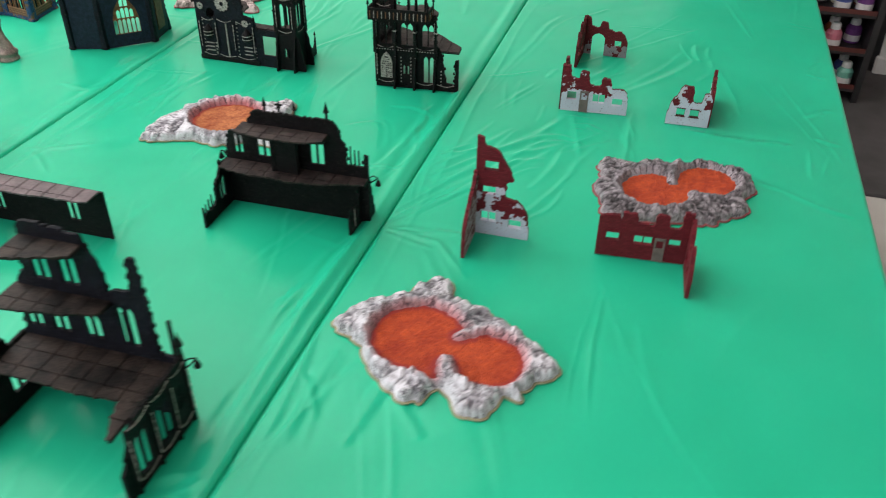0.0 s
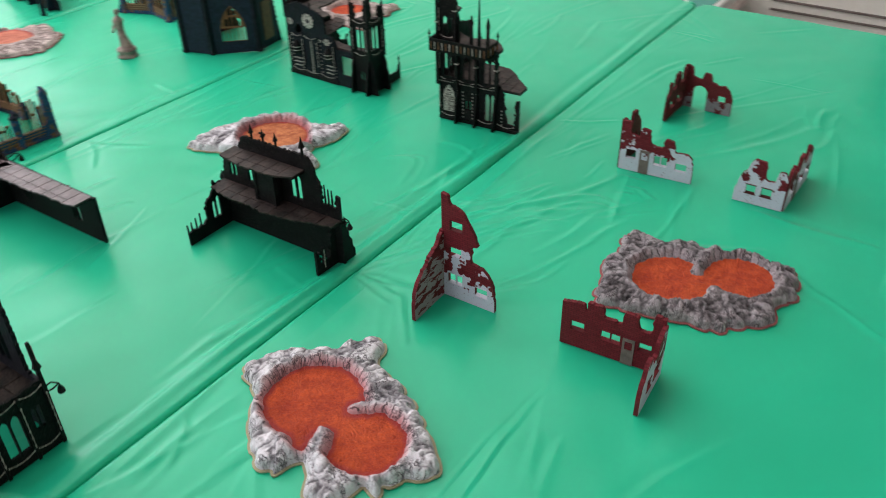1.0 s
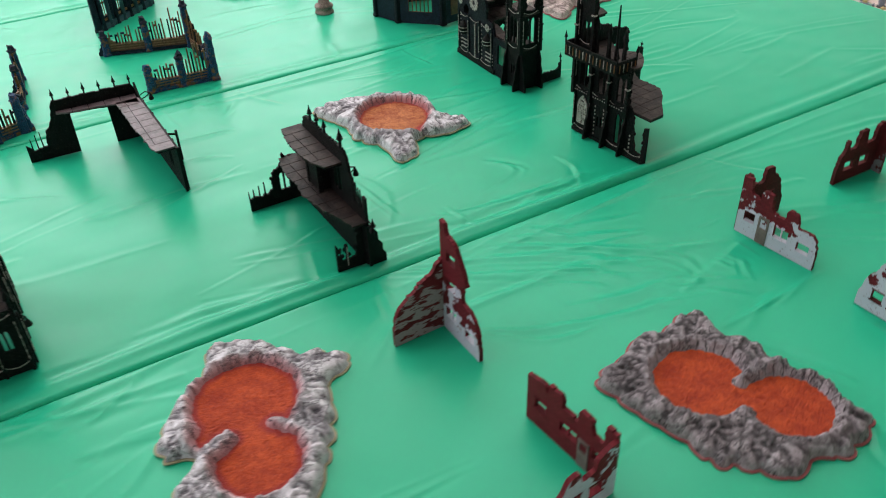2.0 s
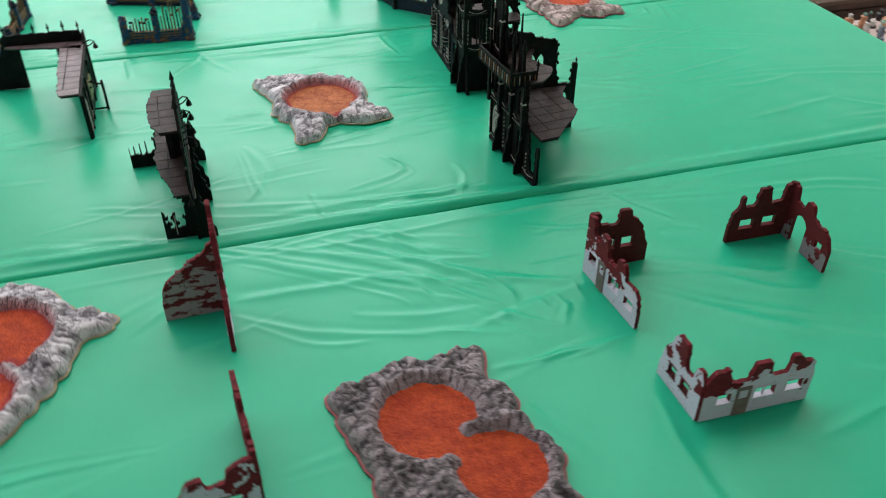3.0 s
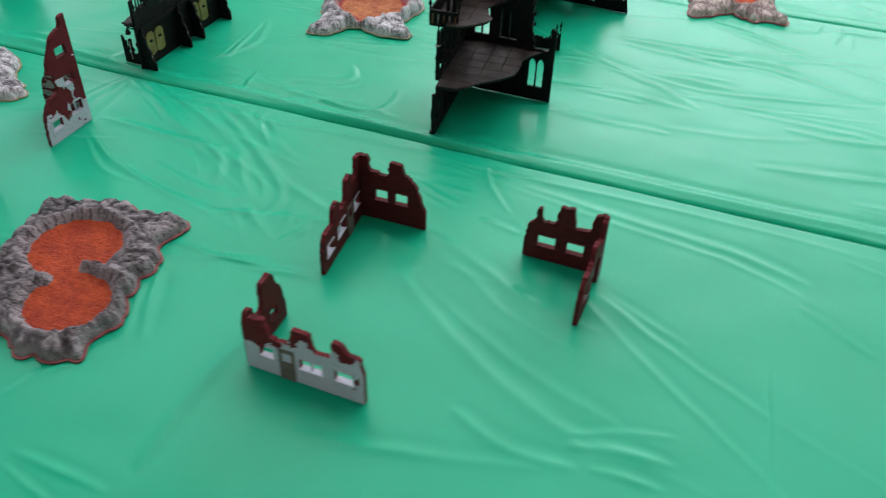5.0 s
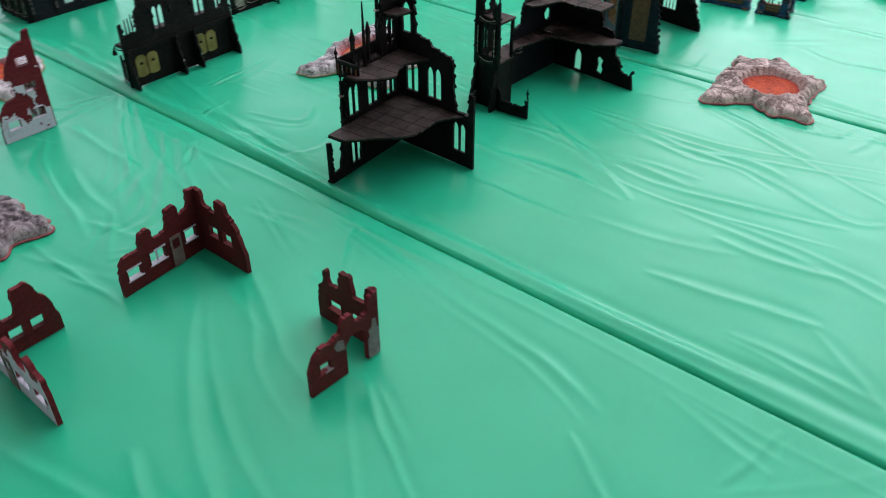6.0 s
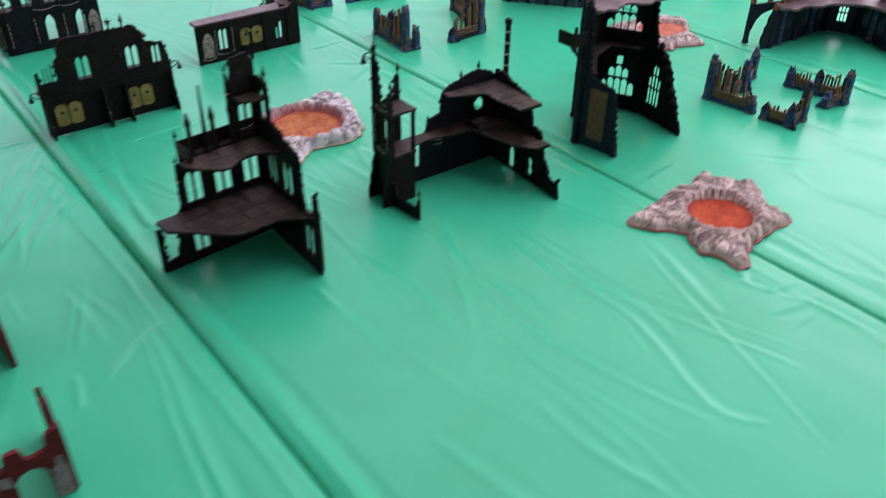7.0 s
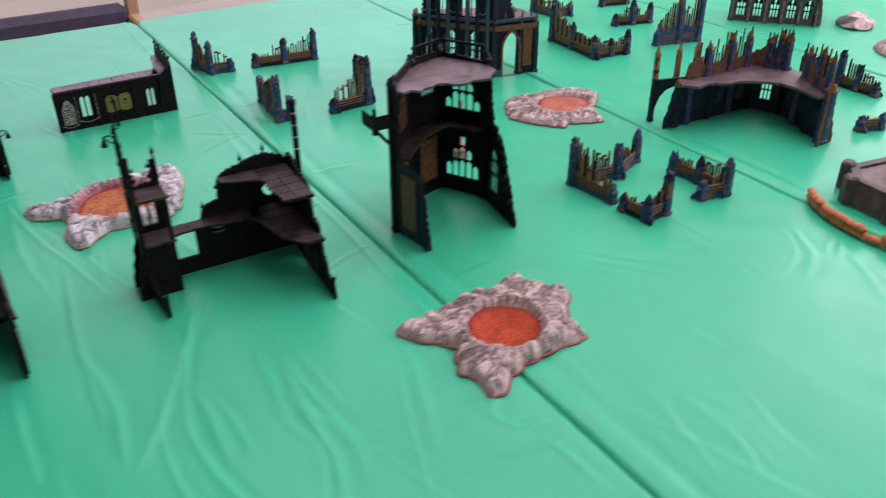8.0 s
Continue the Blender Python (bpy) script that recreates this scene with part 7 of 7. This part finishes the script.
part("wall", ring_wall(-1.655, 0.64, OUT, 0, 0.048, 0.17, 0.90), BUNKER_STONE, g)
part("floor_plate", level([(-1.655 + a * 0.78, 0.64 + b * 0.78) for a, b in OUT], 0.040, 0.006)[:2], DOOR_GREY, g)
part("upper_wall", ring_wall(-1.685, 0.655, [(a * 0.5, b * 0.55) for a, b in OUT], 0.04, 0.070, 0.25, 0.92), BUNKER_STONE, g)
for a, b in OUT[1:4]:
    part("corner_block", soft_box(-1.655 + a * 0.93, 0.64 + b * 0.93, 0, 0.024, 0.024, 0.055, math.degrees(math.atan2(b, a)), 0.004), BUNKER_STONE, g)
part("gate", box(-1.606, 0.575, 0.006, 0.030, 0.006, 0.030, 25), BLACK, g)

g = thing("barricade", -1.49, 0.66, "curved orange-brown sandbag barricade round a bunker", "barricade")
ARC = [(-1.532, 0.548), (-1.512, 0.572), (-1.497, 0.600), (-1.487, 0.630), (-1.480, 0.662), (-1.479, 0.695), (-1.482, 0.728), (-1.488, 0.760), (-1.50, 0.79)]
for lay in range(2):
    for i, (p, q) in enumerate(zip(ARC, ARC[1:])):
        cx, cy = (p[0] + q[0]) / 2, (p[1] + q[1]) / 2
        if lay and i % 2 and i > 3:
            continue
        a = math.atan2(q[1] - p[1], q[0] - p[0])
        v, f = lathe(0, 0, 0, [(0.003, -0.019), (0.0075, -0.015), (0.0090, 0), (0.0075, 0.015), (0.003, 0.019)], 8)
        v = [(cx + c * math.cos(a) - b * math.sin(a), cy + c * math.sin(a) + b * math.cos(a), 0.007 + lay * (0.010 + 0.002 * math.sin(i * 2.3)) + a0 * 0.8) for a0, b, c in v]
        part("sandbag", (v, f), SAND, g, smooth=True)


def foil_lump(x, y):
    v, f = lathe(x, y, 0, [(0.050, 0), (0.056, 0.006), (0.046, 0.020), (0.030, 0.032), (0.010, 0.036)], 14)
    v = [(a + 0.016 * noise.noise((a * 50, b * 50, 1.0)), b + 0.016 * noise.noise((a * 50, b * 50, 5.0)), max(0, c + 0.014 * noise.noise((a * 60, b * 60, 9.0))) if c > 0 else 0.0) for a, b, c in v]
    m = speckled("crumpled_pink_foil", (0.25, 0.18, 0.18), (0.50, 0.40, 0.39), 60, 0.3, 0.3, 0.003, 200)
    solo("foil_lump", (v, f), [m], "crumpled pale pink foil lump beside a stone chapel", "foil", at=(x, y, 0))


foil_lump(-2.62, -0.12)


# ---- furniture and shelves round the tables ----
def chair(x, y, turn, label):
    c = thing("armchair", 0, 0, label, "chair", "", 0.0)
    for sx in (-1, 1):
        part("arm", soft_box(sx * 0.27, 0.02, 0.60, 0.05, 0.46, 0.03, 0, 0.008), WOOD, c)
        for sy in (-0.20, 0.22):
            part("leg", soft_box(sx * 0.27, sy, 0.0, 0.045, 0.05, 0.60 if sy > 0 else 0.73, 0, 0.006), WOOD, c)
    part("seat", soft_box(0, 0.02, 0.40, 0.50, 0.48, 0.09, 0, 0.03), SEAT_FABRIC, c)
    part("backrest", soft_box(0, -0.20, 0.50, 0.50, 0.07, 0.17, 0, 0.025), SEAT_FABRIC, c)
    c.matrix_world = pose(x, y, FLOOR_Z, 0, 0, turn)


chair(-0.62, -1.78, 0, "wooden armchair with dark grey padded seat and back")


def paint_rack(x, y):
    """A black shop rack with tilted shelves of paint pots."""
    r_ = thing("paint_rack", x, y, "black metal rack stocked with small paint pots", "rack", "", FLOOR_Z)
    w, d = 0.80, 0.34
    part("back_panel", box(x, y + d / 2, FLOOR_Z, w, 0.02, 1.9), DARK_METAL, r_)
    for sx in (-1, 1):
        part("side_panel", box(x + sx * w / 2, y, FLOOR_Z, 0.025, d, 1.9), DARK_METAL, r_)
    for k in range(11):
        z = FLOOR_Z + 0.06 + 0.16 * k
        sh = part("shelf", box(x, y - 0.01, z, w - 0.03, d - 0.02, 0.012), DARK_METAL, r_)
        part("shelf_lip", box(x, y - d / 2 + 0.005, z, w - 0.03, 0.008, 0.03), RACK_STRIP, sh, "dark red price strip")
    return r_


RACK_STRIP = plain("dark_red_price_strip", (0.10, 0.022, 0.018))
POT_COLOURS = [plain("pot_%s" % n, c, 0.35) for n, c in (("pink", (0.55, 0.16, 0.22)), ("mint", (0.16, 0.45, 0.36)), ("black", (0.015, 0.015, 0.017)), ("blue", (0.06, 0.10, 0.35)), ("rust", (0.32, 0.10, 0.04)), ("bone", (0.55, 0.48, 0.35)), ("purple", (0.16, 0.05, 0.22)))]
POT_LABEL = plain("white_pot_label", (0.72, 0.70, 0.70), 0.5)
POT_CAP = plain("white_pot_cap", (0.70, 0.72, 0.72), 0.4)


def paint_pot(colour):
    p = thing("paint_pot", 0, 0, "small round paint pot with white label and flip cap", "paint pot", "paint pots on the rack", 0.0)
    part("body", lathe(0, 0, 0, [(0.030, 0), (0.033, 0.004), (0.033, 0.060), (0.026, 0.070), (0.022, 0.076)], 14), colour, p)
    part("cap", lathe(0, 0, 0.0765, [(0.0205, 0), (0.0205, 0.018), (0.016, 0.026)], 14), POT_CAP, p, "white flip cap")
    part("label", lathe(0, 0, 0.010, [(0.0337, 0), (0.0337, 0.026)], 14), POT_LABEL, p, "white paper label")
    return p


RACK_X, RACK_Y = 0.82, 2.36
paint_rack(RACK_X, RACK_Y)
pots = [paint_pot(c) for c in POT_COLOURS]
placed = set()
pot_rng = random.Random(5)
for k in range(11):
    for i in range(9):
        for row in range(2):
            if pot_rng.random() < (0.05 if k > 1 else 0.4):
                continue
            c = pot_rng.randrange(len(pots))
            m = pose(RACK_X - 0.34 + i * 0.085 + pot_rng.uniform(-0.003, 0.003), RACK_Y - 0.115 + row * 0.085, FLOOR_Z + 0.0725 + 0.16 * k)
            if c in placed:
                copy_thing(pots[c], m)
            else:
                pots[c].matrix_world = m
                placed.add(c)


post = thing("door_post", 1.42, 2.66, "plain white painted door post beside a paint rack", "post", "", FLOOR_Z, "structure")
part("shaft", soft_box(1.42, 2.66, FLOOR_Z, 0.13, 0.16, CEIL_Z - FLOOR_Z - 0.002, 0, 0.01), WHITE_PAINT, post)
part("skirting", soft_box(1.42, 2.66, FLOOR_Z, 0.15, 0.18, 0.09, 0, 0.006), WHITE_PAINT, post)

SLOT_SHADOW = plain("slot_shadow_brown", (0.14, 0.11, 0.10), 0.7)


def heater(x, y):
    """A cream cabinet heater with grille slots."""
    h = thing("wall_heater", x, y, "cream metal cabinet heater with dark vent slots", "heater", "", FLOOR_Z)
    part("cabinet", soft_box(x, y, FLOOR_Z, 0.90, 0.26, 0.78, 0, 0.015), WALL_MAT, h)
    for k in range(7):
        # raised bars, with the shadow inside each slot put into their colour
        part("slot", box(x + 0.08, y - 0.132, FLOOR_Z + 0.37 + 0.034 * k, 0.56, 0.008, 0.007), SLOT_SHADOW, h)
    part("feet", box(x, y, FLOOR_Z, 0.86, 0.2, 0.03), DARK_METAL, h)


heater(0.24, 2.03)
solo("floor_mat", soft_box(1.35, 2.25, FLOOR_Z, 1.55, 1.72, 0.012, 0, 0.006), DARK_MAT, "dark grey carpet mat in front of a paint rack", "mat")
bin_ = thing("waste_bin", 1.40, 2.72, "white plastic bin standing beside the paint rack", "bin", "", FLOOR_Z + 0.012)
part("body", lathe(1.40, 2.72, FLOOR_Z + 0.30, [(0.13, 0), (0.16, 0.5), (0.165, 0.51), (0.15, 0.51)], 20), WHITE_PAINT, bin_)
part("stand", lathe(1.40, 2.72, FLOOR_Z + 0.012, [(0.14, 0), (0.14, 0.02), (0.11, 0.29)], 20), DARK_METAL, bin_)


BROWN_WOOD = speckled("dark_brown_wood", (0.045, 0.022, 0.013), (0.085, 0.045, 0.028), 9, 0.45, 0, 0.0006, 150)


PALE_TOP = plain("pale_pink_laminate", (0.66, 0.54, 0.52), 0.4)


def side_table(x, y, turn, label):
    """A plain brown table on steel legs."""
    t_ = thing("side_table", 0, 0, label, "table", "", 0.0)
    part("tabletop", soft_box(0, 0, 0.57, 0.80, 0.55, 0.035, 0, 0.01), PALE_TOP, t_)
    for sx in (-1, 1):
        for sy in (-1, 1):
            part("leg", box(sx * 0.36, sy * 0.23, 0, 0.04, 0.04, 0.57), STEEL, t_)
    t_.matrix_world = pose(x, y, FLOOR_Z, 0, 0, turn)


side_table(-0.43, 1.60, 0, "pale pink side table crowded with tiny painted models")
cup = thing("cupboard", -1.10, 1.55, "dark brown wooden cupboard beside a side table", "cupboard", "", FLOOR_Z)
part("cabinet", soft_box(-1.10, 1.55, FLOOR_Z, 0.44, 0.40, 0.62, 0, 0.01), BROWN_WOOD, cup)
part("cupboard_top", soft_box(-1.10, 1.55, FLOOR_Z + 0.62, 0.46, 0.43, 0.025, 0, 0.008), BROWN_WOOD, cup)
tub = thing("storage_box", -0.93, 1.275, "pale pink plastic storage box with a cream lid", "storage box", "", FLOOR_Z)
PINK_PLASTIC = plain("pale_pink_plastic", (0.62, 0.42, 0.38), 0.5)
CREAM_PLASTIC = plain("cream_plastic", (0.66, 0.58, 0.50), 0.5)
part("body", soft_box(-0.93, 1.275, FLOOR_Z, 0.30, 0.12, 0.70, 0, 0.01), PINK_PLASTIC, tub)
part("lid", soft_box(-0.93, 1.275, FLOOR_Z + 0.70, 0.32, 0.13, 0.03, 0, 0.008), CREAM_PLASTIC, tub)

box_rng = random.Random(8)
PASTEL = [plain("clutter_%s" % n, c, 0.5) for n, c in (("lilac", (0.42, 0.33, 0.40)), ("cream", (0.60, 0.50, 0.38)), ("orange", (0.55, 0.26, 0.14)), ("mint", (0.20, 0.42, 0.36)), ("white", (0.66, 0.64, 0.62)), ("slate", (0.16, 0.20, 0.26)), ("dark", (0.03, 0.028, 0.03)), ("yellow", (0.58, 0.46, 0.20)))]
for row in range(7):
    for col in range(17):
        if box_rng.random() < 0.12:
            continue
        x, y = -0.80 + 0.038 * col + box_rng.uniform(-0.008, 0.008), 1.365 + 0.055 * row + box_rng.uniform(-0.01, 0.01)
        c = thing("tabletop_model", x, y, "tiny multicoloured painted model on a cluttered side table", "model", "models on the side table", -0.145)
        tall, wide = box_rng.uniform(0.018, 0.045), box_rng.uniform(0.010, 0.017)
        one, two, three = (PASTEL[box_rng.randrange(8)] for _ in range(3))
        part("base", lathe(x, y, -0.145, [(wide * 0.9, 0), (wide * 0.9, 0.003), (wide * 0.8, 0.004)], 9), PASTEL[6], c)
        if box_rng.random() < 0.6:
            part("body", lathe(x, y, -0.1412, [(wide * 0.55, 0), (wide * 0.7, tall * 0.3), (wide * 0.45, tall * 0.55), (wide * 0.62, tall * 0.75), (wide * 0.2, tall * 0.84)], 7), one, c)
            part("crest", lathe(x + wide * 0.1, y, -0.1412 + tall * 0.82, [(wide * 0.3, 0), (wide * 0.34, tall * 0.1), (wide * 0.1, tall * 0.2)], 6), two, c)
        else:
            turn = box_rng.uniform(0, 90)
            part("hull", soft_box(x, y, -0.1412, wide * 2.0, wide * 1.4, tall * 0.5, turn, 0.003), one, c)
            part("turret", soft_box(x, y, -0.1412 + tall * 0.5, wide * 0.9, wide * 0.8, tall * 0.3, turn + 20, 0.002), three, c)
tray = thing("white_tray", -0.10, 1.60, "white plastic tray with a teal inside on a side table", "tray", "", -0.145)
part("tray", soft_box(-0.10, 1.60, -0.145, 0.12, 0.40, 0.035, 0, 0.006), WHITE_PAINT, tray)
part("liner", box(-0.10, 1.60, -0.109, 0.085, 0.34, 0.002), plain("teal_liner", (0.03, 0.24, 0.20)), tray)
